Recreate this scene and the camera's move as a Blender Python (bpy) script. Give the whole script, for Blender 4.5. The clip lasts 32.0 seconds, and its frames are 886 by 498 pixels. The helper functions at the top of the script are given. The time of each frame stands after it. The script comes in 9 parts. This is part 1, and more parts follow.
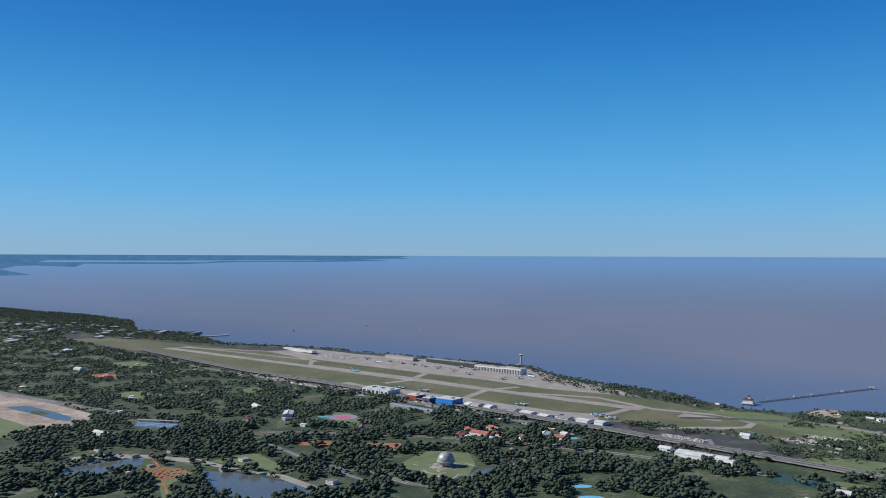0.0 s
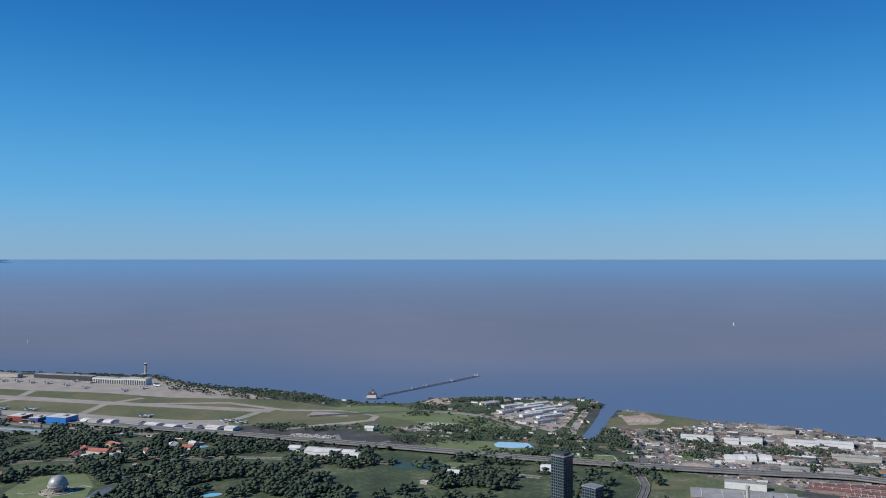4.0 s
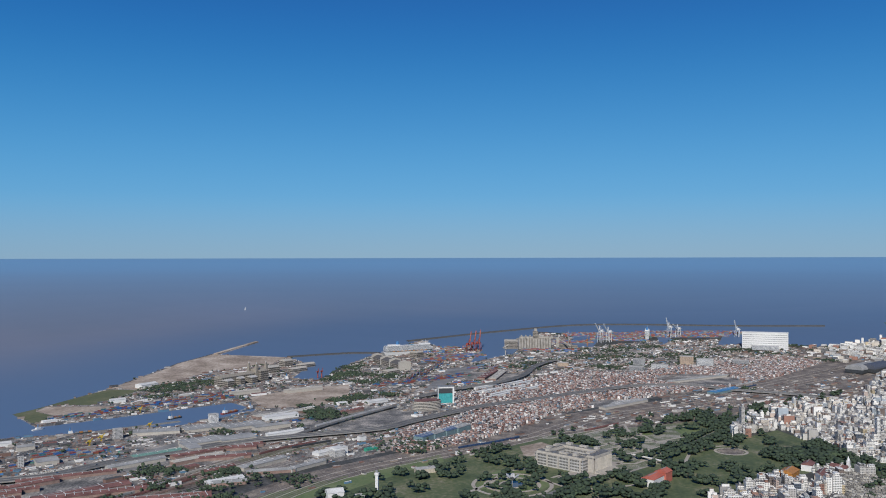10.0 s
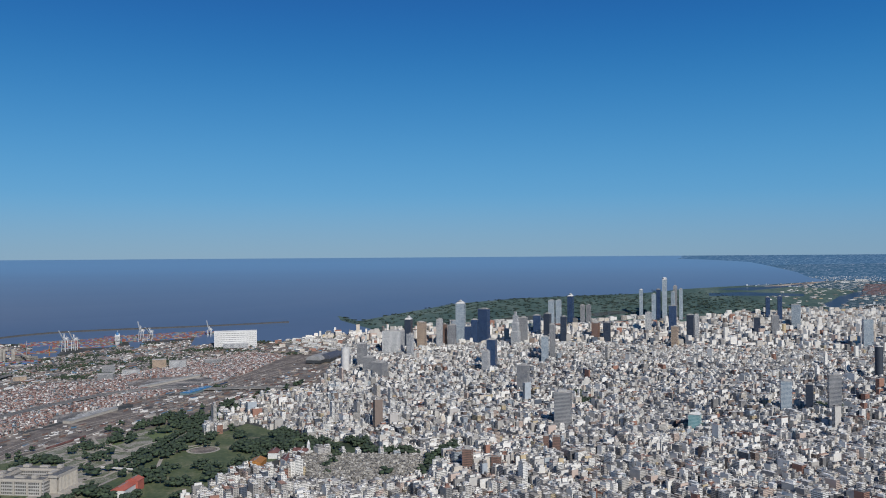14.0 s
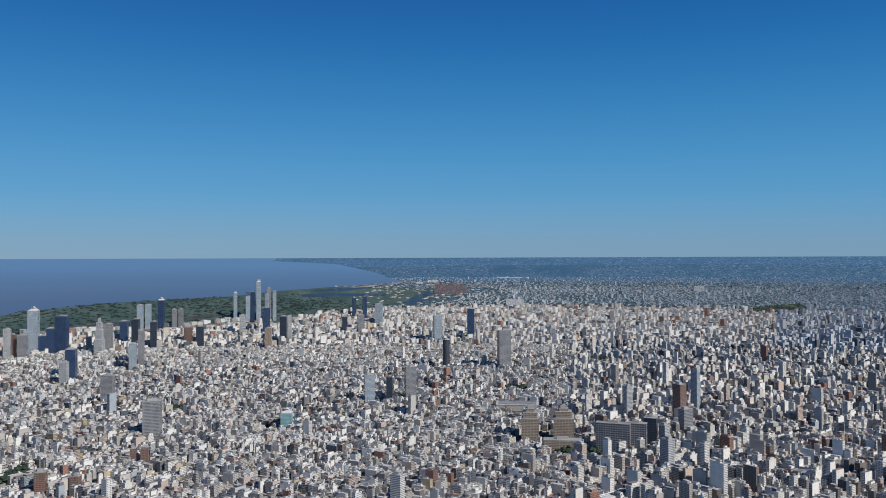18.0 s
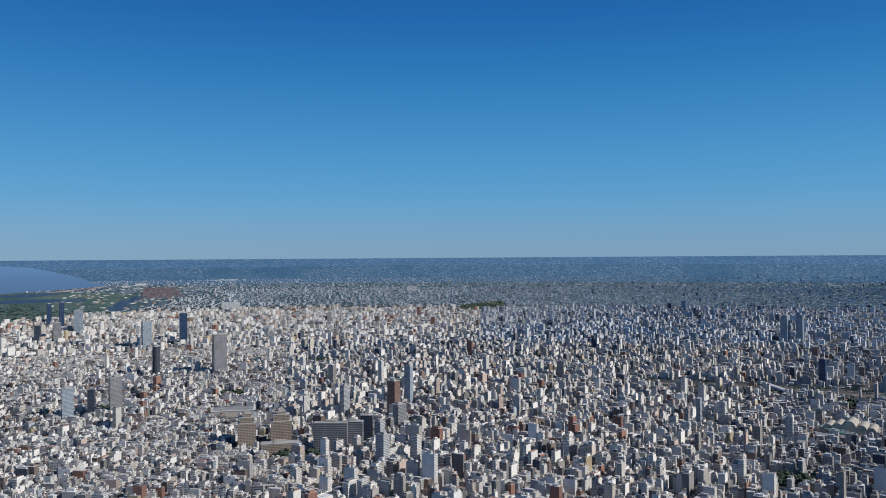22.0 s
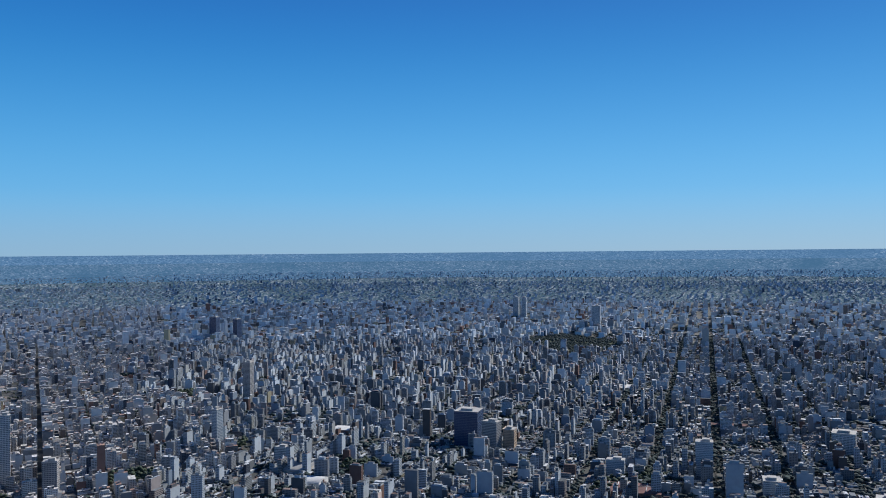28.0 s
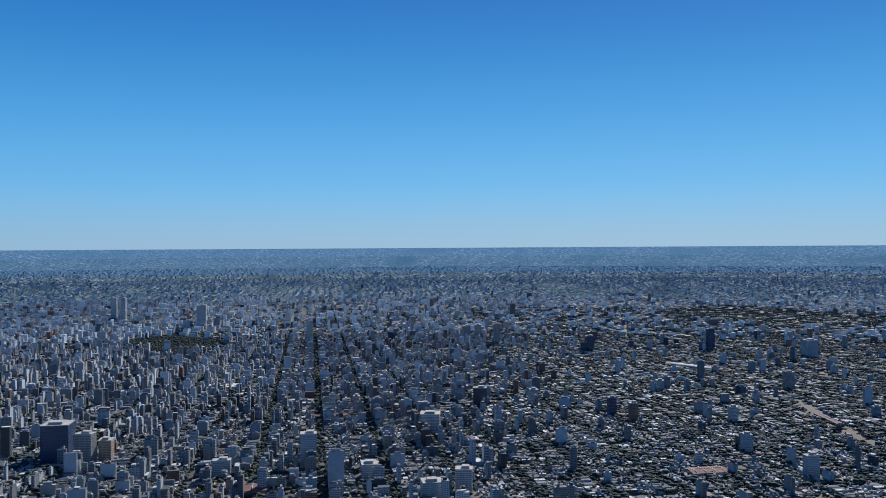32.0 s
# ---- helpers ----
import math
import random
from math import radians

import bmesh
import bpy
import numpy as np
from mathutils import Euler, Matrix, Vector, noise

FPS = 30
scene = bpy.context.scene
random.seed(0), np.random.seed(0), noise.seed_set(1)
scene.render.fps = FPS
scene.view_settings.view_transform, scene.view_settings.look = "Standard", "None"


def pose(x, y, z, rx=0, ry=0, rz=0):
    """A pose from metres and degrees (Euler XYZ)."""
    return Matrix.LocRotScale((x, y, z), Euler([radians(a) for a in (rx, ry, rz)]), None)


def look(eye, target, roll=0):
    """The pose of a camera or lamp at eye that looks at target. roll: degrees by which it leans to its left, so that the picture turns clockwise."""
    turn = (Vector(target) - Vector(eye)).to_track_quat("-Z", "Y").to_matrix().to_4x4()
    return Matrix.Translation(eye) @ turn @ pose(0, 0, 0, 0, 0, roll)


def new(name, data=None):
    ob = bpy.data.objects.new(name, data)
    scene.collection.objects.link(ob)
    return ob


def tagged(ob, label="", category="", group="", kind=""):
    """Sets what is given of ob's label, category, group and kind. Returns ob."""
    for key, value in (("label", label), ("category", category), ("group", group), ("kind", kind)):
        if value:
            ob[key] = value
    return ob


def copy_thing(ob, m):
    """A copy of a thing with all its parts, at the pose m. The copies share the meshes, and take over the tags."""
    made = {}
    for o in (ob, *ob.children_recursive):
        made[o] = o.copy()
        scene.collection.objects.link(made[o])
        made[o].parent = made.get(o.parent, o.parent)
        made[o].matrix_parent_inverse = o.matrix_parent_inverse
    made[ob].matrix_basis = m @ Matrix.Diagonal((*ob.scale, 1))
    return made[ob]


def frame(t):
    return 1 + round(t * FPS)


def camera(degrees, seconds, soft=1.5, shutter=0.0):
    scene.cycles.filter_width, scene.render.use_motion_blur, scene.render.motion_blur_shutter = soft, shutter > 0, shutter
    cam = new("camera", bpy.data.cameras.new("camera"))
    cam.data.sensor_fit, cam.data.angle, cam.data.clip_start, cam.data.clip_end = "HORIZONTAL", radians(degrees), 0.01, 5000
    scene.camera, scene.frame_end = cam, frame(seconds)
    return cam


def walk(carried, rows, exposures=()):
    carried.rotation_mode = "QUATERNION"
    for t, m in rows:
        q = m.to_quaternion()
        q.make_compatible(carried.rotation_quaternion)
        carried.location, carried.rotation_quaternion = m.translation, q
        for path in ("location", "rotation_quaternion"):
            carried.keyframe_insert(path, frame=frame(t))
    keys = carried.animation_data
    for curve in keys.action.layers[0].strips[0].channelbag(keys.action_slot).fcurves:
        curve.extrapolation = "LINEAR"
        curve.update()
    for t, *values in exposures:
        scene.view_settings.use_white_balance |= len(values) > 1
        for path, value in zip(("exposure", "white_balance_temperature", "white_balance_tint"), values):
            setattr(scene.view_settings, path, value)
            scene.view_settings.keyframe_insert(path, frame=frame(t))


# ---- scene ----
# The camera hovers at one spot and turns about itself.
EYE = 405.0
cam = camera(56.03, 32.0, soft=1.0)
ROWS = [
    (0.0, 0.00, 0.48, -0.21),
    (0.5, -1.48, 0.53, -0.18),
    (1.0, -4.63, 0.58, -0.15),
    (1.5, -7.51, 0.63, -0.12),
    (2.0, -10.29, 0.67, -0.10),
    (2.5, -13.76, 0.70, -0.08),
    (4.5, -29.72, 0.72, 0.02),
    (5.0, -35.18, 0.71, 0.05),
    (5.5, -40.73, 0.70, 0.08),
    (6.0, -46.32, 0.68, 0.10),
    (6.5, -50.77, 0.66, 0.11),
    (7.0, -55.00, 0.65, 0.11),
    (7.5, -59.90, 0.64, 0.11),
    (8.0, -64.50, 0.64, 0.11),
    (8.5, -69.12, 0.64, 0.10),
    (9.0, -73.72, 0.63, 0.10),
    (9.5, -77.28, 0.63, 0.11),
    (10.0, -80.80, 0.62, 0.12),
    (10.5, -84.50, 0.61, 0.14),
    (11.0, -88.00, 0.60, 0.16),
    (11.5, -91.27, 0.60, 0.20),
    (12.0, -94.31, 0.60, 0.24),
    (12.5, -97.33, 0.60, 0.28),
    (13.0, -103.24, 0.59, 0.33),
    (13.5, -109.51, 0.58, 0.37),
    (14.0, -115.92, 0.57, 0.40),
    (14.5, -120.89, 0.56, 0.39),
    (15.0, -127.16, 0.56, 0.36),
    (15.5, -132.35, 0.56, 0.32),
    (17.5, -142.99, 0.58, 0.22),
    (18.0, -143.28, 0.60, 0.19),
    (18.5, -143.46, 0.61, 0.19),
    (19.0, -143.69, 0.62, 0.20),
    (19.5, -143.89, 0.62, 0.22),
    (20.0, -144.48, 0.62, 0.25),
    (20.5, -149.17, 0.62, 0.29),
    (21.0, -154.32, 0.61, 0.33),
    (21.5, -158.86, 0.61, 0.36),
    (22.0, -162.51, 0.61, 0.38),
    (22.5, -165.39, 0.62, 0.40),
    (23.0, -169.74, 0.63, 0.41),
    (23.5, -175.49, 0.64, 0.43),
    (24.0, -180.65, 0.66, 0.45),
    (24.5, -185.11, 0.66, 0.47),
    (26.5, -203.00, 0.46, 0.48),
    (27.0, -209.22, 0.39, 0.49),
    (27.5, -216.20, 0.31, 0.50),
    (28.0, -223.47, 0.25, 0.52),
    (28.5, -229.81, 0.20, 0.53),
    (29.0, -236.38, 0.14, 0.52),
    (29.5, -242.55, 0.09, 0.50),
    (30.0, -245.59, 0.05, 0.47),
    (30.5, -248.45, 0.01, 0.44),
    (31.0, -249.41, -0.03, 0.41),
    (31.5, -249.72, -0.05, 0.38),
    (32.0, -250.03, -0.08, 0.34),
]
EXPOSURES = [(0.0, 0.04), (5.0, -0.05), (9.0, -0.2), (12.0, -0.25), (14.0, -0.32), (17.0, -0.36), (20.0, -0.38), (24.0, -0.1), (28.0, 0.1), (32.0, 0.08)]
walk(cam, [(t, pose(0, 0, EYE, 90 + pitch, roll, yaw)) for t, yaw, pitch, roll in ROWS], EXPOSURES)

# ---- world, sun ----
SUN_HEADING, SUN_UP = 272.0, 36.0
world = bpy.data.worlds.new("sky")
scene.world = world
world.use_nodes = True
wn = world.node_tree
sky = wn.nodes.new("ShaderNodeTexSky")
sky.sky_type, sky.sun_disc = "NISHITA", False
sky.sun_elevation, sky.sun_rotation = radians(SUN_UP), radians(SUN_HEADING)
sky.altitude, sky.air_density, sky.dust_density, sky.ozone_density = 1500, 1.0, 0.2, 4.0
# the very clear deep blue of the day, paler towards the horizon, laid under the sky's own light
way = wn.nodes.new("ShaderNodeTexCoord")
part_z = wn.nodes.new("ShaderNodeSeparateXYZ")
wn.links.new(way.outputs["Generated"], part_z.inputs[0])
blue = wn.nodes.new("ShaderNodeValToRGB")
while len(blue.color_ramp.elements) < 8:
    blue.color_ramp.elements.new(0.5)
for e, (pos, c) in zip(blue.color_ramp.elements, ((0.0, (0.20, 0.40, 0.62)), (0.035, (0.18, 0.42, 0.69)), (0.075, (0.102, 0.43, 0.795)), (0.155, (0.042, 0.315, 0.71)), (0.24, (0.003, 0.20, 0.585)), (0.33, (0.001, 0.11, 0.46)), (0.45, (0.012, 0.088, 0.31)), (1.0, (0.018, 0.058, 0.19)))):
    e.position, e.color = pos, (*c, 1)
blue.color_ramp.interpolation = "B_SPLINE"
wn.links.new(part_z.outputs["Z"], blue.inputs["Fac"])
weak = wn.nodes.new("ShaderNodeMix")
weak.data_type, weak.blend_type = "RGBA", "MULTIPLY"
weak.inputs["Factor"].default_value = 1.0
weak.inputs["B"].default_value = (0.09, 0.09, 0.09, 1)
wn.links.new(sky.outputs["Color"], weak.inputs["A"])
both = wn.nodes.new("ShaderNodeMix")
both.data_type = "RGBA"
both.inputs["Factor"].default_value = 0.165
wn.links.new(blue.outputs["Color"], both.inputs["A"])
wn.links.new(weak.outputs["Result"], both.inputs["B"])
wn.links.new(both.outputs["Result"], wn.nodes["Background"].inputs["Color"])
wn.nodes["Background"].inputs["Strength"].default_value = 1.0
sun_data = bpy.data.lights.new("sun", "SUN")
sun_data.energy, sun_data.angle, sun_data.color = 5.0, radians(0.53), (1.0, 0.965, 0.91)
sun = new("sun", sun_data)
sh, su = radians(SUN_HEADING), radians(SUN_UP)
sun_dir = Vector((math.sin(sh) * math.cos(su), math.cos(sh) * math.cos(su), math.sin(su)))
sun.matrix_world = look(sun_dir * 3000 + Vector((0, 0, 400)), (0, 0, 400))

# ---- materials ----
def material(name):
    m = bpy.data.materials.new(name)
    m.use_nodes = True
    return m, m.node_tree.nodes, m.node_tree.links, m.node_tree.nodes["Principled BSDF"]


def ramp(nodes, stops, mode="LINEAR"):
    n = nodes.new("ShaderNodeValToRGB")
    n.color_ramp.interpolation = mode
    while len(n.color_ramp.elements) < len(stops):
        n.color_ramp.elements.new(0.5)
    for e, (pos, c) in zip(n.color_ramp.elements, stops):
        e.position, e.color = pos, (*c, 1)
    return n


def noise_at(nodes, links, scale, detail=4.0, coord=None, rough=0.55):
    n = nodes.new("ShaderNodeTexNoise")
    n.inputs["Scale"].default_value, n.inputs["Detail"].default_value, n.inputs["Roughness"].default_value = scale, detail, rough
    if coord is None:
        coord = nodes.new("ShaderNodeNewGeometry").outputs["Position"]
    links.new(coord, n.inputs["Vector"])
    return n


def mixed(nodes, links, fac, a, b, mode="MIX"):
    n = nodes.new("ShaderNodeMix")
    n.data_type, n.blend_type = "RGBA", mode
    for sock, v in ((n.inputs["Factor"], fac), (n.inputs["A"], a), (n.inputs["B"], b)):
        if isinstance(v, bpy.types.NodeSocket):
            links.new(v, sock)
        elif isinstance(v, tuple):
            sock.default_value = (*v, 1)
        else:
            sock.default_value = v
    return n.outputs["Result"]


def math_node(nodes, links, op, a, b=0.0):
    n = nodes.new("ShaderNodeMath")
    n.operation = op
    for sock, v in zip(n.inputs, (a, b)):
        if isinstance(v, bpy.types.NodeSocket):
            links.new(v, sock)
        else:
            sock.default_value = v
    return n.outputs[0]


def surface(name, stops, scale, fine=None, rough=0.85, bump=0.0, metal=0.0, spread=1.0):
    """A weathered surface: a colour ramp over noise at two scales, in metres of the place."""
    m, n, l, p = material(name)
    a = noise_at(n, l, scale, 5.0)
    f = a.outputs["Fac"]
    if fine:
        b = noise_at(n, l, fine, 3.0)
        f = math_node(n, l, "ADD", math_node(n, l, "MULTIPLY", f, 0.6), math_node(n, l, "MULTIPLY", b.outputs["Fac"], 0.4))
    r = ramp(n, [(0.5 + (q - 0.5) * 0.62, c) for q, c in stops])
    l.new(f, r.inputs["Fac"])
    l.new(r.outputs["Color"], p.inputs["Base Color"])
    p.inputs["Roughness"].default_value, p.inputs["Metallic"].default_value = rough, metal
    if bump:
        bn = n.new("ShaderNodeBump")
        bn.inputs["Strength"].default_value, bn.inputs["Distance"].default_value = bump, 0.5
        l.new(f, bn.inputs["Height"])
        l.new(bn.outputs["Normal"], p.inputs["Normal"])
    return m


def paint(name, colour, rough=0.6, metal=0.0, dirt=0.18, scale=0.25):
    """Plain paint or cladding with a little grime."""
    m, n, l, p = material(name)
    a = noise_at(n, l, scale, 5.0)
    dark = tuple(c * (1 - 2 * dirt) for c in colour)
    r = ramp(n, [(0.3, dark), (0.6, colour)])
    l.new(a.outputs["Fac"], r.inputs["Fac"])
    l.new(r.outputs["Color"], p.inputs["Base Color"])
    p.inputs["Roughness"].default_value, p.inputs["Metallic"].default_value = rough, metal
    return m


def facade(name, source, walls, roofs, window=(0.022, 0.028, 0.036), storey=2.9, bay=2.7):
    """Rendered house walls with rows of windows where the wall's UV map counts storeys, and flat roofs.
    Each house takes its own colour."""
    m, n, l, p = material(name)
    if source == "island":
        rnd = n.new("ShaderNodeNewGeometry").outputs["Random Per Island"]
    else:
        rnd = n.new("ShaderNodeObjectInfo").outputs["Random"]
    wall = ramp(n, walls, "CONSTANT")
    l.new(rnd, wall.inputs["Fac"])
    second = math_node(n, l, "FRACT", math_node(n, l, "MULTIPLY", rnd, 17.3))
    roof = ramp(n, roofs, "CONSTANT")
    l.new(second, roof.inputs["Fac"])
    third = math_node(n, l, "FRACT", math_node(n, l, "MULTIPLY", rnd, 71.7))
    stain = noise_at(n, l, 0.12, 5.0)
    streak = ramp(n, [(0.3, (0.86, 0.855, 0.85)), (0.6, (1.0, 1.0, 1.0))])
    l.new(stain.outputs["Fac"], streak.inputs["Fac"])
    wall_c = mixed(n, l, 1.0, wall.outputs["Color"], streak.outputs["Color"], "MULTIPLY")
    clutter = n.new("ShaderNodeTexVoronoi")
    clutter.inputs["Scale"].default_value = 0.28
    l.new(n.new("ShaderNodeNewGeometry").outputs["Position"], clutter.inputs["Vector"])
    patch = ramp(n, [(0.0, (0.35, 0.35, 0.35)), (0.25, (0.75, 0.75, 0.75)), (0.55, (1.0, 1.0, 1.0)), (0.8, (1.3, 1.3, 1.3))], "CONSTANT")
    l.new(clutter.outputs["Color"], patch.inputs["Fac"])
    roof_c = mixed(n, l, 0.8, roof.outputs["Color"], patch.outputs["Color"], "MULTIPLY")
    uv = n.new("ShaderNodeUVMap")
    sep = n.new("ShaderNodeSeparateXYZ")
    l.new(uv.outputs["UV"], sep.inputs[0])
    fy = math_node(n, l, "FRACT", math_node(n, l, "DIVIDE", sep.outputs["Y"], storey))
    fx = math_node(n, l, "FRACT", math_node(n, l, "DIVIDE", sep.outputs["X"], bay))
    band = math_node(n, l, "GREATER_THAN", fy, 0.44)
    gap = math_node(n, l, "GREATER_THAN", fx, math_node(n, l, "ADD", math_node(n, l, "MULTIPLY", third, 0.42), 0.1))
    has = math_node(n, l, "GREATER_THAN", sep.outputs["Y"], 0.01)
    win = math_node(n, l, "MULTIPLY", math_node(n, l, "MULTIPLY", band, gap), has)
    wall_c = mixed(n, l, math_node(n, l, "MULTIPLY", win, 0.82), wall_c, window)
    geo = n.new("ShaderNodeNewGeometry")
    up = n.new("ShaderNodeSeparateXYZ")
    l.new(geo.outputs["Normal"], up.inputs[0])
    is_roof = math_node(n, l, "GREATER_THAN", up.outputs["Z"], 0.5)
    l.new(mixed(n, l, is_roof, wall_c, roof_c), p.inputs["Base Color"])
    l.new(math_node(n, l, "SUBTRACT", 0.85, math_node(n, l, "MULTIPLY", win, 0.6)), p.inputs["Roughness"])
    return m


WALLS = [(0.0, (0.52, 0.51, 0.495)), (0.12, (0.70, 0.70, 0.69)), (0.30, (0.40, 0.39, 0.38)), (0.36, (0.60, 0.555, 0.50)), (0.43, (0.27, 0.27, 0.275)), (0.47, (0.80, 0.80, 0.79)), (0.76, (0.47, 0.455, 0.45)),
         (0.81, (0.55, 0.45, 0.405)), (0.85, (0.21, 0.167, 0.148)), (0.88, (0.185, 0.185, 0.19)), (0.915, (0.39, 0.445, 0.505)), (0.94, (0.33, 0.18, 0.138)), (0.965, (0.086, 0.108, 0.148)), (0.985, (0.55, 0.46, 0.31))]
ROOFS = [(0.0, (0.293, 0.283, 0.271)), (0.16, (0.52, 0.50, 0.475)), (0.42, (0.159, 0.156, 0.152)), (0.55, (0.378, 0.232, 0.177)),
         (0.63, (0.634, 0.622, 0.598)), (0.78, (0.232, 0.213, 0.195)), (0.9, (0.72, 0.72, 0.72))]
PALE_ROOFS = [(0.0, (0.315, 0.295, 0.275)), (0.18, (0.49, 0.465, 0.435)), (0.40, (0.16, 0.15, 0.145)), (0.52, (0.36, 0.215, 0.165)),
              (0.59, (0.64, 0.62, 0.59)), (0.78, (0.235, 0.21, 0.19)), (0.88, (0.75, 0.74, 0.725))]
# blue haze put into roof tones; part of the white is sun glare
HAZED_WEST_ROOFS = [(0.0, (0.075, 0.095, 0.117)), (0.2, (0.14, 0.168, 0.198)), (0.34, (0.05, 0.064, 0.079)), (0.50, (0.155, 0.10, 0.09)),
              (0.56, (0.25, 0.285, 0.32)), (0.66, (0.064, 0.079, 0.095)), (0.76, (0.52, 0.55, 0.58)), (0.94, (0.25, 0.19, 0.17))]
M_CITY = facade("city_render", "island", [(p, tuple(a * k for a, k in zip(c, (0.95, 0.935, 0.905)))) for p, c in WALLS], PALE_ROOFS)
# western backlit shade and haze put into the wall colours, darker and bluer
SHADED_WEST_WALLS = [(p, tuple(a ** 1.18 * k for a, k in zip(c, (0.50, 0.575, 0.655)))) for p, c in WALLS]
# cooler wall tones for far blocks, with distance haze mixed into the colour
HAZED_WALLS = [(p, tuple(a * k for a, k in zip(c, (0.82, 0.86, 0.905)))) for p, c in WALLS if c[0] < 1.3 * c[2]]
M_WEST = facade("suburb_render", "island", SHADED_WEST_WALLS, HAZED_WEST_ROOFS)
M_HAZED = facade("far_render", "island", HAZED_WALLS, [(p, tuple(a * k for a, k in zip(c, (0.80, 0.85, 0.91)))) for p, c in ROOFS])
# lighter copy for the middle west, more haze put into the walls
M_MIDWEST = facade("mid_west_render", "island", [(p, tuple(a * 1.22 for a in c)) for p, c in SHADED_WEST_WALLS], HAZED_WEST_ROOFS)
# far west: haze lifts the shaded tones, worked into walls and roofs
M_HAZED_FARWEST = facade("far_west_render", "island", [(p, tuple(a * k for a, k in zip(c, (1.58, 1.57, 1.55)))) for p, c in SHADED_WEST_WALLS], [(p, tuple(a * 1.5 for a in c)) for p, c in HAZED_WEST_ROOFS])
# outermost west: the bluest haze, laid into walls and roofs alike
M_HAZED_OUTERWEST = facade("outer_west_render", "island", [(p, tuple(a * k for a, k in zip(c, (0.50, 0.66, 0.85)))) for p, c in HAZED_WALLS], [(p, tuple(a * k for a, k in zip(c, (1.0, 1.25, 1.55)))) for p, c in HAZED_WEST_ROOFS])
M_SOUTH = facade("south_render", "island", [(p, tuple(min(0.84, a * k) for a, k in zip(c, (1.0, 0.965, 0.91)))) for p, c in WALLS], ROOFS)
# wall tones a step darker, leading over to the shaded western ones
M_MIDTOWN = facade("midtown_render", "island", [(p, tuple(a * k for a, k in zip(c, (0.80, 0.80, 0.79)))) for p, c in WALLS], [(p, tuple(a * 0.95 for a in c)) for p, c in ROOFS])
M_HOUSE = facade("house_render", "object", WALLS, ROOFS)
SHACKS = [(0.0, (0.33, 0.205, 0.175)), (0.24, (0.45, 0.41, 0.39)), (0.42, (0.22, 0.125, 0.105)), (0.57, (0.74, 0.71, 0.69)),
          (0.72, (0.36, 0.24, 0.21)), (0.84, (0.08, 0.08, 0.085)), (0.95, (0.16, 0.22, 0.28))]
SHACK_ROOFS = [(0.0, (0.27, 0.205, 0.185)), (0.18, (0.52, 0.495, 0.48)), (0.34, (0.25, 0.145, 0.12)), (0.5, (0.06, 0.057, 0.057)), (0.66, (0.37, 0.32, 0.295)), (0.78, (0.80, 0.79, 0.775)), (0.93, (0.12, 0.18, 0.24))]
M_SHACK = facade("bare_brick_render", "island", SHACKS, SHACK_ROOFS)


def water(name, silt_a, silt_b, clear, rough, wave_scale, bump):
    """Open water: silty where the attribute "silt" is 1, settled and darker where it is 0, with small waves."""
    m, n, l, p = material(name)
    wave = noise_at(n, l, wave_scale, 6.0)
    drift = noise_at(n, l, 0.0011, 2.0)
    r = ramp(n, [(0.35, silt_a), (0.65, silt_b)])
    l.new(drift.outputs["Fac"], r.inputs["Fac"])
    at = n.new("ShaderNodeAttribute")
    at.attribute_name = "silt"
    # far out, reflected sky and haze are painted in as a blue base colour
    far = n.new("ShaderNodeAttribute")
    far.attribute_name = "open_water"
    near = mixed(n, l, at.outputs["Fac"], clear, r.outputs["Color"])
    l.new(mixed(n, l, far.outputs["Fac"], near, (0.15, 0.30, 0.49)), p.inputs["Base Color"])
    p.inputs["Roughness"].default_value, p.inputs["IOR"].default_value, p.inputs["Specular IOR Level"].default_value = rough, 1.33, 0.2
    b = n.new("ShaderNodeBump")
    b.inputs["Strength"].default_value, b.inputs["Distance"].default_value = bump, 1.0
    l.new(wave.outputs["Fac"], b.inputs["Height"])
    l.new(b.outputs["Normal"], p.inputs["Normal"])
    return m


M_RIVER = water("silty_river", (0.160, 0.190, 0.254), (0.182, 0.204, 0.270), (0.098, 0.158, 0.262), 0.5, 0.04, 0.05)
M_CLEAR = surface("settled_harbour_water", [(0.35, (0.04, 0.085, 0.14)), (0.7, (0.055, 0.10, 0.155))], 0.002, 0.05, 0.3, 0.1)
M_LAKE = surface("park_lake_water", [(0.35, (0.10, 0.11, 0.10)), (0.7, (0.14, 0.14, 0.12))], 0.01, 0.2, 0.15, 0.05)
M_URBAN = surface("street_ground", [(0.3, (0.028, 0.034, 0.028)), (0.55, (0.055, 0.056, 0.055)), (0.75, (0.115, 0.112, 0.108))], 0.02, 0.2)
M_PARK = surface("park_ground", [(0.3, (0.022, 0.036, 0.018)), (0.5, (0.045, 0.068, 0.03)), (0.62, (0.085, 0.105, 0.05)), (0.78, (0.20, 0.17, 0.13))], 0.012, 0.1)
M_MEADOW = surface("trodden_park_grass", [(0.3, (0.05, 0.075, 0.033)), (0.5, (0.088, 0.112, 0.05)), (0.63, (0.145, 0.15, 0.083)), (0.76, (0.25, 0.22, 0.17))], 0.014, 0.12)
M_LAWN = surface("mown_lawn", [(0.3, (0.09, 0.135, 0.05)), (0.7, (0.165, 0.19, 0.09))], 0.02, 0.15)
M_DRYGRASS = surface("dry_airfield_grass", [(0.3, (0.075, 0.09, 0.04)), (0.5, (0.11, 0.12, 0.055)), (0.7, (0.16, 0.145, 0.085))], 0.006, 0.06)
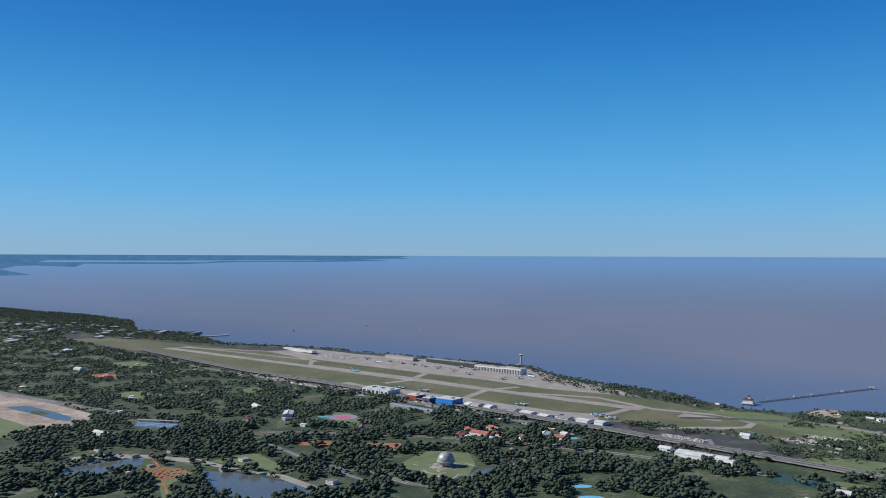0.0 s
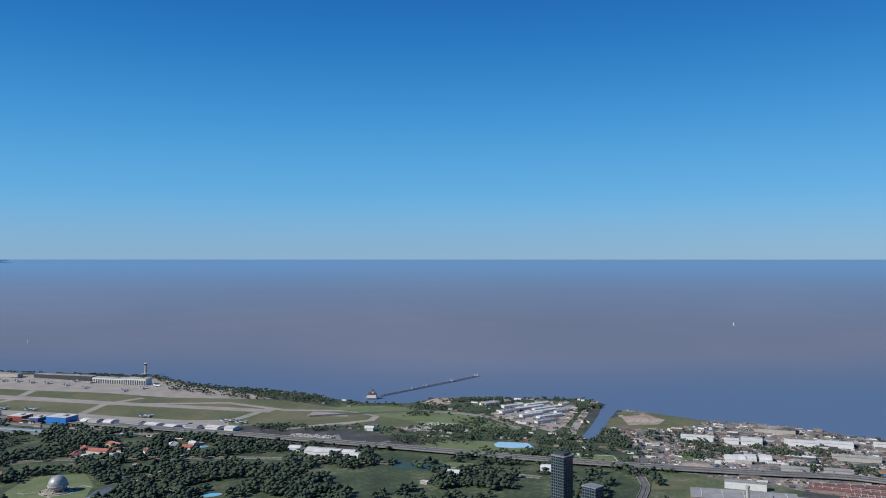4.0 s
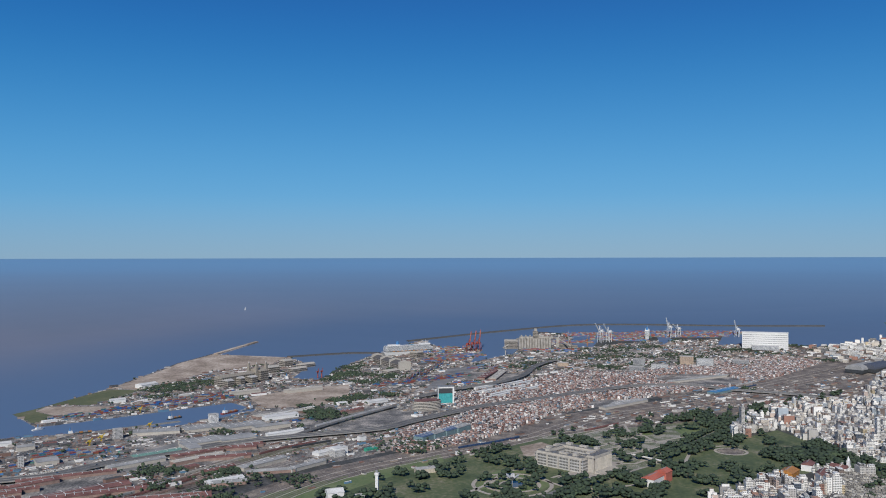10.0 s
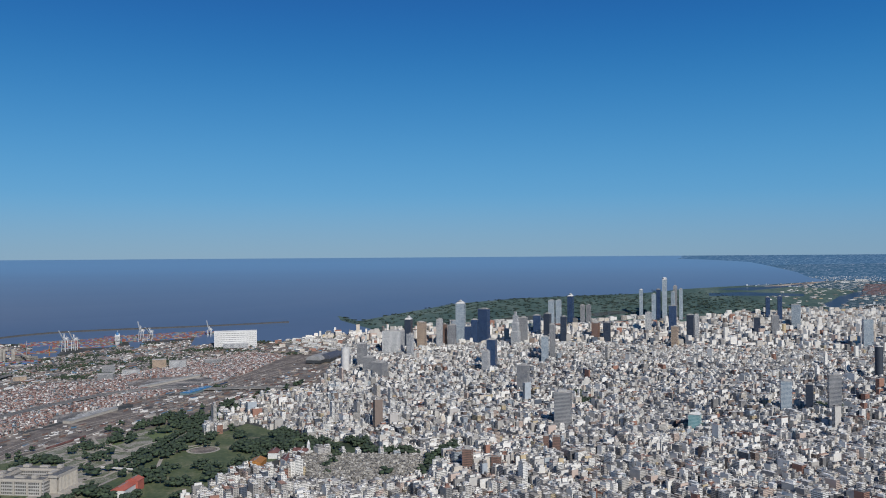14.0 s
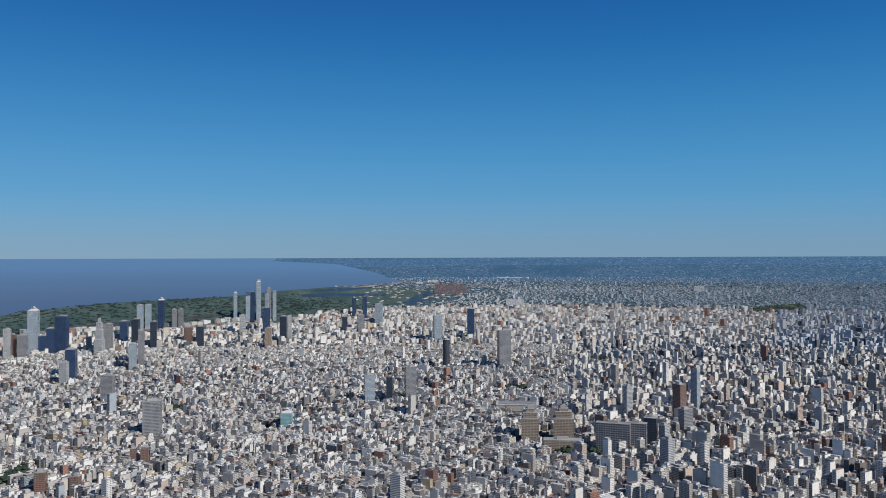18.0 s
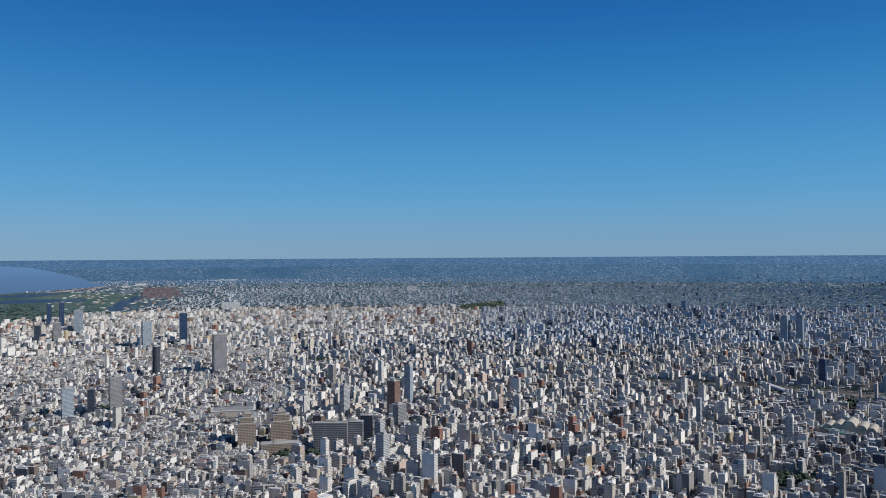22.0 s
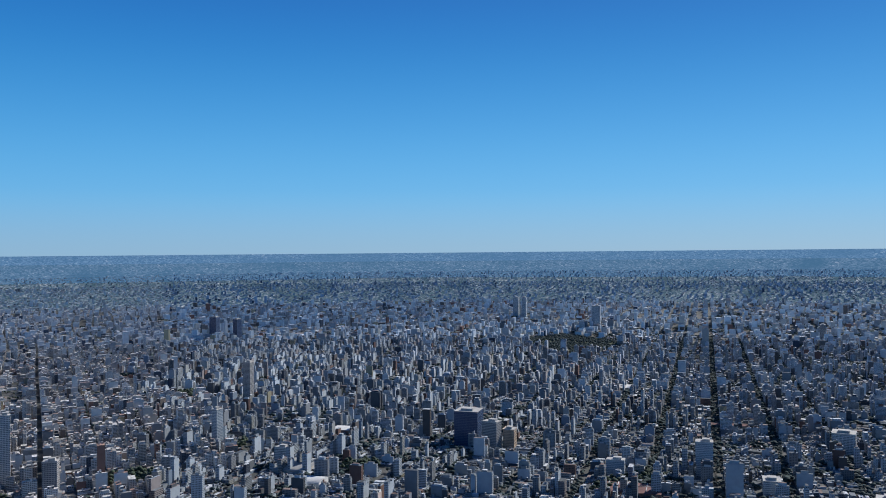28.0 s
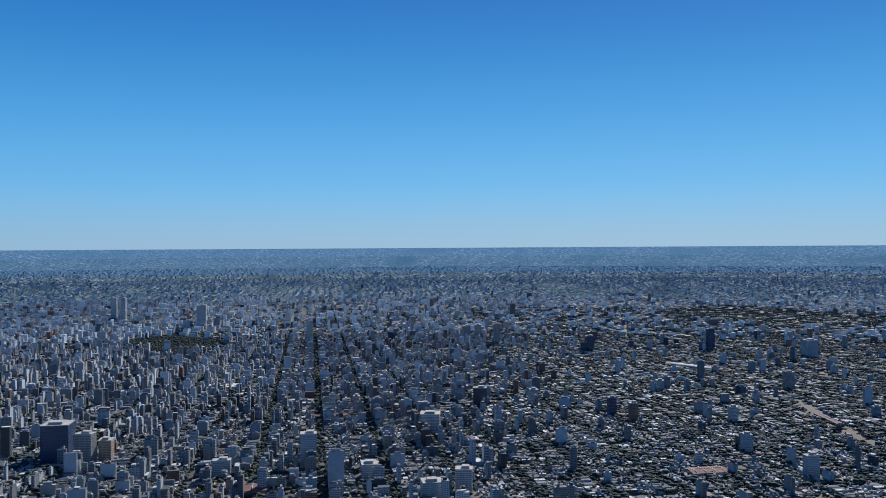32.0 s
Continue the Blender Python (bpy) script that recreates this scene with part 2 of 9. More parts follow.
M_CONCRETE = surface("apron_concrete", [(0.3, (0.25, 0.225, 0.20)), (0.7, (0.36, 0.325, 0.29))], 0.02, 0.2)
M_ASPHALT = surface("old_asphalt", [(0.3, (0.12, 0.12, 0.12)), (0.7, (0.25, 0.245, 0.24))], 0.02, 0.3)
M_SAND = surface("bare_sand", [(0.3, (0.20, 0.155, 0.115)), (0.45, (0.30, 0.24, 0.19)), (0.6, (0.42, 0.345, 0.28)), (0.72, (0.52, 0.445, 0.375))], 0.012, 0.1)
M_CLAY = surface("brick_clay", [(0.3, (0.30, 0.10, 0.05)), (0.7, (0.40, 0.165, 0.085))], 0.03, 0.3)
M_SQUARE = surface("paved_square_lawns", [(0.3, (0.085, 0.105, 0.055)), (0.48, (0.135, 0.15, 0.09)), (0.56, (0.27, 0.255, 0.215)), (0.8, (0.38, 0.36, 0.32))], 0.03, 0.3)
M_YARD = surface("railway_ballast", [(0.3, (0.075, 0.062, 0.055)), (0.5, (0.155, 0.132, 0.115)), (0.68, (0.30, 0.255, 0.21))], 0.03, 0.25)
M_RUSTBED = surface("rusty_ballast", [(0.3, (0.038, 0.030, 0.030)), (0.7, (0.075, 0.055, 0.052))], 0.03, 0.25)
M_PORT = surface("port_ground", [(0.3, (0.055, 0.055, 0.054)), (0.44, (0.13, 0.125, 0.12)), (0.55, (0.23, 0.215, 0.20)), (0.68, (0.42, 0.375, 0.33))], 0.02, 0.22)
M_WOODS = surface("marsh_and_scrub", [(0.3, (0.04, 0.085, 0.075)), (0.5, (0.07, 0.12, 0.10)), (0.75, (0.14, 0.185, 0.155))], 0.006, 0.06, bump=0.6)
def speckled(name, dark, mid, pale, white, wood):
    """Far suburbs: tiny pale roofs among dark trees, blue haze mixed into their colours."""
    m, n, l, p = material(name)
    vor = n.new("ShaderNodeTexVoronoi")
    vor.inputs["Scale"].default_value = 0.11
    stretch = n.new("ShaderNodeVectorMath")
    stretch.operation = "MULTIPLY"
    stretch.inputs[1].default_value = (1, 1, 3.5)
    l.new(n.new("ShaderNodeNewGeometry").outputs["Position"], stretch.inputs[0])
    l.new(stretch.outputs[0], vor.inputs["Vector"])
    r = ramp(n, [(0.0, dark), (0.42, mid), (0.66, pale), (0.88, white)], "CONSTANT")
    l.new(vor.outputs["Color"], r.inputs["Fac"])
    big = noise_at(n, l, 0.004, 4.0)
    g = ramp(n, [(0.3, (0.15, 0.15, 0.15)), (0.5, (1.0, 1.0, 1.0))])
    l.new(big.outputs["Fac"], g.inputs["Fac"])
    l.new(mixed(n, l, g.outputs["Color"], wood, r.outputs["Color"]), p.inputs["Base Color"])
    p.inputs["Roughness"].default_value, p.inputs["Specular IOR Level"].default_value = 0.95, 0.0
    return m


# blue haze of the distance put into these ground colours, stronger farther out
M_HAZED_SUBURB = speckled("far_suburbs", (0.06, 0.14, 0.23), (0.09, 0.18, 0.275), (0.14, 0.23, 0.325), (0.28, 0.355, 0.44), (0.055, 0.14, 0.23))
M_HAZED_OUTSKIRTS = speckled("outer_suburbs", (0.05, 0.095, 0.12), (0.095, 0.145, 0.18), (0.22, 0.265, 0.30), (0.43, 0.46, 0.48), (0.045, 0.085, 0.105))
M_HAZED_DISTANCE = speckled("blue_distance", (0.07, 0.165, 0.28), (0.095, 0.20, 0.325), (0.14, 0.255, 0.385), (0.24, 0.35, 0.46), (0.075, 0.175, 0.29))
# far channel and shore carry the same haze blue in their colour
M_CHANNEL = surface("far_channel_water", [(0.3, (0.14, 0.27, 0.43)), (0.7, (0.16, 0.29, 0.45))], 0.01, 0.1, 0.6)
M_HAZED_SHORE = surface("far_wooded_shore", [(0.3, (0.055, 0.15, 0.265)), (0.7, (0.085, 0.195, 0.325))], 0.02, 0.2, 1.0)
M_HAZED_SHORE.node_tree.nodes["Principled BSDF"].inputs["Specular IOR Level"].default_value = 0.0
M_POOL = paint("pool_water", (0.16, 0.55, 0.75), 0.1, dirt=0.05)
M_PALEPOOL = paint("drained_pale_pool", (0.38, 0.62, 0.80), 0.3, dirt=0.06)
M_LEAF = [surface("foliage_dark", [(0.25, (0.015, 0.029, 0.019)), (0.5, (0.03, 0.049, 0.029)), (0.75, (0.052, 0.076, 0.042))], 0.05, 0.7, 0.9, 1.0),
          surface("foliage_mid", [(0.25, (0.022, 0.040, 0.025)), (0.5, (0.044, 0.07, 0.038)), (0.75, (0.078, 0.108, 0.054))], 0.05, 0.7, 0.9, 1.0)]
# darker, bluer foliage for far trees: shade and haze put into the leaf colour
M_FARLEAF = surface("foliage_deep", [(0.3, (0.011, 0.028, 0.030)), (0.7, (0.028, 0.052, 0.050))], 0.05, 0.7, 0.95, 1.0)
M_BARK = surface("bark", [(0.3, (0.06, 0.045, 0.03)), (0.7, (0.12, 0.09, 0.06))], 0.5)

# ---- plan: metres east of the camera's heading line (x) and ahead of it (y) ----
# Past FLAT metres the land is drawn together towards the horizon ring, so that the far shore and suburbs
# stay inside the lens's range at the height at which they stand against the sky.
FLAT, RING = 2900.0, 4880.0


def folded(v):
    v = np.asarray(v, float)
    d = np.maximum(np.hypot(v[:, 0], v[:, 1]), 1e-6)
    b = RING - FLAT
    r = np.where(d > FLAT, RING - b * b / np.maximum(d - FLAT + b, b), d)
    k = r / d
    out = np.empty((len(v), 3))
    out[:, 0], out[:, 1] = v[:, 0] * k, v[:, 1] * k
    out[:, 2] = EYE * (1 - k) + (v[:, 2] * k if v.shape[1] > 2 else 0)
    return out


def spot(x, y, z=0.0, turn=0.0):
    """The pose of a thing that stands at (x, y); turn: heading of its own y axis, clockwise."""
    p = folded([(x, y, z)])[0]
    k = Vector((p[0], p[1])).length / math.hypot(x, y)
    return pose(p[0], p[1], p[2], 0, 0, -turn) @ Matrix.Scale(k, 4)


def heading(v):
    return np.degrees(np.arctan2(v[:, 0], v[:, 1])) % 360


def inside(pts, poly):
    x, y = pts[:, 0], pts[:, 1]
    res = np.zeros(len(pts), bool)
    px, py = poly[-1]
    for qx, qy in poly:
        if qy != py:
            res ^= ((qy > y) != (py > y)) & (x < (px - qx) * (y - qy) / (py - qy) + qx)
        px, py = qx, qy
    return res


def strip(line, width):
    """The outline of a road of that width along a line."""
    left, right = [], []
    for i, (x, y) in enumerate(line):
        ax, ay = line[max(i - 1, 0)]
        bx, by = line[min(i + 1, len(line) - 1)]
        n = math.hypot(bx - ax, by - ay)
        nx, ny = -(by - ay) / n * width / 2, (bx - ax) / n * width / 2
        left.append((x + nx, y + ny))
        right.append((x - nx, y - ny))
    return left + right[::-1]


def oval(x, y, a, b, turn=0.0, n=20):
    c, s = math.cos(radians(turn)), math.sin(radians(turn))
    return [(x + a * math.cos(t) * c + b * math.sin(t) * s, y - a * math.cos(t) * s + b * math.sin(t) * c) for t in np.linspace(0, 2 * np.pi, n, endpoint=False)]


def fine(poly, step):
    out = []
    for (ax, ay), (bx, by) in zip(poly, poly[1:] + poly[:1]):
        fa, fb = folded([(ax, ay), (bx, by)])
        n = max(1, int(math.hypot(fb[0] - fa[0], fb[1] - fa[1]) / step))
        n = max(n, min(24, int(math.hypot(bx - ax, by - ay) / 900)))
        out += [(ax + (bx - ax) * i / n, ay + (by - ay) * i / n) for i in range(n)]
    return out


def mesh_from(name, verts, faces, mats=(), uv=None, index=None):
    """One mesh from arrays: faces all of one size."""
    me = bpy.data.meshes.new(name)
    verts, faces = np.asarray(verts, np.float32), np.asarray(faces, np.int32)
    k = faces.shape[1]
    me.vertices.add(len(verts))
    me.vertices.foreach_set("co", verts.ravel())
    me.loops.add(faces.size)
    me.loops.foreach_set("vertex_index", faces.ravel())
    me.polygons.add(len(faces))
    me.polygons.foreach_set("loop_start", np.arange(0, faces.size, k, dtype=np.int32))
    for m in mats:
        me.materials.append(m)
    if index is not None:
        me.polygons.foreach_set("material_index", np.asarray(index, np.int32))
    if uv is not None:
        me.uv_layers.new(name="UVMap").data.foreach_set("uv", np.asarray(uv, np.float32).ravel())
    me.polygons.foreach_set("use_smooth", np.zeros(len(faces), bool))
    me.update(calc_edges=True)
    return me


COAST_NORTH = [
    (-90000, 200000), (-12000, 22500), (-8150, 16500), (-9000, 13500), (-4700, 7300), (-3360, 6325), (-2860, 5905), (-2425, 5645),
    (-1905, 5125), (-1640, 4475), (-1435, 4385), (-1270, 4325), (-1230, 4180), (-1010, 3835), (-855, 3790), (-555, 3660), (-340, 3495),
    (-100, 3345), (145, 3210), (330, 3025), (410, 2800), (500, 2675), (635, 2545), (720, 2375), (795, 2235), (905, 2170), (1015, 2225),
    (1075, 2195), (1110, 2160), (1395, 2035), (1402, 1925), (1352, 1880), (1290, 1805), (1200, 1705), (1088, 1588),
]
COAST_HARBOUR = [
    (1102, 1556), (1190, 1645), (1270, 1735), (1335, 1798), (1372, 1836), (1412, 1808), (1450, 1710), (1480, 1630), (1570, 1545), (1665, 1345), (1710, 1260), (1780, 1135), (1860, 1055),
    (1885, 965), (1985, 905), (2100, 855), (2125, 850), (2215, 960), (1995, 1135), (1820, 1285), (1965, 1455), (2035, 1445), (2400, 1445),
    (2850, 1505), (3015, 1530), (3830, 1540), (3830, 1525), (3320, 1495), (3270, 1175), (3060, 1010), (2690, 950), (2680, 865),
    (2700, 840), (2915, 870), (3165, 865), (3455, 835), (4050, 760), (3745, 630), (3650, 415), (3195, 415), (3435, 315), (3490, 275),
    (4590, 210), (4500, 30), (3835, 25), (3850, -70), (4580, -130), (4510, -405), (3970, -375), (4020, -410), (4570, -495), (4470, -735),
    (3990, -630), (4060, -750),
]
COAST_SOUTH = [
    (4095, -960), (3970, -1050), (4010, -1175), (4170, -1330), (4200, -1565), (4285, -1690), (5145, -1765), (5535, -1870), (5540, -1890),
    (5040, -1845), (5435, -2225), (5955, -2740), (6460, -3230), (6975, -4210), (7100, -5110), (7105, -5690), (7800, -7040), (8295, -8615),
    (8475, -9495), (8955, -10935), (10665, -12540), (13860, -15920), (25160, -27025), (37395, -38830), (59100, -56575), (116190, -99730),
    (300000, -240000), (0, -400000), (-400000, 0), (-400000, 300000),
]
COAST = COAST_NORTH + COAST_HARBOUR + COAST_SOUTH
AIRFIELD = [
    (-1820, 3985), (-1640, 4075), (-950, 3645), (-510, 3355), (-175, 3135), (135, 2945), (315, 2785), (475, 2530), (595, 2385),
    (745, 2125), (825, 1895), (770, 1845), (665, 1935), (500, 2015), (385, 2060), (175, 2185), (25, 2260), (-245, 2525), (-405, 2690),
    (-725, 2945), (-1085, 3315), (-1455, 3675),
]
APRON = [
    (-750, 3525), (-545, 3595), (-330, 3415), (-50, 3260), (140, 3050), (325, 2980), (405, 2750), (530, 2540), (575, 2410), (465, 2465),
    (305, 2560), (140, 2730), (-45, 2865), (-300, 3080), (-545, 3295),
]
APRON2 = [
    (-365, 2615), (-300, 2675), (-245, 2605), (-135, 2545), (-50, 2475), (90, 2365), (165, 2295), (300, 2180), (400, 2145), (380, 2030),
    (285, 2090), (85, 2235), (-65, 2360), (-265, 2420),
]
APRON3 = [
    (625, 2160), (705, 2095), (685, 2055), (595, 2115),
]
RUNWAY = [
    (-1200, 3630), (-455, 3035), (425, 2290), (530, 2215),
]
TAXI = [
    (-1140, 3690), (-505, 3225), (-490, 3085), (-55, 2730), (210, 2485), (445, 2395), (565, 2215), (720, 2130), (760, 2035), (725, 1985),
    (640, 1970),
]
CONN0 = [
    (-480, 3185), (-690, 3505), (-1145, 3655), (-1175, 3595),
]
CONN1 = [
    (-185, 2650), (-110, 2710), (-50, 2900),
]
CONN2 = [
    (60, 2375), (130, 2520), (235, 2585),
]
CONN3 = [
    (355, 2090), (440, 2160), (540, 2265),
]
TAXI_END = [
    (500, 1965), (605, 1980), (690, 1980),
]
BELT_CEM = [
    (1785, -365), (1900, -400), (1945, -440), (1830, -505), (1760, -595), (1725, -650), (1645, -635), (1580, -710), (1560, -700),
    (1645, -555), (1680, -495), (1720, -460),
]
VERGE_R = [
    (1330, 535), (1455, 450), (1555, 370), (1685, 275), (1640, 265), (1560, 320), (1415, 395), (1330, 470),
]
FAC_PARK = [
    (1880, 115), (1965, 20), (2090, -95), (2200, -180), (2030, -250), (1855, -230), (1700, -165), (1625, -95), (1615, -40), (1810, -50),
    (1880, -10),
]
FAC_COURT = [
    (1550, 40), (1700, -30), (1690, -80), (1540, 0),
]
MOUND = [
    (1255, 1745), (1435, 1775), (1475, 1705), (1495, 1620), (1425, 1585), (1305, 1575), (1205, 1645),
]
PATCH_A = [
    (1200, 1395), (1235, 1355), (1200, 1305), (1150, 1325),
]
PATCH_B = [
    (1000, 1230), (1060, 1185), (1025, 1145), (955, 1180),
]
PATCH_C = [
    (1145, 1315), (1180, 1270), (1145, 1230), (1095, 1270),
]
FARLAND_OUTER = [
    (8955, -10935), (10665, -12540), (13860, -15920), (25160, -27025), (37395, -38830), (116190, -99730), (300000, -240000), (0, -400000),
    (-400000, 0), (-400000, 300000), (-13000, 5500), (-13500, 0), (-12500, -5500), (-9000, -10500), (-3000, -13500), (3000, -13700),
    (8000, -12000),
]
FAR_COAST = [
    (-5200, 8000), (-9000, 13500), (-8150, 16500), (-12000, 22500), (-90000, 200000), (-200000, 150000), (-30000, 12000),
]
NORTH_DOCKLAND = [
    (2860, -275), (3440, -530), (4075, -870), (4010, -1405), (3485, -1220), (2820, -920), (2490, -770), (2350, -525), (2175, -335),
    (2080, -200),
]
SHANTY_EAST = [
    (2505, -195), (2885, -305), (3360, -520), (3575, -800), (3395, -925), (2950, -660), (2665, -410),
]
RAIL_FAN = [
    (2140, 80), (2535, -340), (3060, -945), (2565, -800), (2350, -525), (2175, -335), (2070, -175), (1910, 70),
]
SHORE_WOOD = [
    (310, 3005), (365, 3010), (475, 2840), (585, 2630), (740, 2340), (700, 2245), (585, 2355), (465, 2480), (325, 2695),
]
RESERVE_WEST = [
    (7700, -6435), (7235, -6365), (6900, -6565), (6005, -6185), (5335, -5700), (4755, -5025), (4550, -4560), (4600, -4375), (4670, -4105),
    (4810, -4020),
]
SOUTH_INLET = [
    (4600, -5560), (5590, -6990), (6260, -8210), (5860, -7720), (5080, -6500), (4390, -5470),
]
SOUTH_LAGOON = [
    (6800, -6470), (6780, -6980), (6160, -7160), (5800, -6760), (6180, -6380), (6310, -6020),
]
SOUTH_DOCK_LAND = [
    (5775, -6185), (7395, -8475), (9235, -11495), (7960, -11410), (5600, -8635), (4870, -6875), (4395, -5740), (4130, -5070),
    (4465, -5120), (5170, -5690),
]
SPIT = [
    (7400, -7580), (7250, -7870), (7910, -9190), (8880, -10850), (8560, -9990), (8060, -8810),
]
NPARK = [
    (-9000, 7000), (-4700, 7300), (-3360, 6325), (-2860, 5905), (-2425, 5645), (-1950, 4950), (-1900, 4100), (-1400, 3560), (-725, 2900),
    (-330, 2560), (-135, 2380), (200, 2070), (450, 1810), (625, 1680), (830, 1480), (1000, 1300), (1010, 1150), (830, 1060), (500, 1050),
    (300, 1000), (0, 1000), (-600, 1050), (-1100, 1600), (-1500, 2600), (-3000, 3800),
]
COASTZONE = [
    (480, 1960), (640, 1900), (800, 1580), (900, 1450), (1080, 1280), (1150, 1500), (1230, 1795), (1400, 1930), (1395, 2030), (1110, 2155),
    (1015, 2220), (905, 2165), (795, 2230), (715, 2370), (630, 2540), (495, 2670), (405, 2790), (330, 3015), (390, 2800), (560, 2500),
    (760, 2100), (840, 1900),
]
NORTHCOAST = [
    (-3360, 6320), (-2425, 5640), (-1905, 5120), (-1640, 4470), (-1270, 4320), (-1010, 3830), (-555, 3655), (-100, 3340), (330, 3020),
    (300, 2990), (-60, 3290), (-550, 3620), (-1000, 3760), (-1700, 4150), (-2400, 4900),
]
WORKS_GREEN = [
    (1000, 1300), (1060, 1290), (1150, 1190), (1235, 1085), (1100, 1000), (830, 1060), (1010, 1150),
]
PORT = [
    (1060, 1290), (1150, 1500), (1130, 1550), (1385, 1830), (1435, 1810), (1480, 1630), (1570, 1545), (1665, 1345), (1710, 1260),
    (1780, 1135), (1860, 1055), (1885, 965), (1985, 905), (2100, 855), (2215, 960), (1995, 1135), (1820, 1285), (1965, 1455), (2400, 1445),
    (2850, 1505), (3320, 1495), (3270, 1175), (3060, 1010), (2690, 950), (2680, 865), (2700, 840), (3165, 865), (3455, 835), (4050, 760),
    (3745, 630), (3650, 415), (3195, 415), (3435, 315), (3490, 275), (4555, 200), (4370, 35), (3835, 30), (3875, -70), (4165, -365),
    (4280, -660), (4120, -760), (4000, -950), (3500, -900), (3000, -600), (2300, -50), (1700, 400), (1450, 600),
]
RAILBAND = [
    (1230, 620), (1500, 520), (1725, 352), (1885, 210), (2112, 84), (2277, -58), (2372, -180), (2465, -350), (2725, -560), (3220, -970),
    (3400, -1140), (3300, -1180), (2900, -900), (2640, -640), (2430, -440), (2280, -290), (2200, -200), (2050, -30), (1840, 80),
    (1680, 240), (1480, 380), (1200, 500),
]
RESERVE = [
    (4450, -1760), (5145, -1790), (5540, -1890), (5040, -1845), (5435, -2225), (5955, -2740), (6460, -3230), (6975, -4210), (7100, -5110),
    (7000, -5600), (5900, -4700), (5300, -3600), (4900, -2900), (4500, -2200),
]
DELTA = [
    (-120000, 125000), (-17000, 26500), (-14100, 25200), (-15200, 30900), (-12000, 27100), (-16100, 37400), (-11300, 36600), (-12300, 49800), (-7900, 52000),
    (-4200, 66300), (-9000, 92000), (-3000, 130000), (60000, 600000), (-60000, 900000), (-900000, 900000),
]
DELTA_CHANNEL = [
    (-40000, 62000), (-21000, 44000), (-13500, 47000), (-15500, 58000), (-9000, 70000), (-12500, 74000), (-20000, 60000),
]
SILT_LINE = [
    (-3300, 6500), (-1300, 4700), (600, 3350), (1100, 2750), (1700, 2500), (2600, 2150), (3900, 2050), (5600, 1600), (6500, -800),
    (7600, -3000), (9500, -7000), (12000, -11500), (40000, -38000), (30000, -36000), (5000, -8000), (1500, -2000), (1000, 1000),
    (-300, 2200), (-1500, 3200), (-2500, 4500),
]
FARLAND = [
    (5200, -5600), (7300, -6900), (8295, -8615), (8475, -9495), (8955, -10935), (10665, -12540), (13860, -15920), (25160, -27025),
    (37395, -38830), (116190, -99730), (300000, -240000), (0, -400000), (-400000, 0), (-400000, 300000), (-7000, 3000), (-6500, 500),
    (-6400, -1500), (-5800, -3500), (-4500, -5200), (-2500, -6400), (0, -7000), (2500, -6800), (4000, -6300),
]
FARTHER = [
    (25160, -27025), (37395, -38830), (116190, -99730), (300000, -240000), (0, -400000), (-400000, 0), (-400000, 300000), (-38000, 17000),
    (-42000, 0), (-38000, -17000), (-25000, -33000), (-6000, -44000), (16000, -46000), (25000, -36000),
]
RACE_SAND = [
    (-1385, 2485), (-1295, 2435), (-1135, 2320), (-985, 2205), (-890, 2120), (-865, 2045), (-880, 1975), (-945, 1925), (-960, 1880),
    (-975, 1835), (-1015, 1820),
]
RACE_GRASS = [
    (-1145, 2075), (-1095, 2065), (-1030, 2015), (-965, 1950), (-950, 1890), (-960, 1850), (-1010, 1835),
]
POND_RACE = [
    (-1155, 2210), (-1115, 2235), (-1010, 2155), (-925, 2080), (-905, 2025), (-950, 2045), (-1035, 2115), (-1105, 2165),
]
LAKE1 = [
    (-710, 1530), (-710, 1590), (-680, 1635), (-630, 1645), (-595, 1660), (-580, 1615), (-605, 1565), (-650, 1520), (-690, 1510),
]
LAKE2 = [
    (-450, 1565), (-405, 1560), (-345, 1535), (-295, 1500), (-225, 1480), (-220, 1500), (-220, 1430), (-265, 1400), (-310, 1375),
    (-380, 1410),
]
LAKE3 = [
    (5, 1525), (50, 1545), (80, 1615), (120, 1620), (105, 1565), (40, 1495), (15, 1485),
]
LAKE4 = [
    (115, 1665), (180, 1675), (170, 1650), (115, 1630),
]
ROSES = [
    (-575, 1555), (-555, 1605), (-520, 1590), (-465, 1555), (-465, 1515), (-480, 1485), (-450, 1375), (-460, 1375), (-495, 1460),
    (-535, 1525),
]
CLAY1 = [
    (-320, 1810), (-270, 1825), (-200, 1810), (-205, 1780), (-305, 1780),
]
CLAY2 = [
    (-170, 1805), (-90, 1805), (-85, 1735), (-115, 1735), (-125, 1775), (-165, 1785),
]
CLAY3 = [
    (-1200, 2820), (-1105, 2820), (-1065, 2715), (-1140, 2725),
]
LAWN1 = [
    (-455, 1640), (-385, 1715), (-315, 1620), (-305, 1560), (-405, 1610),
]
LAWN2 = [
    (-960, 2470), (-890, 2475), (-825, 2305), (-895, 2325),
]
LAWN3 = [
    (-1245, 3115), (-1170, 3180), (-1050, 3080), (-1070, 2965), (-1190, 3015),
]
LAWN4 = [
    (-615, 2505), (-575, 2560), (-530, 2520), (-580, 2430),
]
LAWN5 = [
    (-85, 1620), (-45, 1715), (-15, 1735), (55, 1715), (65, 1625), (45, 1525), (-10, 1505), (-30, 1525),
]
PROMENADE = [
    (-755, 1650), (-705, 1695), (-595, 1690), (-480, 1655), (-375, 1575), (-290, 1540), (-220, 1465), (-215, 1430), (-310, 1530),
    (-380, 1565), (-470, 1620), (-585, 1660), (-690, 1660), (-730, 1620),
]
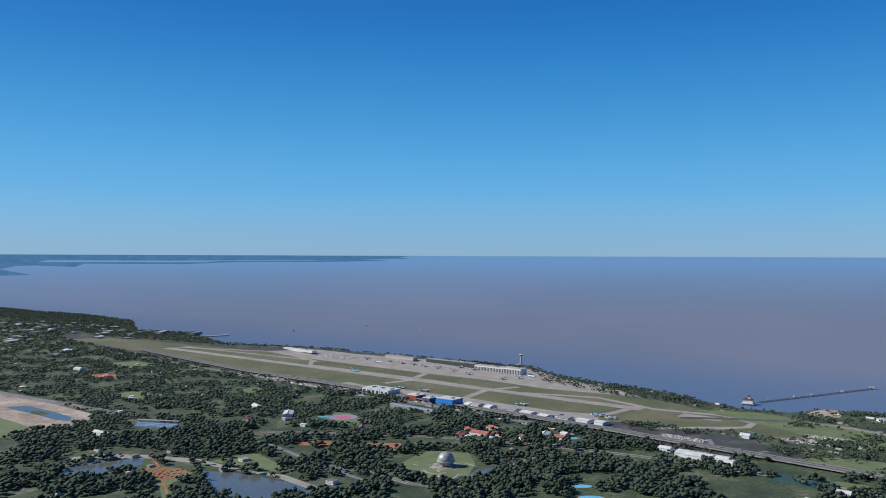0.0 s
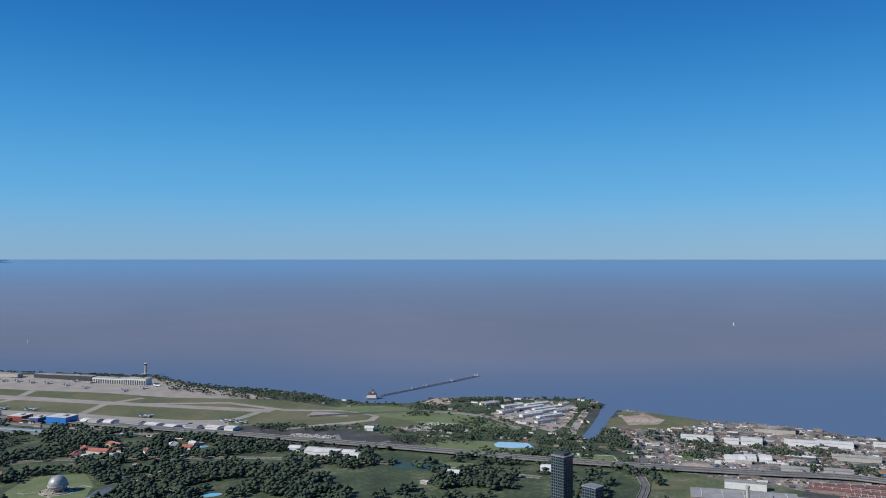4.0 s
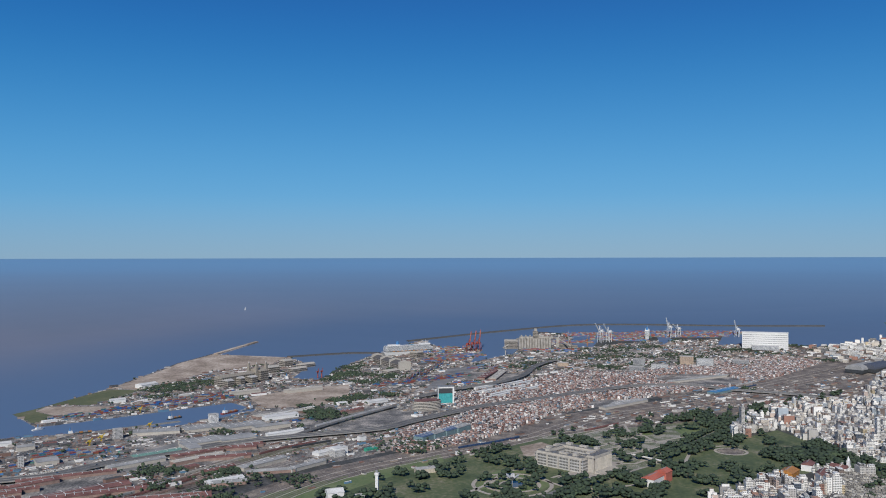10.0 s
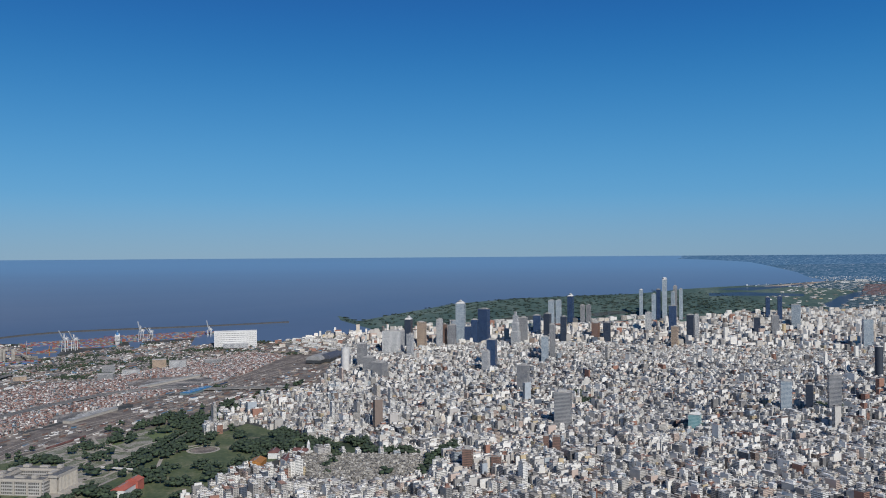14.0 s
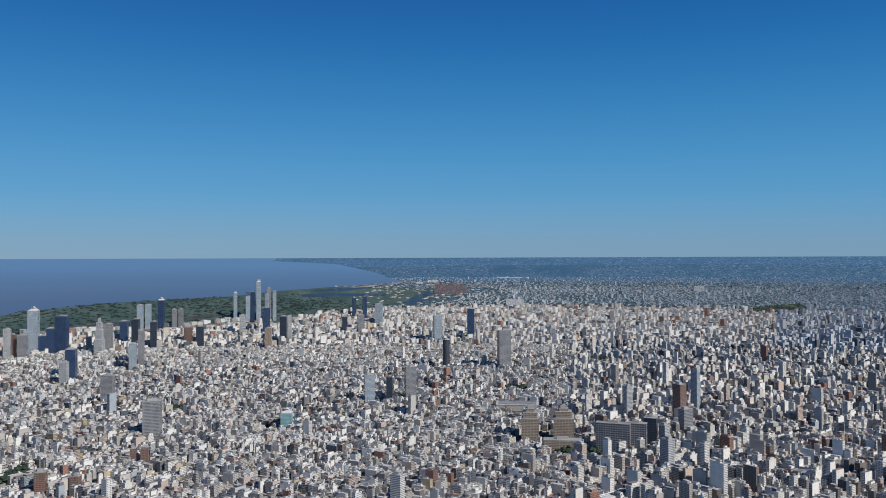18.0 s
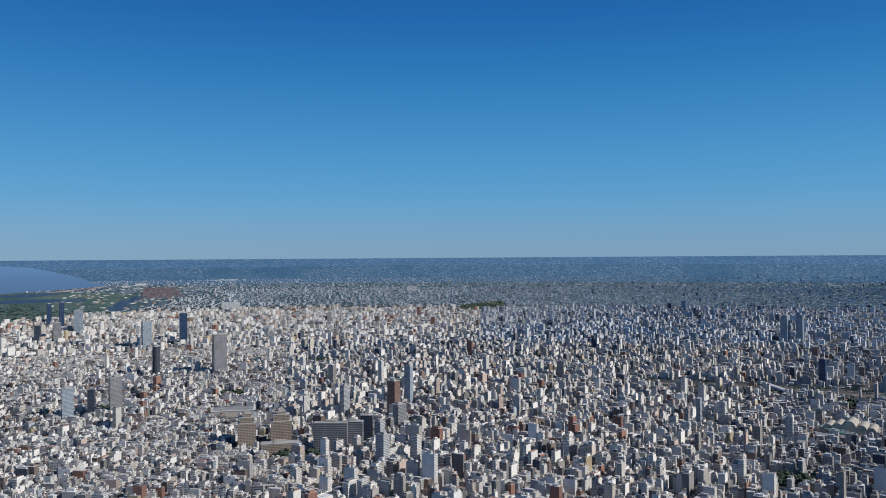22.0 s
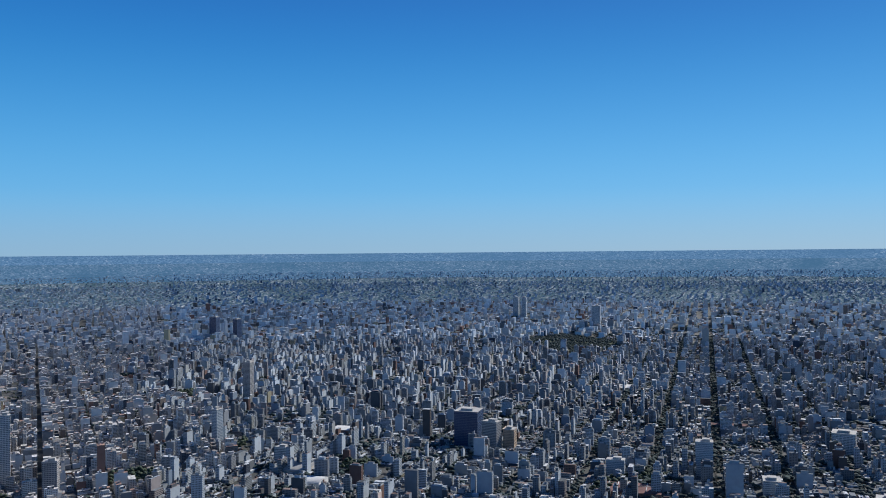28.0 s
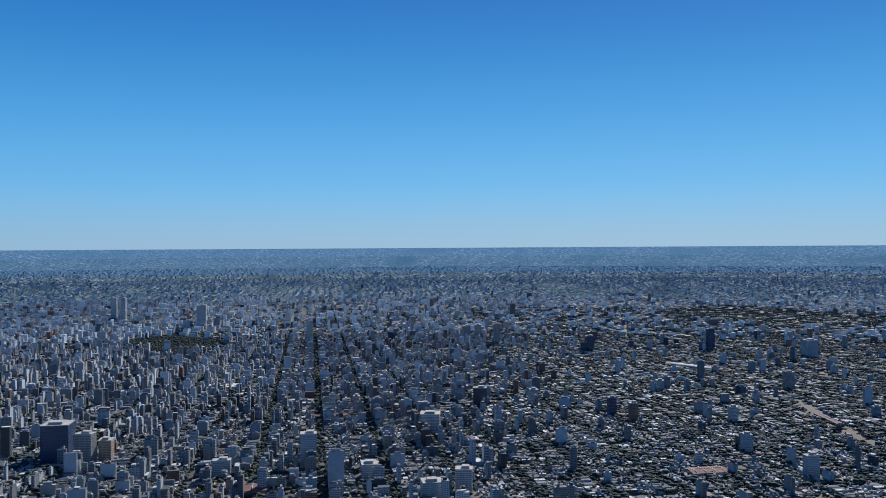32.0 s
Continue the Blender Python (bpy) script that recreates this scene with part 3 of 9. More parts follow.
TRACK = [
    (-305, 2085), (-280, 2165), (-235, 2140), (-200, 2060), (-205, 2000), (-250, 1985),
]
AVENUE1 = [
    (-1325, 2460), (-1055, 2280), (-815, 2110),
]
COASTPARK = [
    (670, 2210), (825, 2170), (910, 2055), (980, 1975), (990, 1885), (1000, 1770), (1010, 1730), (905, 1725), (815, 1840), (815, 1930),
    (730, 2095),
]
COASTPARK2 = [
    (715, 1680), (800, 1690), (885, 1640), (935, 1540), (910, 1515), (745, 1575), (690, 1625),
]
DIAMOND = [
    (980, 1460), (1040, 1430), (1045, 1400), (1010, 1370), (945, 1415),
]
BLUE_POOL = [
    (880, 1615), (910, 1625), (935, 1600), (950, 1575), (930, 1550), (900, 1575), (870, 1595),
]
TANK_PIT = [
    (575, 1605), (615, 1615), (690, 1540), (650, 1490), (605, 1545),
]
FIELD_R = [
    (665, 1485), (715, 1510), (770, 1470), (730, 1435), (665, 1455),
]
DIRT_SITE = [
    (1050, 1942), (1179, 2030), (1290, 2012), (1312, 1935), (1221, 1815), (1119, 1708), (1061, 1672), (1044, 1766), (1028, 1886),
]
CAPECOAST = [
    (945, 2170), (1040, 2240), (1065, 2200), (1005, 2110), (950, 2110),
]
POINT_R = [
    (1345, 1810), (1400, 1800), (1265, 1620), (1190, 1625), (1495, 1620), (1380, 1580), (1305, 1640),
]
POINT_SAND = [
    (1325, 1755), (1375, 1755), (1405, 1765), (1400, 1675), (1345, 1635), (1275, 1660),
]
PEN_GRASS = [
    (1965, 1455), (2385, 1435), (2385, 1330), (2125, 1325), (2100, 1445), (2015, 1425), (1940, 1300), (1860, 1320),
]
PEN_SAND = [
    (2400, 1440), (2825, 1490), (3015, 1525), (3785, 1525), (3300, 1475), (3345, 1320), (3270, 1180), (3035, 1155), (2840, 1305),
    (2565, 1310), (2390, 1320),
]
PEN_SAND2 = [
    (2015, 1425), (2085, 1435), (2105, 1305), (2135, 1215), (2070, 1240), (1955, 1315),
]
SAND_LOT = [
    (2295, 950), (2470, 870), (2595, 725), (2305, 645), (2195, 720), (2150, 835),
]
RAIL_GREEN = [
    (1305, 550), (1375, 525), (1440, 465), (1510, 425), (1440, 405), (1340, 460), (1425, 435), (1530, 400), (1700, 280), (1660, 275),
    (1500, 380), (1400, 425),
]
YARD_DARK = [
    (1405, 985), (1535, 935), (1710, 875), (1795, 775), (1825, 655), (1745, 665), (1570, 800), (1435, 870),
]
FIELD_DARK = [
    (2505, 470), (3005, 470), (3145, 360), (2830, 385), (2575, 435),
]
PLAZA_FL = [
    (1570, 120), (1545, 60), (1500, 45), (1455, 75), (1435, 110), (1425, 105), (1465, 180), (1540, 180), (1595, 145), (1585, 70),
]
FLOWER_DISC = [
    (1490, 145), (1515, 135), (1510, 110), (1480, 100), (1460, 115), (1470, 140),
]
FAC_DIRT = [
    (1795, 125), (1845, 80), (1800, 45), (1715, 65), (1710, 110),
]
FAC_YARD = [
    (1580, 5), (1680, -45), (1725, -105), (1695, -160), (1630, -110), (1535, -30),
]
PARK_REC = [
    (2005, -130), (2100, -195), (2285, -350), (2315, -465), (2230, -455), (1985, -330), (1760, -240), (1580, -190), (1435, -155),
    (1405, -75), (1450, 5), (1515, -45), (1590, -95), (1800, -120),
]
PARK_FIG = [
    (1450, 480), (1550, 355), (1685, 250), (1800, 140), (2030, -20), (2140, -130), (2040, -175), (1790, -80), (1745, -20), (1490, 35),
    (1360, 70), (1290, 235), (1305, 405),
]
GREEN_BELT = [
    (1355, 30), (1335, -170), (1465, -230), (1500, -278), (1600, -350), (1650, -420), (1720, -480), (1850, -530), (2055, -460), (1930, -340),
    (2010, -345), (2265, -465), (2500, -690), (2680, -800), (2580, -700), (2440, -530), (2310, -370), (2200, -260), (2100, -160), (1990, -20), (1755, 65),
]
ROUND_PLAZA = [
    (1844, -314), (1835, -334), (1816, -343), (1797, -334), (1788, -314), (1797, -294), (1816, -285), (1835, -294),
]
AVENUE_REC = [
    (1350, 105), (1456, 34), (1544, -27), (1648, -96), (1749, -167), (1880, -252), (1970, -297), (2115, -385), (2360, -510),
]
LAWN_R1 = [
    (2005, -135), (2050, -165), (1965, -170), (1940, -145),
]
LAWN_R2 = [
    (2045, -220), (2075, -280), (2005, -280), (1960, -235),
]
CEM = [
    (1600, -450), (1665, -495), (1625, -575), (1550, -700), (1500, -690), (1430, -645), (1400, -580), (1425, -490), (1495, -445),
]
PARK_CEM = [
    (1410, -635), (1475, -670), (1565, -745), (1625, -815), (1575, -800), (1510, -735), (1410, -660),
]
VILLA = [
    (1825, 410), (1960, 395), (2110, 290), (2400, 375), (2635, 240), (2995, 30), (2975, -160), (3225, -390), (3115, -635), (3320, -735),
    (3400, -870), (2995, -665), (2660, -355), (2310, -65), (2200, 60), (1965, 150), (1830, 225), (1695, 340), (1710, 385),
]
RETIRO = [
    (2855, -595), (3305, -845), (3485, -1010), (3470, -980), (3400, -1145), (3040, -1025), (2835, -800), (2655, -610), (2555, -565),
    (2520, -390),
]
LAGOON1 = [
    (4690, -2640), (4910, -2950), (4860, -3150), (4580, -2990), (4540, -2760),
]
LAGOON2 = [
    (4830, -3470), (5010, -3840), (4800, -3900), (4700, -3660), (4570, -3350),
]
RIACH = [
    (4715, -5680), (5210, -6455), (6085, -7835), (5760, -7520), (4845, -6085), (4515, -5520),
]
SOUTHBAY = [
    (7560, -7285), (7830, -8135), (7820, -8760), (8585, -10160), (7730, -8850), (7020, -7335),
]
CHACA = [
    (-2940, -2550), (-3225, -2545), (-3110, -2165), (-2860, -1965), (-2620, -2010), (-2650, -2265),
]
PARK_W = [
    (-5450, -485), (-5980, -160), (-5785, 225), (-5290, 695), (-4505, 590), (-4555, 205), (-4740, -125), (-4880, -365),
]
RAIL_W = [
    (-2380, 120), (-2190, 160), (-1990, 210), (-1860, 240),
]
RAIL_W2 = [
    (-3040, -270), (-2920, -190), (-2790, -120),
]
RAIL_S = [
    (240, -2760), (-40, -2730), (-240, -2710), (-480, -2640), (-760, -2600),
]
PARK_S = [
    (2020, -6745), (1830, -7545), (1530, -6805), (1735, -6055),
]
SIDINGS = [
    (1190, 865), (1310, 815), (1560, 715), (1700, 655), (1890, 495), (1870, 440), (1740, 560), (1460, 650), (1220, 745), (1165, 800),
]
SIDING_GRASS = [
    (1210, 820), (1280, 770), (1350, 750), (1410, 730), (1370, 762), (1280, 812),
]
SIDING_GREEN = [
    (1590, 680), (1750, 592), (1850, 480), (1770, 530), (1650, 600), (1570, 658),
]
EAST_OF_TOWERS = [
    (4300, -1980), (4250, -2120), (4090, -2320), (4070, -2630), (3900, -2840), (3980, -3120), (3910, -3470), (4180, -4080), (4330, -4700), (4330, -5020), (4270, -5320),
    (5600, -5650), (7600, -5650), (7400, -3500), (5700, -1500), (4400, -1600),
]
DOCK_BASIN = [(4400, -2060), (4290, -2400), (4210, -2800), (4150, -3250), (4230, -3750)]
SOUTH_QUAY = [
    (4270, -5320), (5600, -5650), (7600, -5650), (8300, -8400), (7000, -8600), (6300, -8250), (5600, -7000), (4600, -5560),
]
REGIONS = [
    ("ground", M_URBAN, COAST), ("outer_suburbs", M_HAZED_OUTSKIRTS, FARLAND), ("far_suburbs", M_HAZED_SUBURB, FARLAND_OUTER), ("far_distance", M_HAZED_DISTANCE, FARTHER), ("far_shore", M_HAZED_SHORE, DELTA), ("channel", M_CHANNEL, DELTA_CHANNEL), ("far_coast", M_HAZED_SHORE, FAR_COAST), ("reserve_scrub", M_WOODS, EAST_OF_TOWERS), ("inlet", M_CLEAR, strip(DOCK_BASIN, 120)), ("reserve_scrub", M_WOODS, RESERVE),
    ("south_dock_ground", M_HAZED_OUTSKIRTS, SOUTH_DOCK_LAND), ("reserve_scrub", M_WOODS, SOUTH_QUAY), ("reserve_scrub", M_WOODS, RESERVE_WEST), ("inlet", M_CLEAR, SOUTH_INLET), ("inlet", M_CLEAR, SOUTH_LAGOON), ("bare_sand", M_SAND, SPIT), ("park_ground", M_PARK, NPARK), ("park_ground", M_PARK, NORTHCOAST), ("lawn", M_MEADOW, WORKS_GREEN), ("park_ground", M_PARK, COASTZONE), ("port_ground", M_PORT, PORT), ("rail_bed", M_YARD, RAILBAND),
    ("airfield_grass", M_DRYGRASS, AIRFIELD), ("apron", M_CONCRETE, APRON), ("apron", M_CONCRETE, APRON2), ("taxiway", M_CONCRETE, APRON3),
    ("taxiway", M_CONCRETE, strip(TAXI, 22)), ("taxiway", M_CONCRETE, strip(CONN0, 22)), ("taxiway", M_CONCRETE, strip(CONN1, 24)),
    ("taxiway", M_CONCRETE, strip(CONN2, 24)), ("taxiway", M_CONCRETE, strip(CONN3, 24)), ("taxiway", M_CONCRETE, strip(TAXI_END, 20)),
    ("runway", M_CONCRETE, strip([RUNWAY[0], RUNWAY[-1]], 44)),
    ("racecourse_sand", M_SAND, RACE_SAND), ("lawn", M_LAWN, RACE_GRASS), ("lake", M_LAKE, POND_RACE), ("park_ground", M_PARK, oval(-1030, 2130, 40, 16, 40)), ("lake", M_LAKE, LAKE1), ("lake", M_LAKE, LAKE2),
    ("lawn", M_LAWN, LAWN1), ("lawn", M_LAWN, LAWN2), ("lawn", M_LAWN, LAWN3), ("lawn", M_LAWN, LAWN4), ("lawn", M_LAWN, LAWN5),
    ("lake", M_LAKE, LAKE3), ("lake", M_LAKE, LAKE4), ("rose_garden", M_LAWN, ROSES), ("clay_court", M_CLAY, CLAY1), ("clay_court", M_CLAY, CLAY2), ("clay_court", M_CLAY, CLAY3),
    ("promenade", M_CONCRETE, PROMENADE), ("lawn", M_LAWN, TRACK), ("avenue", M_ASPHALT, strip(AVENUE1, 30)),
    ("lawn", M_LAWN, COASTPARK), ("lawn", M_LAWN, COASTPARK2), ("lawn", M_LAWN, DIAMOND), ("lawn", M_LAWN, FIELD_R),
    ("building_site_ground", M_CONCRETE, DIRT_SITE), ("lawn", M_DRYGRASS, MOUND), ("lawn", M_LAWN, PATCH_A), ("lawn", M_DRYGRASS, PATCH_B), ("bare_sand", M_SAND, PATCH_C), ("building_site_ground", M_SAND, CAPECOAST), ("lawn", M_DRYGRASS, POINT_R), ("bare_sand", M_SAND, POINT_SAND),
    ("lawn", M_DRYGRASS, PEN_GRASS), ("bare_sand", M_SAND, PEN_SAND), ("bare_sand", M_SAND, PEN_SAND2), ("bare_sand", M_SAND, SAND_LOT),
    ("rail_verge", M_LAWN, RAIL_GREEN), ("rail_bed", M_YARD, SIDINGS), ("rail_verge", M_DRYGRASS, SIDING_GRASS), ("rail_verge", M_DRYGRASS, SIDING_GREEN), ("container_yard", M_ASPHALT, YARD_DARK), ("container_yard", M_ASPHALT, FIELD_DARK),
    ("park_ground", M_MEADOW, PARK_FIG), ("park_ground", M_MEADOW, PARK_REC), ("park_ground", M_MEADOW, GREEN_BELT), ("avenue", M_ASPHALT, strip(AVENUE_REC, 24)), ("plaza", M_YARD, ROUND_PLAZA), ("lawn", M_LAWN, PLAZA_FL), ("plaza", M_CONCRETE, FLOWER_DISC), ("bare_sand", M_SAND, FAC_DIRT), ("plaza", M_CONCRETE, FAC_YARD),
    ("rail_verge", M_LAWN, VERGE_R), ("square_ground", M_SQUARE, FAC_PARK), ("plaza", M_CONCRETE, FAC_COURT), ("lawn", M_LAWN, LAWN_R1), ("lawn", M_LAWN, LAWN_R2), ("cemetery_ground", M_PORT, CEM), ("park_ground", M_PARK, PARK_CEM), ("park_ground", M_PARK, BELT_CEM),
    ("shanty_ground", M_PORT, VILLA), ("rail_bed", M_YARD, RETIRO), ("lagoon", M_LAKE, LAGOON1), ("lagoon", M_LAKE, LAGOON2), ("inlet", M_CLEAR, RIACH), ("inlet", M_CLEAR, SOUTHBAY),
    ("rail_bed", M_YARD, NORTH_DOCKLAND), ("shanty_ground", M_PORT, SHANTY_EAST), ("rail_bed", M_YARD, RAIL_FAN), ("park_ground", M_PARK, CHACA), ("park_woods", M_WOODS, PARK_W), ("park_ground", M_PARK, PARK_S),
    ("rail_bed", M_RUSTBED, strip(RAIL_W, 26)), ("rail_bed", M_YARD, strip(RAIL_W2, 24)), ("rail_bed", M_YARD, strip(RAIL_S, 46)),
]
REGION_LABELS = {"river": "wide brown silty river", "harbour_water": "darker blue settled harbour water", "ground": "grey streets and ground of the city", "far_shore": "flat wooded far shore",
    "reserve_scrub": "green marsh and scrub of the reserve", "park_ground": "shaded park grass and earth", "port_ground": "dusty paved port ground", "rail_bed": "brown railway ballast",
    "airfield_grass": "dry mown airfield grass", "apron": "pale concrete airport apron", "taxiway": "pale concrete taxiway", "runway": "long pale airport runway", "lake": "calm park lake water",
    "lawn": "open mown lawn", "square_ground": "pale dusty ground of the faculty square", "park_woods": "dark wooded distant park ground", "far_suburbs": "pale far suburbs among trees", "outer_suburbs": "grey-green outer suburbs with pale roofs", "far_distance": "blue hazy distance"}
CATEGORY = {"ground": "ground", "river": "water", "harbour_water": "water", "lake": "water", "lagoon": "water", "inlet": "water"}


def silt(p):
    """How silty the river is: settled and darker within some hundred metres of the harbour's shore. Past heading 55 it
    also falls, standing in for reflected sky.
    """
    shore = np.array(SILT_LINE, float)
    best = np.full(len(p), -1e9)
    side = inside(p, SILT_LINE)
    dist = np.full(len(p), 1e9)
    for a, b in zip(shore, np.roll(shore, -1, 0)):
        e = b - a
        t = np.clip(((p - a) @ e) / (e @ e), 0, 1)
        dist = np.minimum(dist, np.hypot(*(p - a - t[:, None] * e).T))
    s = np.where(side, -dist, dist)
    f = np.clip(s / 1400 + 0.5, 0, 1)
    # reflected sky put into the colour by taking silt away past heading 55
    sky_side = 1 - 0.75 * np.clip((heading(p) - 55) / 45, 0, 1) * (heading(p) < 200)
    return f * f * (3 - 2 * f) * sky_side


def build_ground():
    from mathutils.geometry import delaunay_2d_cdt
    verts, edges = [], []

    def ring(poly, closed=True):
        i0 = len(verts)
        verts.extend(Vector(p[:2]) for p in poly)
        edges.extend((i0 + i, i0 + (i + 1) % len(poly)) for i in range(len(poly)))

    polys = []
    for name, mat, poly in REGIONS:
        f = folded(fine(poly, 140))
        f[:, :2] = np.minimum(1, (RING - 6) / np.maximum(np.hypot(f[:, 0], f[:, 1]), 1))[:, None] * f[:, :2] if name != "x" else f[:, :2]
        polys.append([(float(a), float(b)) for a, b in f[:, :2]])
        ring(polys[-1])
    for rr, n in ((RING, 360), (RING - 20, 240), (RING - 60, 220), (RING - 120, 200), (RING - 200, 180), (RING - 300, 170), (RING - 420, 160)):
        ring([(rr * math.sin(2 * math.pi * i / n), rr * math.cos(2 * math.pi * i / n)) for i in range(n)])
    for x in np.arange(-4500, 4501, 180):
        for y in np.arange(-4500, 4501, 180):
            if math.hypot(x, y) < 4400:
                verts.append(Vector((x + 3.3, y + 1.7)))
    vo, _, fo, *_ = delaunay_2d_cdt(verts, edges, [], 0, 0.05)
    v = np.array([(a[0], a[1]) for a in vo])
    f = np.array([t for t in fo if len(t) == 3])
    r = np.minimum(np.hypot(v[:, 0], v[:, 1]), RING)
    b = RING - FLAT
    d = FLAT - b + b * b / np.maximum(RING - r, 1e-4)
    z = np.where(r > FLAT, EYE * (1 - r / d), 0)
    v3 = np.column_stack([v, z])
    c = v[f].mean(1)
    area = (v[f[:, 1], 0] - v[f[:, 0], 0]) * (v[f[:, 2], 1] - v[f[:, 0], 1]) - (v[f[:, 2], 0] - v[f[:, 0], 0]) * (v[f[:, 1], 1] - v[f[:, 0], 1])
    f[area < 0] = f[area < 0][:, ::-1]
    owner = np.zeros(len(f), int)
    c = c * np.minimum(1, (RING - 34) / np.maximum(np.hypot(c[:, 0], c[:, 1]), 1))[:, None]
    for i, poly in enumerate(polys, 1):
        owner[inside(c, poly)] = i
    wet = ~inside(c, polys[[q[0] for q in REGIONS].index("ground")])
    offshore = [1 + k for k, q in enumerate(REGIONS) if q[0] in ("far_shore", "channel")]
    owner[wet & ~np.isin(owner, offshore)] = 0
    groups = {}
    for i, (name, mat, poly) in enumerate([("river", M_RIVER, None)] + REGIONS):
        groups.setdefault((name, mat.name), []).append(i)
    for (name, mat), ids in groups.items():
        sel = f[np.isin(owner, ids)]
        if len(sel):
            used, inv = np.unique(sel, return_inverse=True)
            ob = new(name, mesh_from(name, v3[used], inv.reshape(-1, 3), [bpy.data.materials[mat]]))
            ob.data.polygons.foreach_set("use_smooth", np.ones(len(sel), bool))
            ob.data.normals_split_custom_set_from_vertices([(0.0, 0.0, 1.0)] * len(used))
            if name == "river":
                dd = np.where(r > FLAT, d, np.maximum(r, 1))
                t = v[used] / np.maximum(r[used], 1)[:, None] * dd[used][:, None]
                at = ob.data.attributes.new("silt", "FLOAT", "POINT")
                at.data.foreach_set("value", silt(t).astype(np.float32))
                # grows with distance: how much of the painted sky blue covers the river
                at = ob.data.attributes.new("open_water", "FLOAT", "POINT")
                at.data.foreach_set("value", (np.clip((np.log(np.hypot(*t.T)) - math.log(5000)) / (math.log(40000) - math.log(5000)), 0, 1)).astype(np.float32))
            tagged(ob, REGION_LABELS.get(name, ""), REGION_LABELS.get(name, name).split()[-1] if name not in CATEGORY else CATEGORY[name], kind="structure")


build_ground()

# ---- city: blocks of houses ----
def boxes(x, y, w, d, h, turn, z0=0.0, rng=None, blank=None):
    """Vertices, quads and UV of many upright boxes without a floor: centres, widths, depths, heights, headings of their fronts.
    UV counts metres along the windowed walls; blank party walls have none."""
    n = len(x)
    z0 = np.broadcast_to(z0, (n,))
    c, s = np.cos(np.radians(turn)), np.sin(np.radians(turn))
    sx = np.array([-1, 1, 1, -1]) * 0.5
    sy = np.array([-1, -1, 1, 1]) * 0.5
    lx, ly = sx[None] * w[:, None], sy[None] * d[:, None]
    gx = x[:, None] + lx * c[:, None] + ly * s[:, None]
    gy = y[:, None] - lx * s[:, None] + ly * c[:, None]
    v = np.empty((n, 8, 3))
    v[:, :4, 0], v[:, 4:, 0], v[:, :4, 1], v[:, 4:, 1] = gx, gx, gy, gy
    v[:, :4, 2], v[:, 4:, 2] = z0[:, None], (z0 + h)[:, None]
    q = np.array([[0, 1, 5, 4], [1, 2, 6, 5], [2, 3, 7, 6], [3, 0, 4, 7], [4, 5, 6, 7]])
    f = (np.arange(n)[:, None, None] * 8 + q[None]).reshape(-1, 4)
    uv = np.zeros((n, 5, 4, 2))
    for i, size in ((0, w), (1, d), (2, w), (3, d)):
        uv[:, i, 1, 0] = uv[:, i, 2, 0] = size
        uv[:, i, 2, 1] = uv[:, i, 3, 1] = h
        uv[:, i, :, 1] += 0.02
    if blank is not None:
        for i in (1, 3):
            uv[blank, i] = 0
    return v.reshape(-1, 3), f, uv.reshape(-1, 2)


def joined(name, sets, mats, label, category):
    v, f, uv, off = [], [], [], 0
    for a, b, c in sets:
        v.append(a)
        f.append(b + off)
        uv.append(c)
        off += len(a)
    ob = new(name, mesh_from(name, folded(np.concatenate(v)), np.concatenate(f), mats, np.concatenate(uv)))
    return tagged(ob, label, category, kind="stuff")


NEAR = []


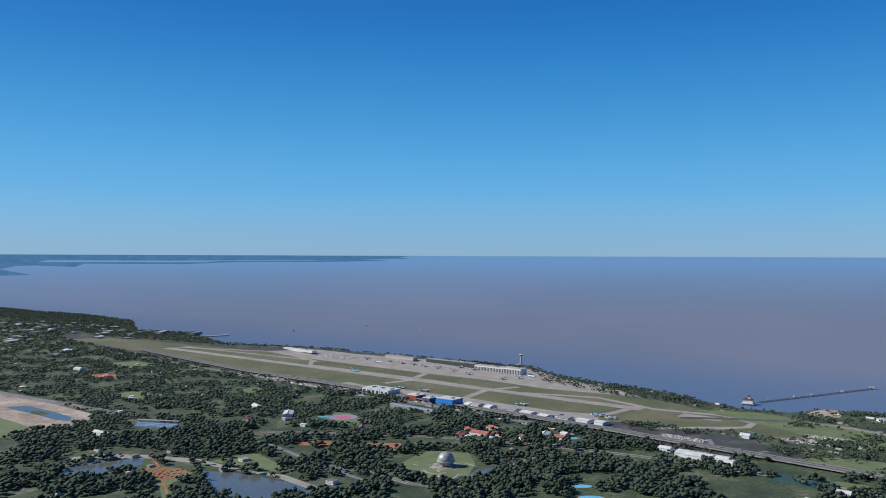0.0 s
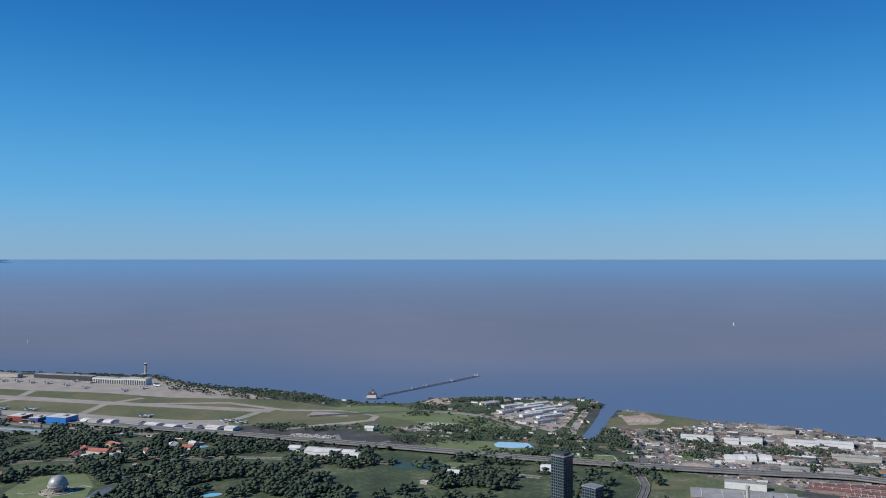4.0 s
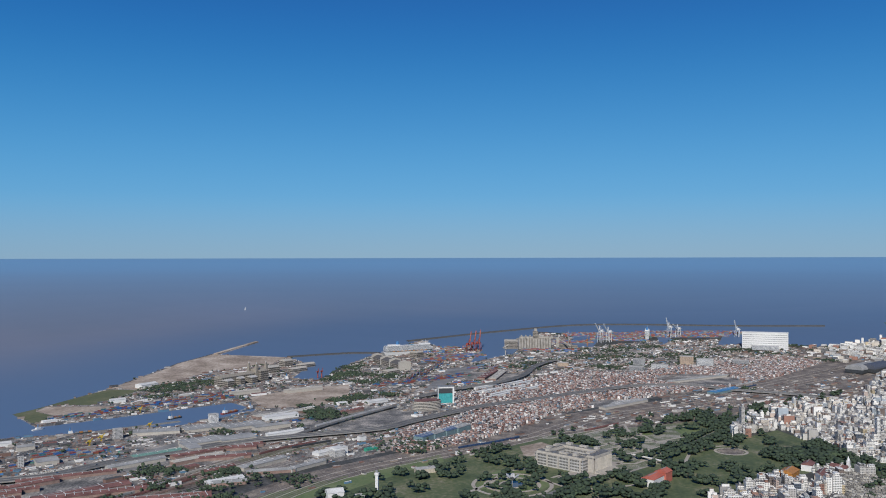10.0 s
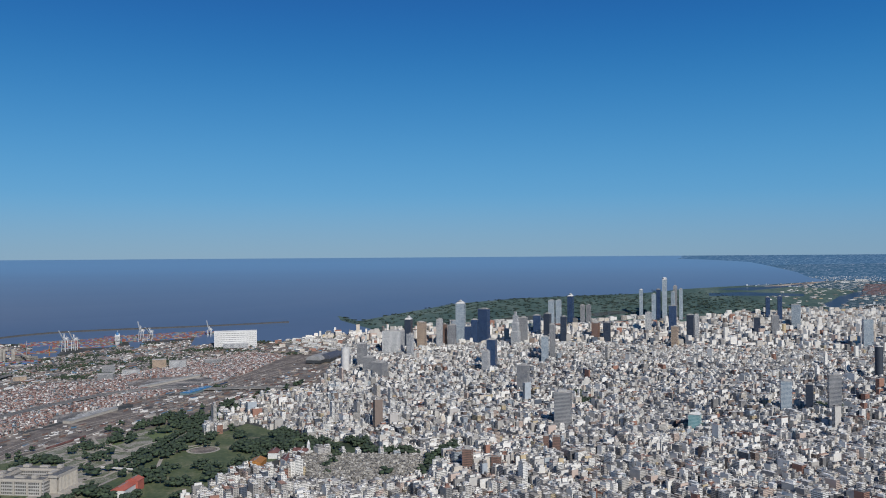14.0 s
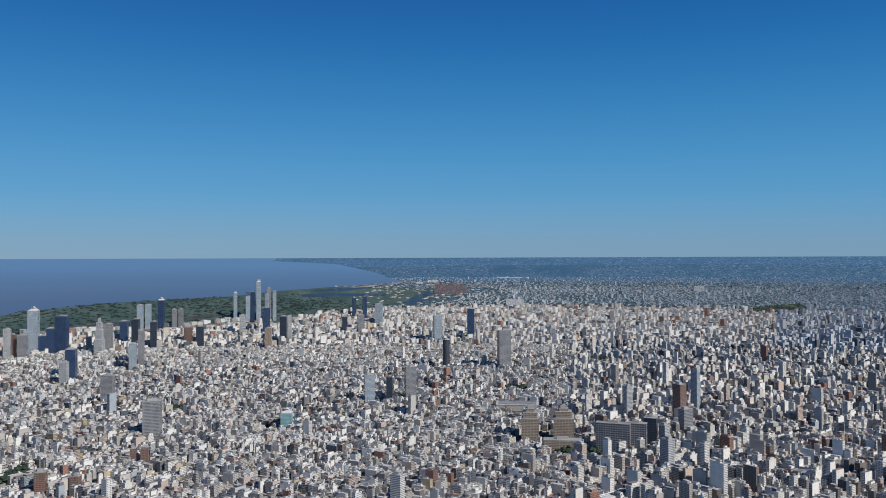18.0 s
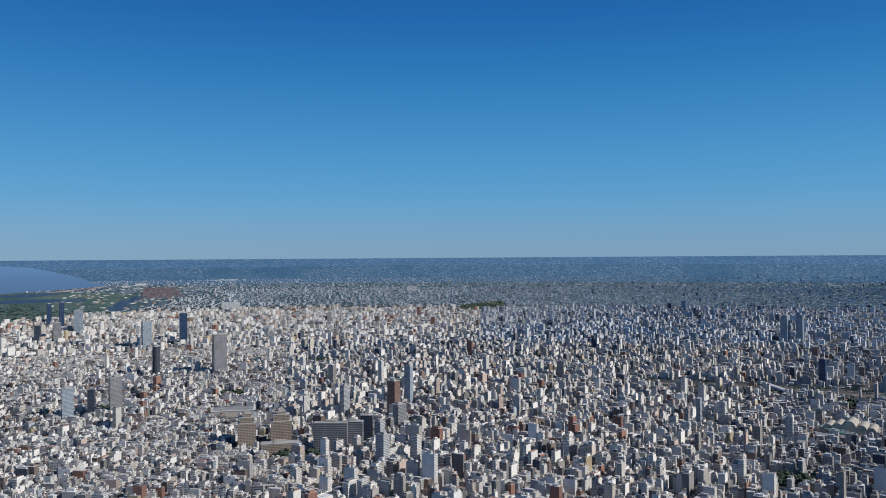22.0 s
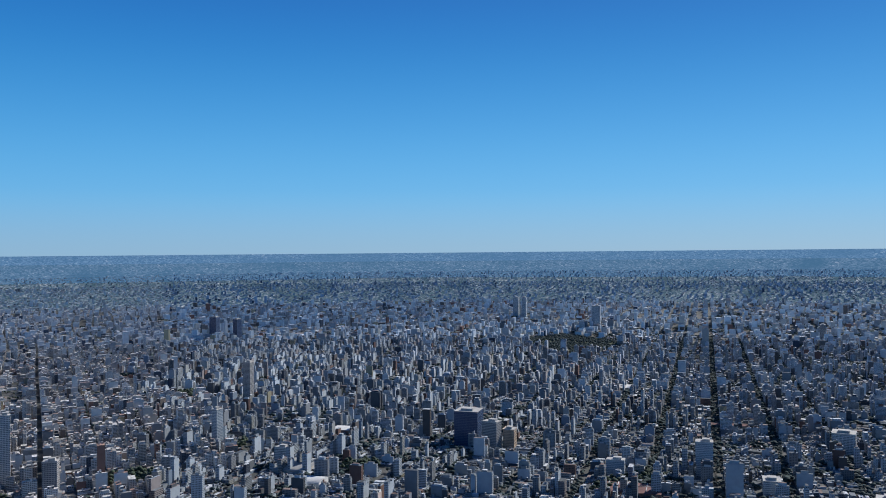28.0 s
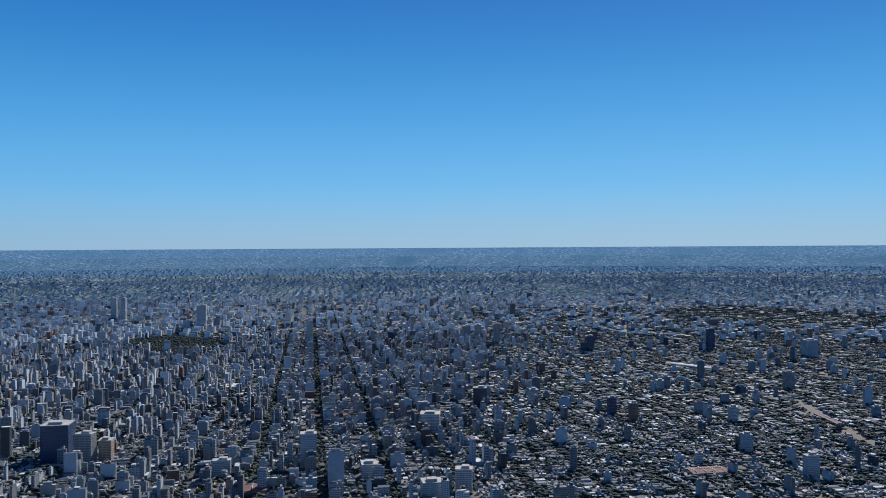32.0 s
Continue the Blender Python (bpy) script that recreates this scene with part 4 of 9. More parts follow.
def district(seed, axis, h0, h1, d0, d1, keep, pitch, street, lots, heights, tower, cover=1.0, near=0.0, bend=0.0, plain=False, shift=0.0):
    """House lots of a street grid whose streets run along the heading axis, between the headings h0 and h1 and the distances d0 and d1.
    heights(rng, n, x, y): roof heights; tower: share of slim towers; shift: metres by which the streets lie beside the eye."""
    rng = np.random.default_rng(seed)
    ca, sa = math.cos(radians(axis)), math.sin(radians(axis))
    m = int(d1 / pitch) + 2
    iu, iv = [a.ravel() for a in np.meshgrid(np.arange(-m, m), np.arange(-m, m))]
    bu, bv = (iu + 0.5) * pitch, (iv + 0.5) * pitch + shift
    bx, by = bu * sa + bv * ca, bu * ca - bv * sa
    d, hd = np.hypot(bx, by), np.degrees(np.arctan2(bx, by)) % 360
    ok = (d > d0 - pitch) & (d < d1 + pitch) & (hd > h0 - 4) & (hd < h1 + 4)
    bu, bv = bu[ok], bv[ok]
    nb, size = len(bu), pitch - street
    quarter = rng.random(nb) < 0.5
    X, Y, W, D, side, face = [], [], [], [], [], []
    for row in (-1, 1):
        cuts = np.sort(rng.random((nb, lots - 1)) * 0.8 + np.arange(1, lots)[None] - 0.4, 1) / lots
        cuts = np.concatenate([np.zeros((nb, 1)), cuts, np.ones((nb, 1))], 1)
        w = np.diff(cuts, axis=1) * size
        u = (cuts[:, :-1] + cuts[:, 1:]) / 2 * size - size / 2
        dep = size * (rng.uniform(0.15, 0.34, w.shape) if plain else rng.uniform(0.13, 0.27, w.shape))
        vv = row * (size / 2 - dep / 2)
        flip = np.repeat(quarter[:, None], lots, 1)
        X.append((bu[:, None] + np.where(flip, vv, u)).ravel())
        Y.append((bv[:, None] + np.where(flip, u, vv)).ravel())
        face.append(flip.ravel())
        W.append(w.ravel() * rng.uniform(0.93, 0.995, w.size))
        D.append(dep.ravel())
        side.append(np.zeros(w.size))
        back = size * 0.5 - dep - 1.0
        if not plain:
            for at, share in ((0.28, 0.6), (0.74, 0.85)):
                few = (back > 9) & (rng.random(back.shape) < share)
                rb = row * back * at
                X.append((bu[:, None] + np.where(flip, rb, u))[few])
                Y.append((bv[:, None] + np.where(flip, u, rb))[few])
                face.append(flip[few])
                W.append(w[few] * rng.uniform(0.6, 0.97, few.sum()))
                D.append(back[few] * rng.uniform(0.3, 0.48, few.sum()))
                side.append(np.ones(few.sum()))
    rear, face = np.concatenate(side), np.concatenate(face)
    u, v, w, dp = [np.concatenate(a) for a in (X, Y, W, D)]
    if bend:
        u, v = u + bend * np.sin(v / 900 + seed) + 0.3 * bend * np.sin(v / 310 + u / 1500), v + bend * np.sin(u / 800 + 2 * seed) + 0.3 * bend * np.sin(u / 290)
    x, y = u * sa + v * ca, u * ca - v * sa
    pts = np.column_stack([x, y])
    dist, hd = np.hypot(x, y), heading(pts)
    ok = (dist > d0) & (dist < d1) & (hd > h0) & (hd < h1) & (rng.random(len(x)) < cover)
    ok &= keep(pts) & ((rear < 1) | (dist < 2500) | (rng.random(len(x)) < 0.5))
    x, y, w, dp, dist, rear = x[ok], y[ok], w[ok], dp[ok], dist[ok], rear[ok] > 0
    face = face[ok]
    n = len(x)
    h = heights(rng, n, x, y)
    tall = (rng.random(n) < tower) & ~rear
    if seed == 11:
        # low houses on the near side of the cemetery
        edge = (hd[ok] > 105) & (hd[ok] < 115) & (dist < 1560)
        h, tall = np.where(edge, np.minimum(h, np.clip((1560 - dist) * 0.16, 5, 30)), h), tall & ~edge
    h = np.where(rear, np.where(rng.random(n) < 0.45, h * rng.uniform(0.4, 1.0, n), rng.uniform(3, 9, n)), h)
    h = np.where(tall, h * 1.15 + rng.gamma(3.0, 6.0, n), h)
    # boxes front onto the streets: their widths run along the street axis
    turn = axis - 90.0 + 90.0 * face
    blank = rng.random(n) < 0.6
    order = np.argsort(dist + 1e6 * rear)
    mine = np.zeros(n, bool)
    if near:
        mine[order[:int(near)]] = True
        for i in order[:int(near)]:
            NEAR.append((x[i], y[i], w[i], dp[i], h[i], float(turn[i]), blank[i], rng.random()))
    rest = ~mine
    slim = 0.6 if d0 > 6000 else 1.0
    sets = [boxes(x[rest], y[rest], w[rest] * slim, dp[rest] * slim, h[rest], turn[rest], blank=blank[rest])]
    if plain:
        return [(a, b, c * 0) for a, b, c in sets]
    # set-back penthouses, stair heads and tanks
    top = rest & (h > 11) & (rng.random(n) < 0.75)
    k = top.sum()
    sets.append(boxes(x[top] + rng.uniform(-1, 1, k), y[top] + rng.uniform(-1, 1, k), w[top] * rng.uniform(0.45, 0.85, k), dp[top] * rng.uniform(0.3, 0.7, k),
                      rng.uniform(2.5, 5.0, k), turn[top], h[top], blank=np.ones(k, bool)))
    for _ in range(2):
        t = rest & (rng.random(n) < 0.4) & (dist[:n] < 2000)
        m = t.sum()
        sets.append(boxes(x[t] + rng.uniform(-0.35, 0.35, m) * w[t], y[t] + rng.uniform(-0.3, 0.3, m) * dp[t], rng.uniform(1.5, 4.5, m), rng.uniform(1.5, 4.0, m), rng.uniform(1.6, 5.2, m), turn[t], h[t], blank=np.ones(m, bool)))
    return sets


AVOID = [CEM, PARK_CEM, BELT_CEM, PARK_REC, CHACA, PARK_W, PARK_S, RETIRO, RAILBAND, NPARK, PORT, PARK_FIG, GREEN_BELT, strip(RAIL_W, 36), strip(RAIL_W2, 34), strip(RAIL_S, 190), LAGOON1, LAGOON2, RIACH, RESERVE, SOUTHBAY]
CLEARINGS = []


def free(pts):
    ok = inside(pts, COAST)
    for poly in AVOID:
        ok &= ~inside(pts, poly)
    for cx, cy, rad in CLEARINGS:
        ok &= np.hypot(pts[:, 0] - cx, pts[:, 1] - cy) > rad
    return ok


AVOID += [[(5455, -222), (5174, -1239), (3919, -938), (3721, -151)], [(5584, -1702), (5446, -2194), (4217, -1699), (4194, -1278)], NORTH_DOCKLAND, SHANTY_EAST, RAIL_FAN, SOUTH_DOCK_LAND, SOUTH_INLET, RESERVE_WEST, SPIT, EAST_OF_TOWERS, SOUTH_QUAY]
DOWNTOWN = [
    (2817, -981, 29, 86, "white", "round"),
    (2860, -1060, 33, 92, "grey", "slab"),
    (2710, -1031, 37, 62, "grey", "slab"),
    (2604, -1028, 36, 56, "grey", "slab"),
    (3234, -1338, 81, 97, "white", "striped"),
    (3301, -1437, 33, 138, "dark", "slant"),
    (3069, -1343, 23, 97, "white", "slab"),
    (3369, -1530, 33, 118, "tan", "slab"),
    (3335, -1602, 26, 130, "white", "slab"),
    (3370, -1645, 18, 104, "brick", "slab"),
    (3311, -1651, 33, 104, "grey", "slab"),
    (3472, -1777, 37, 188, "pale", "slant"),
    (3465, -1897, 48, 159, "blue", "slab"),
    (3467, -1850, 37, 110, "blue", "slab"),
    (3456, -1807, 31, 81, "blue", "slab"),
]
CENTRE = [
    (3219, -1924, 19, 159, "white", "stepped"),
    (3330, -2030, 40, 122, "grey", "slab"),
    (3802, -2407, 46, 91, "blue", "slab"),
    (3437, -2235, 31, 126, "dark", "slab"),
    (4178, -2746, 33, 144, "pale", "slab"),
    (4155, -2781, 33, 145, "pale", "slab"),
    (4280, -2953, 37, 159, "blue", "slant"),
    (3311, -2244, 28, 119, "dark", "slab"),
    (4238, -3013, 26, 104, "grey", "slab"),
    (4217, -3042, 26, 105, "grey", "slab"),
    (2756, -1815, 24, 139, "grey", "slab"),
    (2688, -1736, 25, 99, "pale", "slab"),
    (3225, -2366, 30, 90, "brick", "slab"),
    (3194, -2408, 34, 92, "dark", "slab"),
    (2618, -1465, 38, 109, "blue", "slab"),
    (2541, -1398, 23, 78, "white", "slab"),
]
DOCKS = [
    (4412, -3609, 22, 178, "pale", "slant"),
    (4207, -3542, 27, 160, "pale", "slab"),
    (4188, -3565, 27, 190, "blue", "slab"),
    (4186, -3613, 30, 252, "pale", "slant"),
    (4158, -3676, 24, 210, "grey", "mast"),
    (4092, -3600, 24, 177, "pale", "slab"),
    (4098, -3669, 27, 193, "pale", "slab"),
    (3456, -3036, 40, 138, "blue", "slab"),
    (2952, -2699, 30, 132, "dark", "slab"),
    (2972, -2751, 26, 129, "white", "slab"),
    (3383, -2813, 38, 114, "white", "slab"),
    (2774, -2448, 26, 102, "tan", "slab"),
    (3307, -2424, 31, 87, "brick", "slab"),
    (3274, -2469, 31, 87, "dark", "slab"),
    (2399, -3448, 43, 148, "blue", "slab"),
    (2413, -3190, 38, 127, "pale", "slab"),
]
INNER = [
    (1649, -1114, 36, 86, "grey", "slab"),
    (2092, -1275, 32, 88, "grey", "slab"),
    (1539, -1354, 20, 17, "dark", "slab"),
    (1523, -1357, 18, 17, "brick", "slab"),
    (1471, -1355, 24, 41, "teal", "slant"),
    (1458, -968, 15, 32, "brick", "slab"),
    (1470, -950, 13, 33, "brick", "slab"),
    (1358, -768, 15, 34, "brick", "slab"),
    (1401, -730, 17, 43, "brick", "slab"),
    (1614, -2529, 43, 144, "grey", "slab"),
    (1785, -2411, 25, 111, "dark", "round"),
    (1447, -1788, 29, 105, "grey", "slab"),
    (1533, -1715, 25, 84, "pale", "slab"),
    (1504, -1766, 17, 75, "dark", "slab"),
]
SOUTH = [
    (3806, -4108, 30, 141, "blue", "slab"),
    (3754, -4155, 27, 148, "blue", "slab"),
    (3289, -3766, 43, 130, "pale", "slab"),
    (3096, -3266, 29, 90, "dark", "slab"),
    (3033, -3325, 41, 100, "grey", "slab"),
    (884, -1960, 19, 80, "white", "slab"),
    (768, -2008, 23, 90, "brick", "slab"),
    (783, -2163, 20, 107, "pale", "slab"),
    (684, -1826, 25, 64, "grey", "slab"),
    (592, -1487, 20, 68, "white", "slab"),
    (683, -1698, 16, 49, "white", "slab"),
    (-464, -1811, 16, 96, "white", "slab"),
    (-500, -1792, 21, 97, "pale", "slab"),
    (-308, -1529, 22, 79, "blue", "slab"),
    (-348, -4135, 29, 128, "pale", "slab"),
]
WEST = [
    (-409, -4130, 29, 128, "pale", "slab"), (-345, -2829, 23, 83, "blue", "slab"), (-477, -1454, 23, 65, "grey", "slab"), (-445, -1589, 16, 127, "white", "slab"),
    (-869, -1367, 26, 37, "white", "slab"), (-875, -1630, 19, 74, "pale", "slab"), (-1159, -1987, 22, 115, "grey", "mast"), (-1254, -1248, 48, 71, "blue", "slab"),
    (-1254, -1182, 34, 56, "grey", "slab"), (-1295, -1168, 28, 37, "tan", "slab"), (-1367, -765, 30, 62, "pale", "slab"), (-1706, -652, 40, 43, "white", "slab"),
    (-1265, -884, 32, 27, "pale", "slab"), (-1338, -628, 34, 26, "pale", "slab"), (-1309, -441, 28, 39, "white", "slab"), (-1257, -479, 31, 29, "pale", "slab"),
]
FARWEST = [
    (-1803, -943, 15, 51, "white", "slab"), (-1822, -887, 17, 48, "grey", "slab"), (-1968, -247, 18, 42, "brick", "slab"), (-2022, -29, 17, 36, "white", "slab"),
    (-2019, -636, 34, 49, "dark", "slab"), (-2121, -523, 26, 35, "white", "slab"), (-2018, -304, 18, 43, "blue", "slab"), (-2408, -229, 20, 29, "white", "slab"),
    (-1585, 106, 23, 39, "pale", "slab"), (-1738, 0, 20, 36, "pale", "slab"), (-1607, -83, 13, 23, "white", "slab"), (-3325, 218, 42, 60, "pale", "slab"),
    (-3466, -133, 27, 78, "blue", "slab"), (-3509, -1113, 34, 65, "grey", "slab"), (-3494, -1161, 26, 60, "grey", "slab"), (-2441, -217, 20, 35, "grey", "slab"),
]
HORIZON_TOWERS = [
    (-3929, -3480, 34, 118, "pale", "slab"), (-3943, -3425, 34, 122, "pale", "slab"), (-3656, -2670, 44, 112, "pale", "slab"), (-1872, -1594, 17, 24, "white", "slab"),
    (-3253, -575, 32, 57, "blue", "slab"), (-2549, 113, 26, 48, "grey", "slab"), (-3367, -986, 27, 83, "grey", "slab"), (-3831, -1553, 22, 64, "grey", "slab"),
    (-2031, -1933, 25, 57, "white", "slab"), (-2033, -3585, 32, 95, "blue", "slab"), (-1959, -3669, 36, 105, "blue", "slab"),
]
TOWERS = DOWNTOWN + CENTRE + DOCKS + INNER + SOUTH + WEST + FARWEST + HORIZON_TOWERS
CLEARINGS += [(a[0], a[1], a[2] * 0.75 + 3) for a in TOWERS]
CLEARINGS += [(954, -1601, 45), (894, -1644, 45), (841, -1542, 60), (755, -1603, 50), (717, -1630, 45), (1173, -1903, 75), (-313, -2086, 75), (-411, -1967, 45), (-273, -1999, 50), (1617, -398, 40), (1618, -451, 40)]



# leafy squares between the blocks
CITY_SQUARES = [(799, -1536, 55), (755, -1532, 40), (1895, -1362, 50), (1516, -1851, 50), (1349, -2188, 45), (2006, -1420, 40), (1464, -2979, 60), (-141, -1603, 50), (-383, -2448, 60), (-381, -1471, 50), (-630, -1478, 55), (-1117, -2264, 60), (-965, -1246, 45), (-903, -1574, 40)]
CLEARINGS += CITY_SQUARES


def patches(x, y, size, seed):
    """A smooth field between 0 and 1 that sets tall blocks apart from low ones."""
    a = np.sin(x / size + 1.7 * np.sin(y / (size * 1.31) + seed) + seed) * np.cos(y / (size * 0.83) + 1.3 * np.sin(x / (size * 1.17) + 2 * seed))
    b = np.sin(x / (size * 0.37) + seed * 3 + y / (size * 0.9)) * np.sin(y / (size * 0.41) - x / (size * 1.3))
    return np.clip(0.5 + 0.38 * a + 0.3 * b, 0, 1)


def ramped(v, a, b):
    return np.clip((v - a) / (b - a), 0, 1)


def mid_heights(mean, low, vary):
    """Closed rows of apartment houses with some low ones between them."""
    def f(rng, n, x, y):
        p = patches(x, y, 210, 1.0)
        q = rng.random(n)
        h = np.clip(rng.normal(mean, mean * vary, n) * (0.8 + 0.35 * p), 9, 60)
        return np.where(q < low * (1.5 - p), rng.uniform(4.5, 11, n), h)
    return f


def west_of(pts):
    """The uneven border between the close-built centre and the western quarters."""
    return 0.6 * (patches(pts[:, 0], pts[:, 1], 150, 5.0) - 0.5) + (heading(pts) - 205) / 16 > 0


def west_heights(rng, n, x, y):
    d, hd = np.hypot(x, y), np.degrees(np.arctan2(x, y)) % 360
    near = 0.25 - 0.19 * ramped(hd, 246, 258)
    far = 0.5 - 0.42 * ramped(hd, 247, 257)
    share = near + (far - near) * ramped(d, 1750, 2500)
    share = share * (0.6 + 0.8 * patches(x, y, 190, 2.0)) * (1 - 0.55 * ramped(hd, 252, 262))
    return np.where(rng.random(n) < share, rng.normal(26, 9, n).clip(9, 62), rng.uniform(3.5, 9, n))


def far_heights(rng, n, x, y):
    """Apartment quarters thinning out into low suburbs with a few belts of towers."""
    d, hd = np.hypot(x, y), np.degrees(np.arctan2(x, y)) % 360
    share = (0.58 - 0.46 * ramped(d, 4300, 7600)) * (1 - 0.75 * ramped(hd, 247, 257)) * (0.35 + 1.3 * patches(x, y, 520, 3.0) ** 2)
    return np.where(rng.random(n) < share, rng.normal(21, 9, n).clip(8, 60), rng.uniform(3.5, 8, n))


sets = district(11, 85, 96, 152, 1260, 3800, free, 100, 6, 10, mid_heights(18.5, 0.24, 0.24), 0.012, near=108, bend=14)
joined("city_blocks", sets, [M_CITY], "dense pale apartment blocks with flat roofs", "buildings")
sets = district(12, 197.5, 152, 184, 1260, 3800, free, 108, 10, 10, mid_heights(23, 0.3, 0.36), 0.035, near=75, bend=4)
joined("city_blocks", sets, [M_SOUTH], "dense grey and white apartment blocks with flat roofs", "buildings")
sets = district(19, 197.5, 184, 211, 1260, 3800, lambda p: free(p) & ~west_of(p), 108, 10, 10, mid_heights(23, 0.32, 0.36), 0.03, near=25, bend=4)
joined("city_blocks", sets, [M_MIDTOWN], "dense grey apartment blocks between narrow streets", "buildings")
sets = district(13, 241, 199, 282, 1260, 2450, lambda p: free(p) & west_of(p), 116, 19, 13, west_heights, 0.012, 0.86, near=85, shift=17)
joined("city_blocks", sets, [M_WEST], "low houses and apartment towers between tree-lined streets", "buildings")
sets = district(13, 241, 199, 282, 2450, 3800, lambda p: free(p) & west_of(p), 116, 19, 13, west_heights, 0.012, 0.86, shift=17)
joined("city_blocks", sets, [M_MIDWEST], "apartment towers and low houses, shade and haze in their colour", "buildings")
sets = district(14, 106, 96, 165, 3800, 6800, free, 110, 12, 9, far_heights, 0.02, 0.85, bend=60, plain=True)
joined("far_city_blocks", sets, [M_SOUTH], "distant pale city blocks towards the horizon", "buildings")
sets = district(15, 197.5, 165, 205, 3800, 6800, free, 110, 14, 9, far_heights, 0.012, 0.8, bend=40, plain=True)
joined("far_city_blocks", sets, [M_HAZED], "distant grey city blocks between trees", "buildings")
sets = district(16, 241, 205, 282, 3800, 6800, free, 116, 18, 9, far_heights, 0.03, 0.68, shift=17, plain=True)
joined("far_city_blocks", sets, [M_HAZED_FARWEST], "distant city blocks and towers between trees, haze in their colour", "buildings")
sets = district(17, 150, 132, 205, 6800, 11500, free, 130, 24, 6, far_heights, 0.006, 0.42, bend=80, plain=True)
joined("far_city_blocks", sets, [M_HAZED], "distant pale blocks scattered among far trees", "buildings")
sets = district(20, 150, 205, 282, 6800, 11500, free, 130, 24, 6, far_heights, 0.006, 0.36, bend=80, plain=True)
joined("far_city_blocks", sets, [M_HAZED_OUTERWEST], "distant blocks among far trees, haze-blue in colour", "buildings")
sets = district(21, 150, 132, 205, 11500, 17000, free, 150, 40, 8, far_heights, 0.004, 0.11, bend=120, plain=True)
joined("far_suburb_blocks", sets, [M_HAZED], "pale far suburbs near the horizon", "buildings")
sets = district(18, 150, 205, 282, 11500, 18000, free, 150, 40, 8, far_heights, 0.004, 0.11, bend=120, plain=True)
joined("far_suburb_blocks", sets, [M_HAZED_OUTERWEST], "far suburbs near the horizon, haze-blue in colour", "buildings")

# ---- kit: things and parts ----
def thing(name, x, y, label, category, group="", turn=0.0, z=0.0):
    ob = new(name)
    ob.empty_display_size = 1
    ob.matrix_basis = spot(x, y, z, turn)
    return tagged(ob, label, category, group)


def attach(name, me, parent, label=""):
    ob = new(name, me)
    ob.parent = parent
    return tagged(ob, label) if label else ob


def part(name, bm, mat, parent, label=""):
    """Links a bmesh as one mesh object under a thing or a part."""
    me = bpy.data.meshes.new(name)
    bm.to_mesh(me)
    bm.free()
    me.materials.append(mat)
    return attach(name, me, parent, label)


def block(name, parent, mat, w, d, h, x=0.0, y=0.0, z=0.0, turn=0.0, blank=False, label=""):
    """An upright box part with a UV map in metres."""
    v, f, uv = boxes(*[np.array([float(a)]) for a in (x, y, w, d, h, turn)], z0=np.array([float(z)]), blank=np.array([blank]))
    return attach(name, mesh_from(name, v, f, [mat], uv), parent, label)


def gable(name, parent, mat, w, d, rise, x=0.0, y=0.0, z=0.0, over=0.6, hip=0.0, label=""):
    """A pitched roof with its ridge along x."""
    a, b = w / 2 + over, d / 2 + over
    v = [(-a, -b, 0), (a, -b, 0), (a, b, 0), (-a, b, 0), (-a + hip, 0, rise), (a - hip, 0, rise)]
    v += [(px, py, -0.5) for px, py, _ in v[:4]]
    bm = bmesh.new()
    vs = [bm.verts.new((p + x, q + y, r + z)) for p, q, r in v]
    for f in ((0, 1, 5, 4), (2, 3, 4, 5), (1, 2, 5), (3, 0, 4), (6, 7, 1, 0), (7, 8, 2, 1), (8, 9, 3, 2), (9, 6, 0, 3), (9, 8, 7, 6)):
        bm.faces.new([vs[i] for i in f])
    return part(name, bm, mat, parent, label)


def vault(name, parent, mat, w, d, rise, x=0.0, y=0.0, z=0.0, n=10, label=""):
    """A barrel roof with closed ends, its axis along x."""
    bm = bmesh.new()
    rings = []
    for s in (-w / 2, w / 2):
        rings.append([bm.verts.new((x + s, y - d / 2 * math.cos(math.pi * i / n), z + rise * math.sin(math.pi * i / n))) for i in range(n + 1)])
    for i in range(n):
        bm.faces.new((rings[0][i], rings[1][i], rings[1][i + 1], rings[0][i + 1]))
    bm.faces.new(rings[0][::-1])
    bm.faces.new(rings[1])
    bmesh.ops.recalc_face_normals(bm, faces=bm.faces[:])
    return part(name, bm, mat, parent, label)


def pole(name, parent, mat, r0, r1, h, x=0.0, y=0.0, z=0.0, n=12, label=""):
    bm = bmesh.new()
    bmesh.ops.create_cone(bm, cap_ends=True, segments=n, radius1=r0, radius2=r1, depth=h, matrix=Matrix.Translation((x, y, z + h / 2)))
    return part(name, bm, mat, parent, label)


def beam(name, parent, mat, a, b, t, t2=None, label=""):
    """A straight square member from a to b."""
    a, b = Vector(a), Vector(b)
    bm = bmesh.new()
    m = Matrix.Translation((a + b) / 2) @ (b - a).to_track_quat("Z", "Y").to_matrix().to_4x4() @ Matrix.Diagonal((t, t2 or t, (b - a).length, 1))
    bmesh.ops.create_cube(bm, size=1, matrix=m)
    return part(name, bm, mat, parent, label)


def ball(name, parent, mat, r, x=0.0, y=0.0, z=0.0, flat=1.0, half=False, seg=20, label=""):
    bm = bmesh.new()
    bmesh.ops.create_uvsphere(bm, u_segments=seg, v_segments=seg // 2, radius=r, matrix=Matrix.Translation((x, y, z)) @ Matrix.Diagonal((1, 1, flat, 1)))
    if half:
        bmesh.ops.delete(bm, geom=[v for v in bm.verts if v.co.z < z - 0.01], context="VERTS")
    for f in bm.faces:
        f.smooth = True
    return part(name, bm, mat, parent, label)


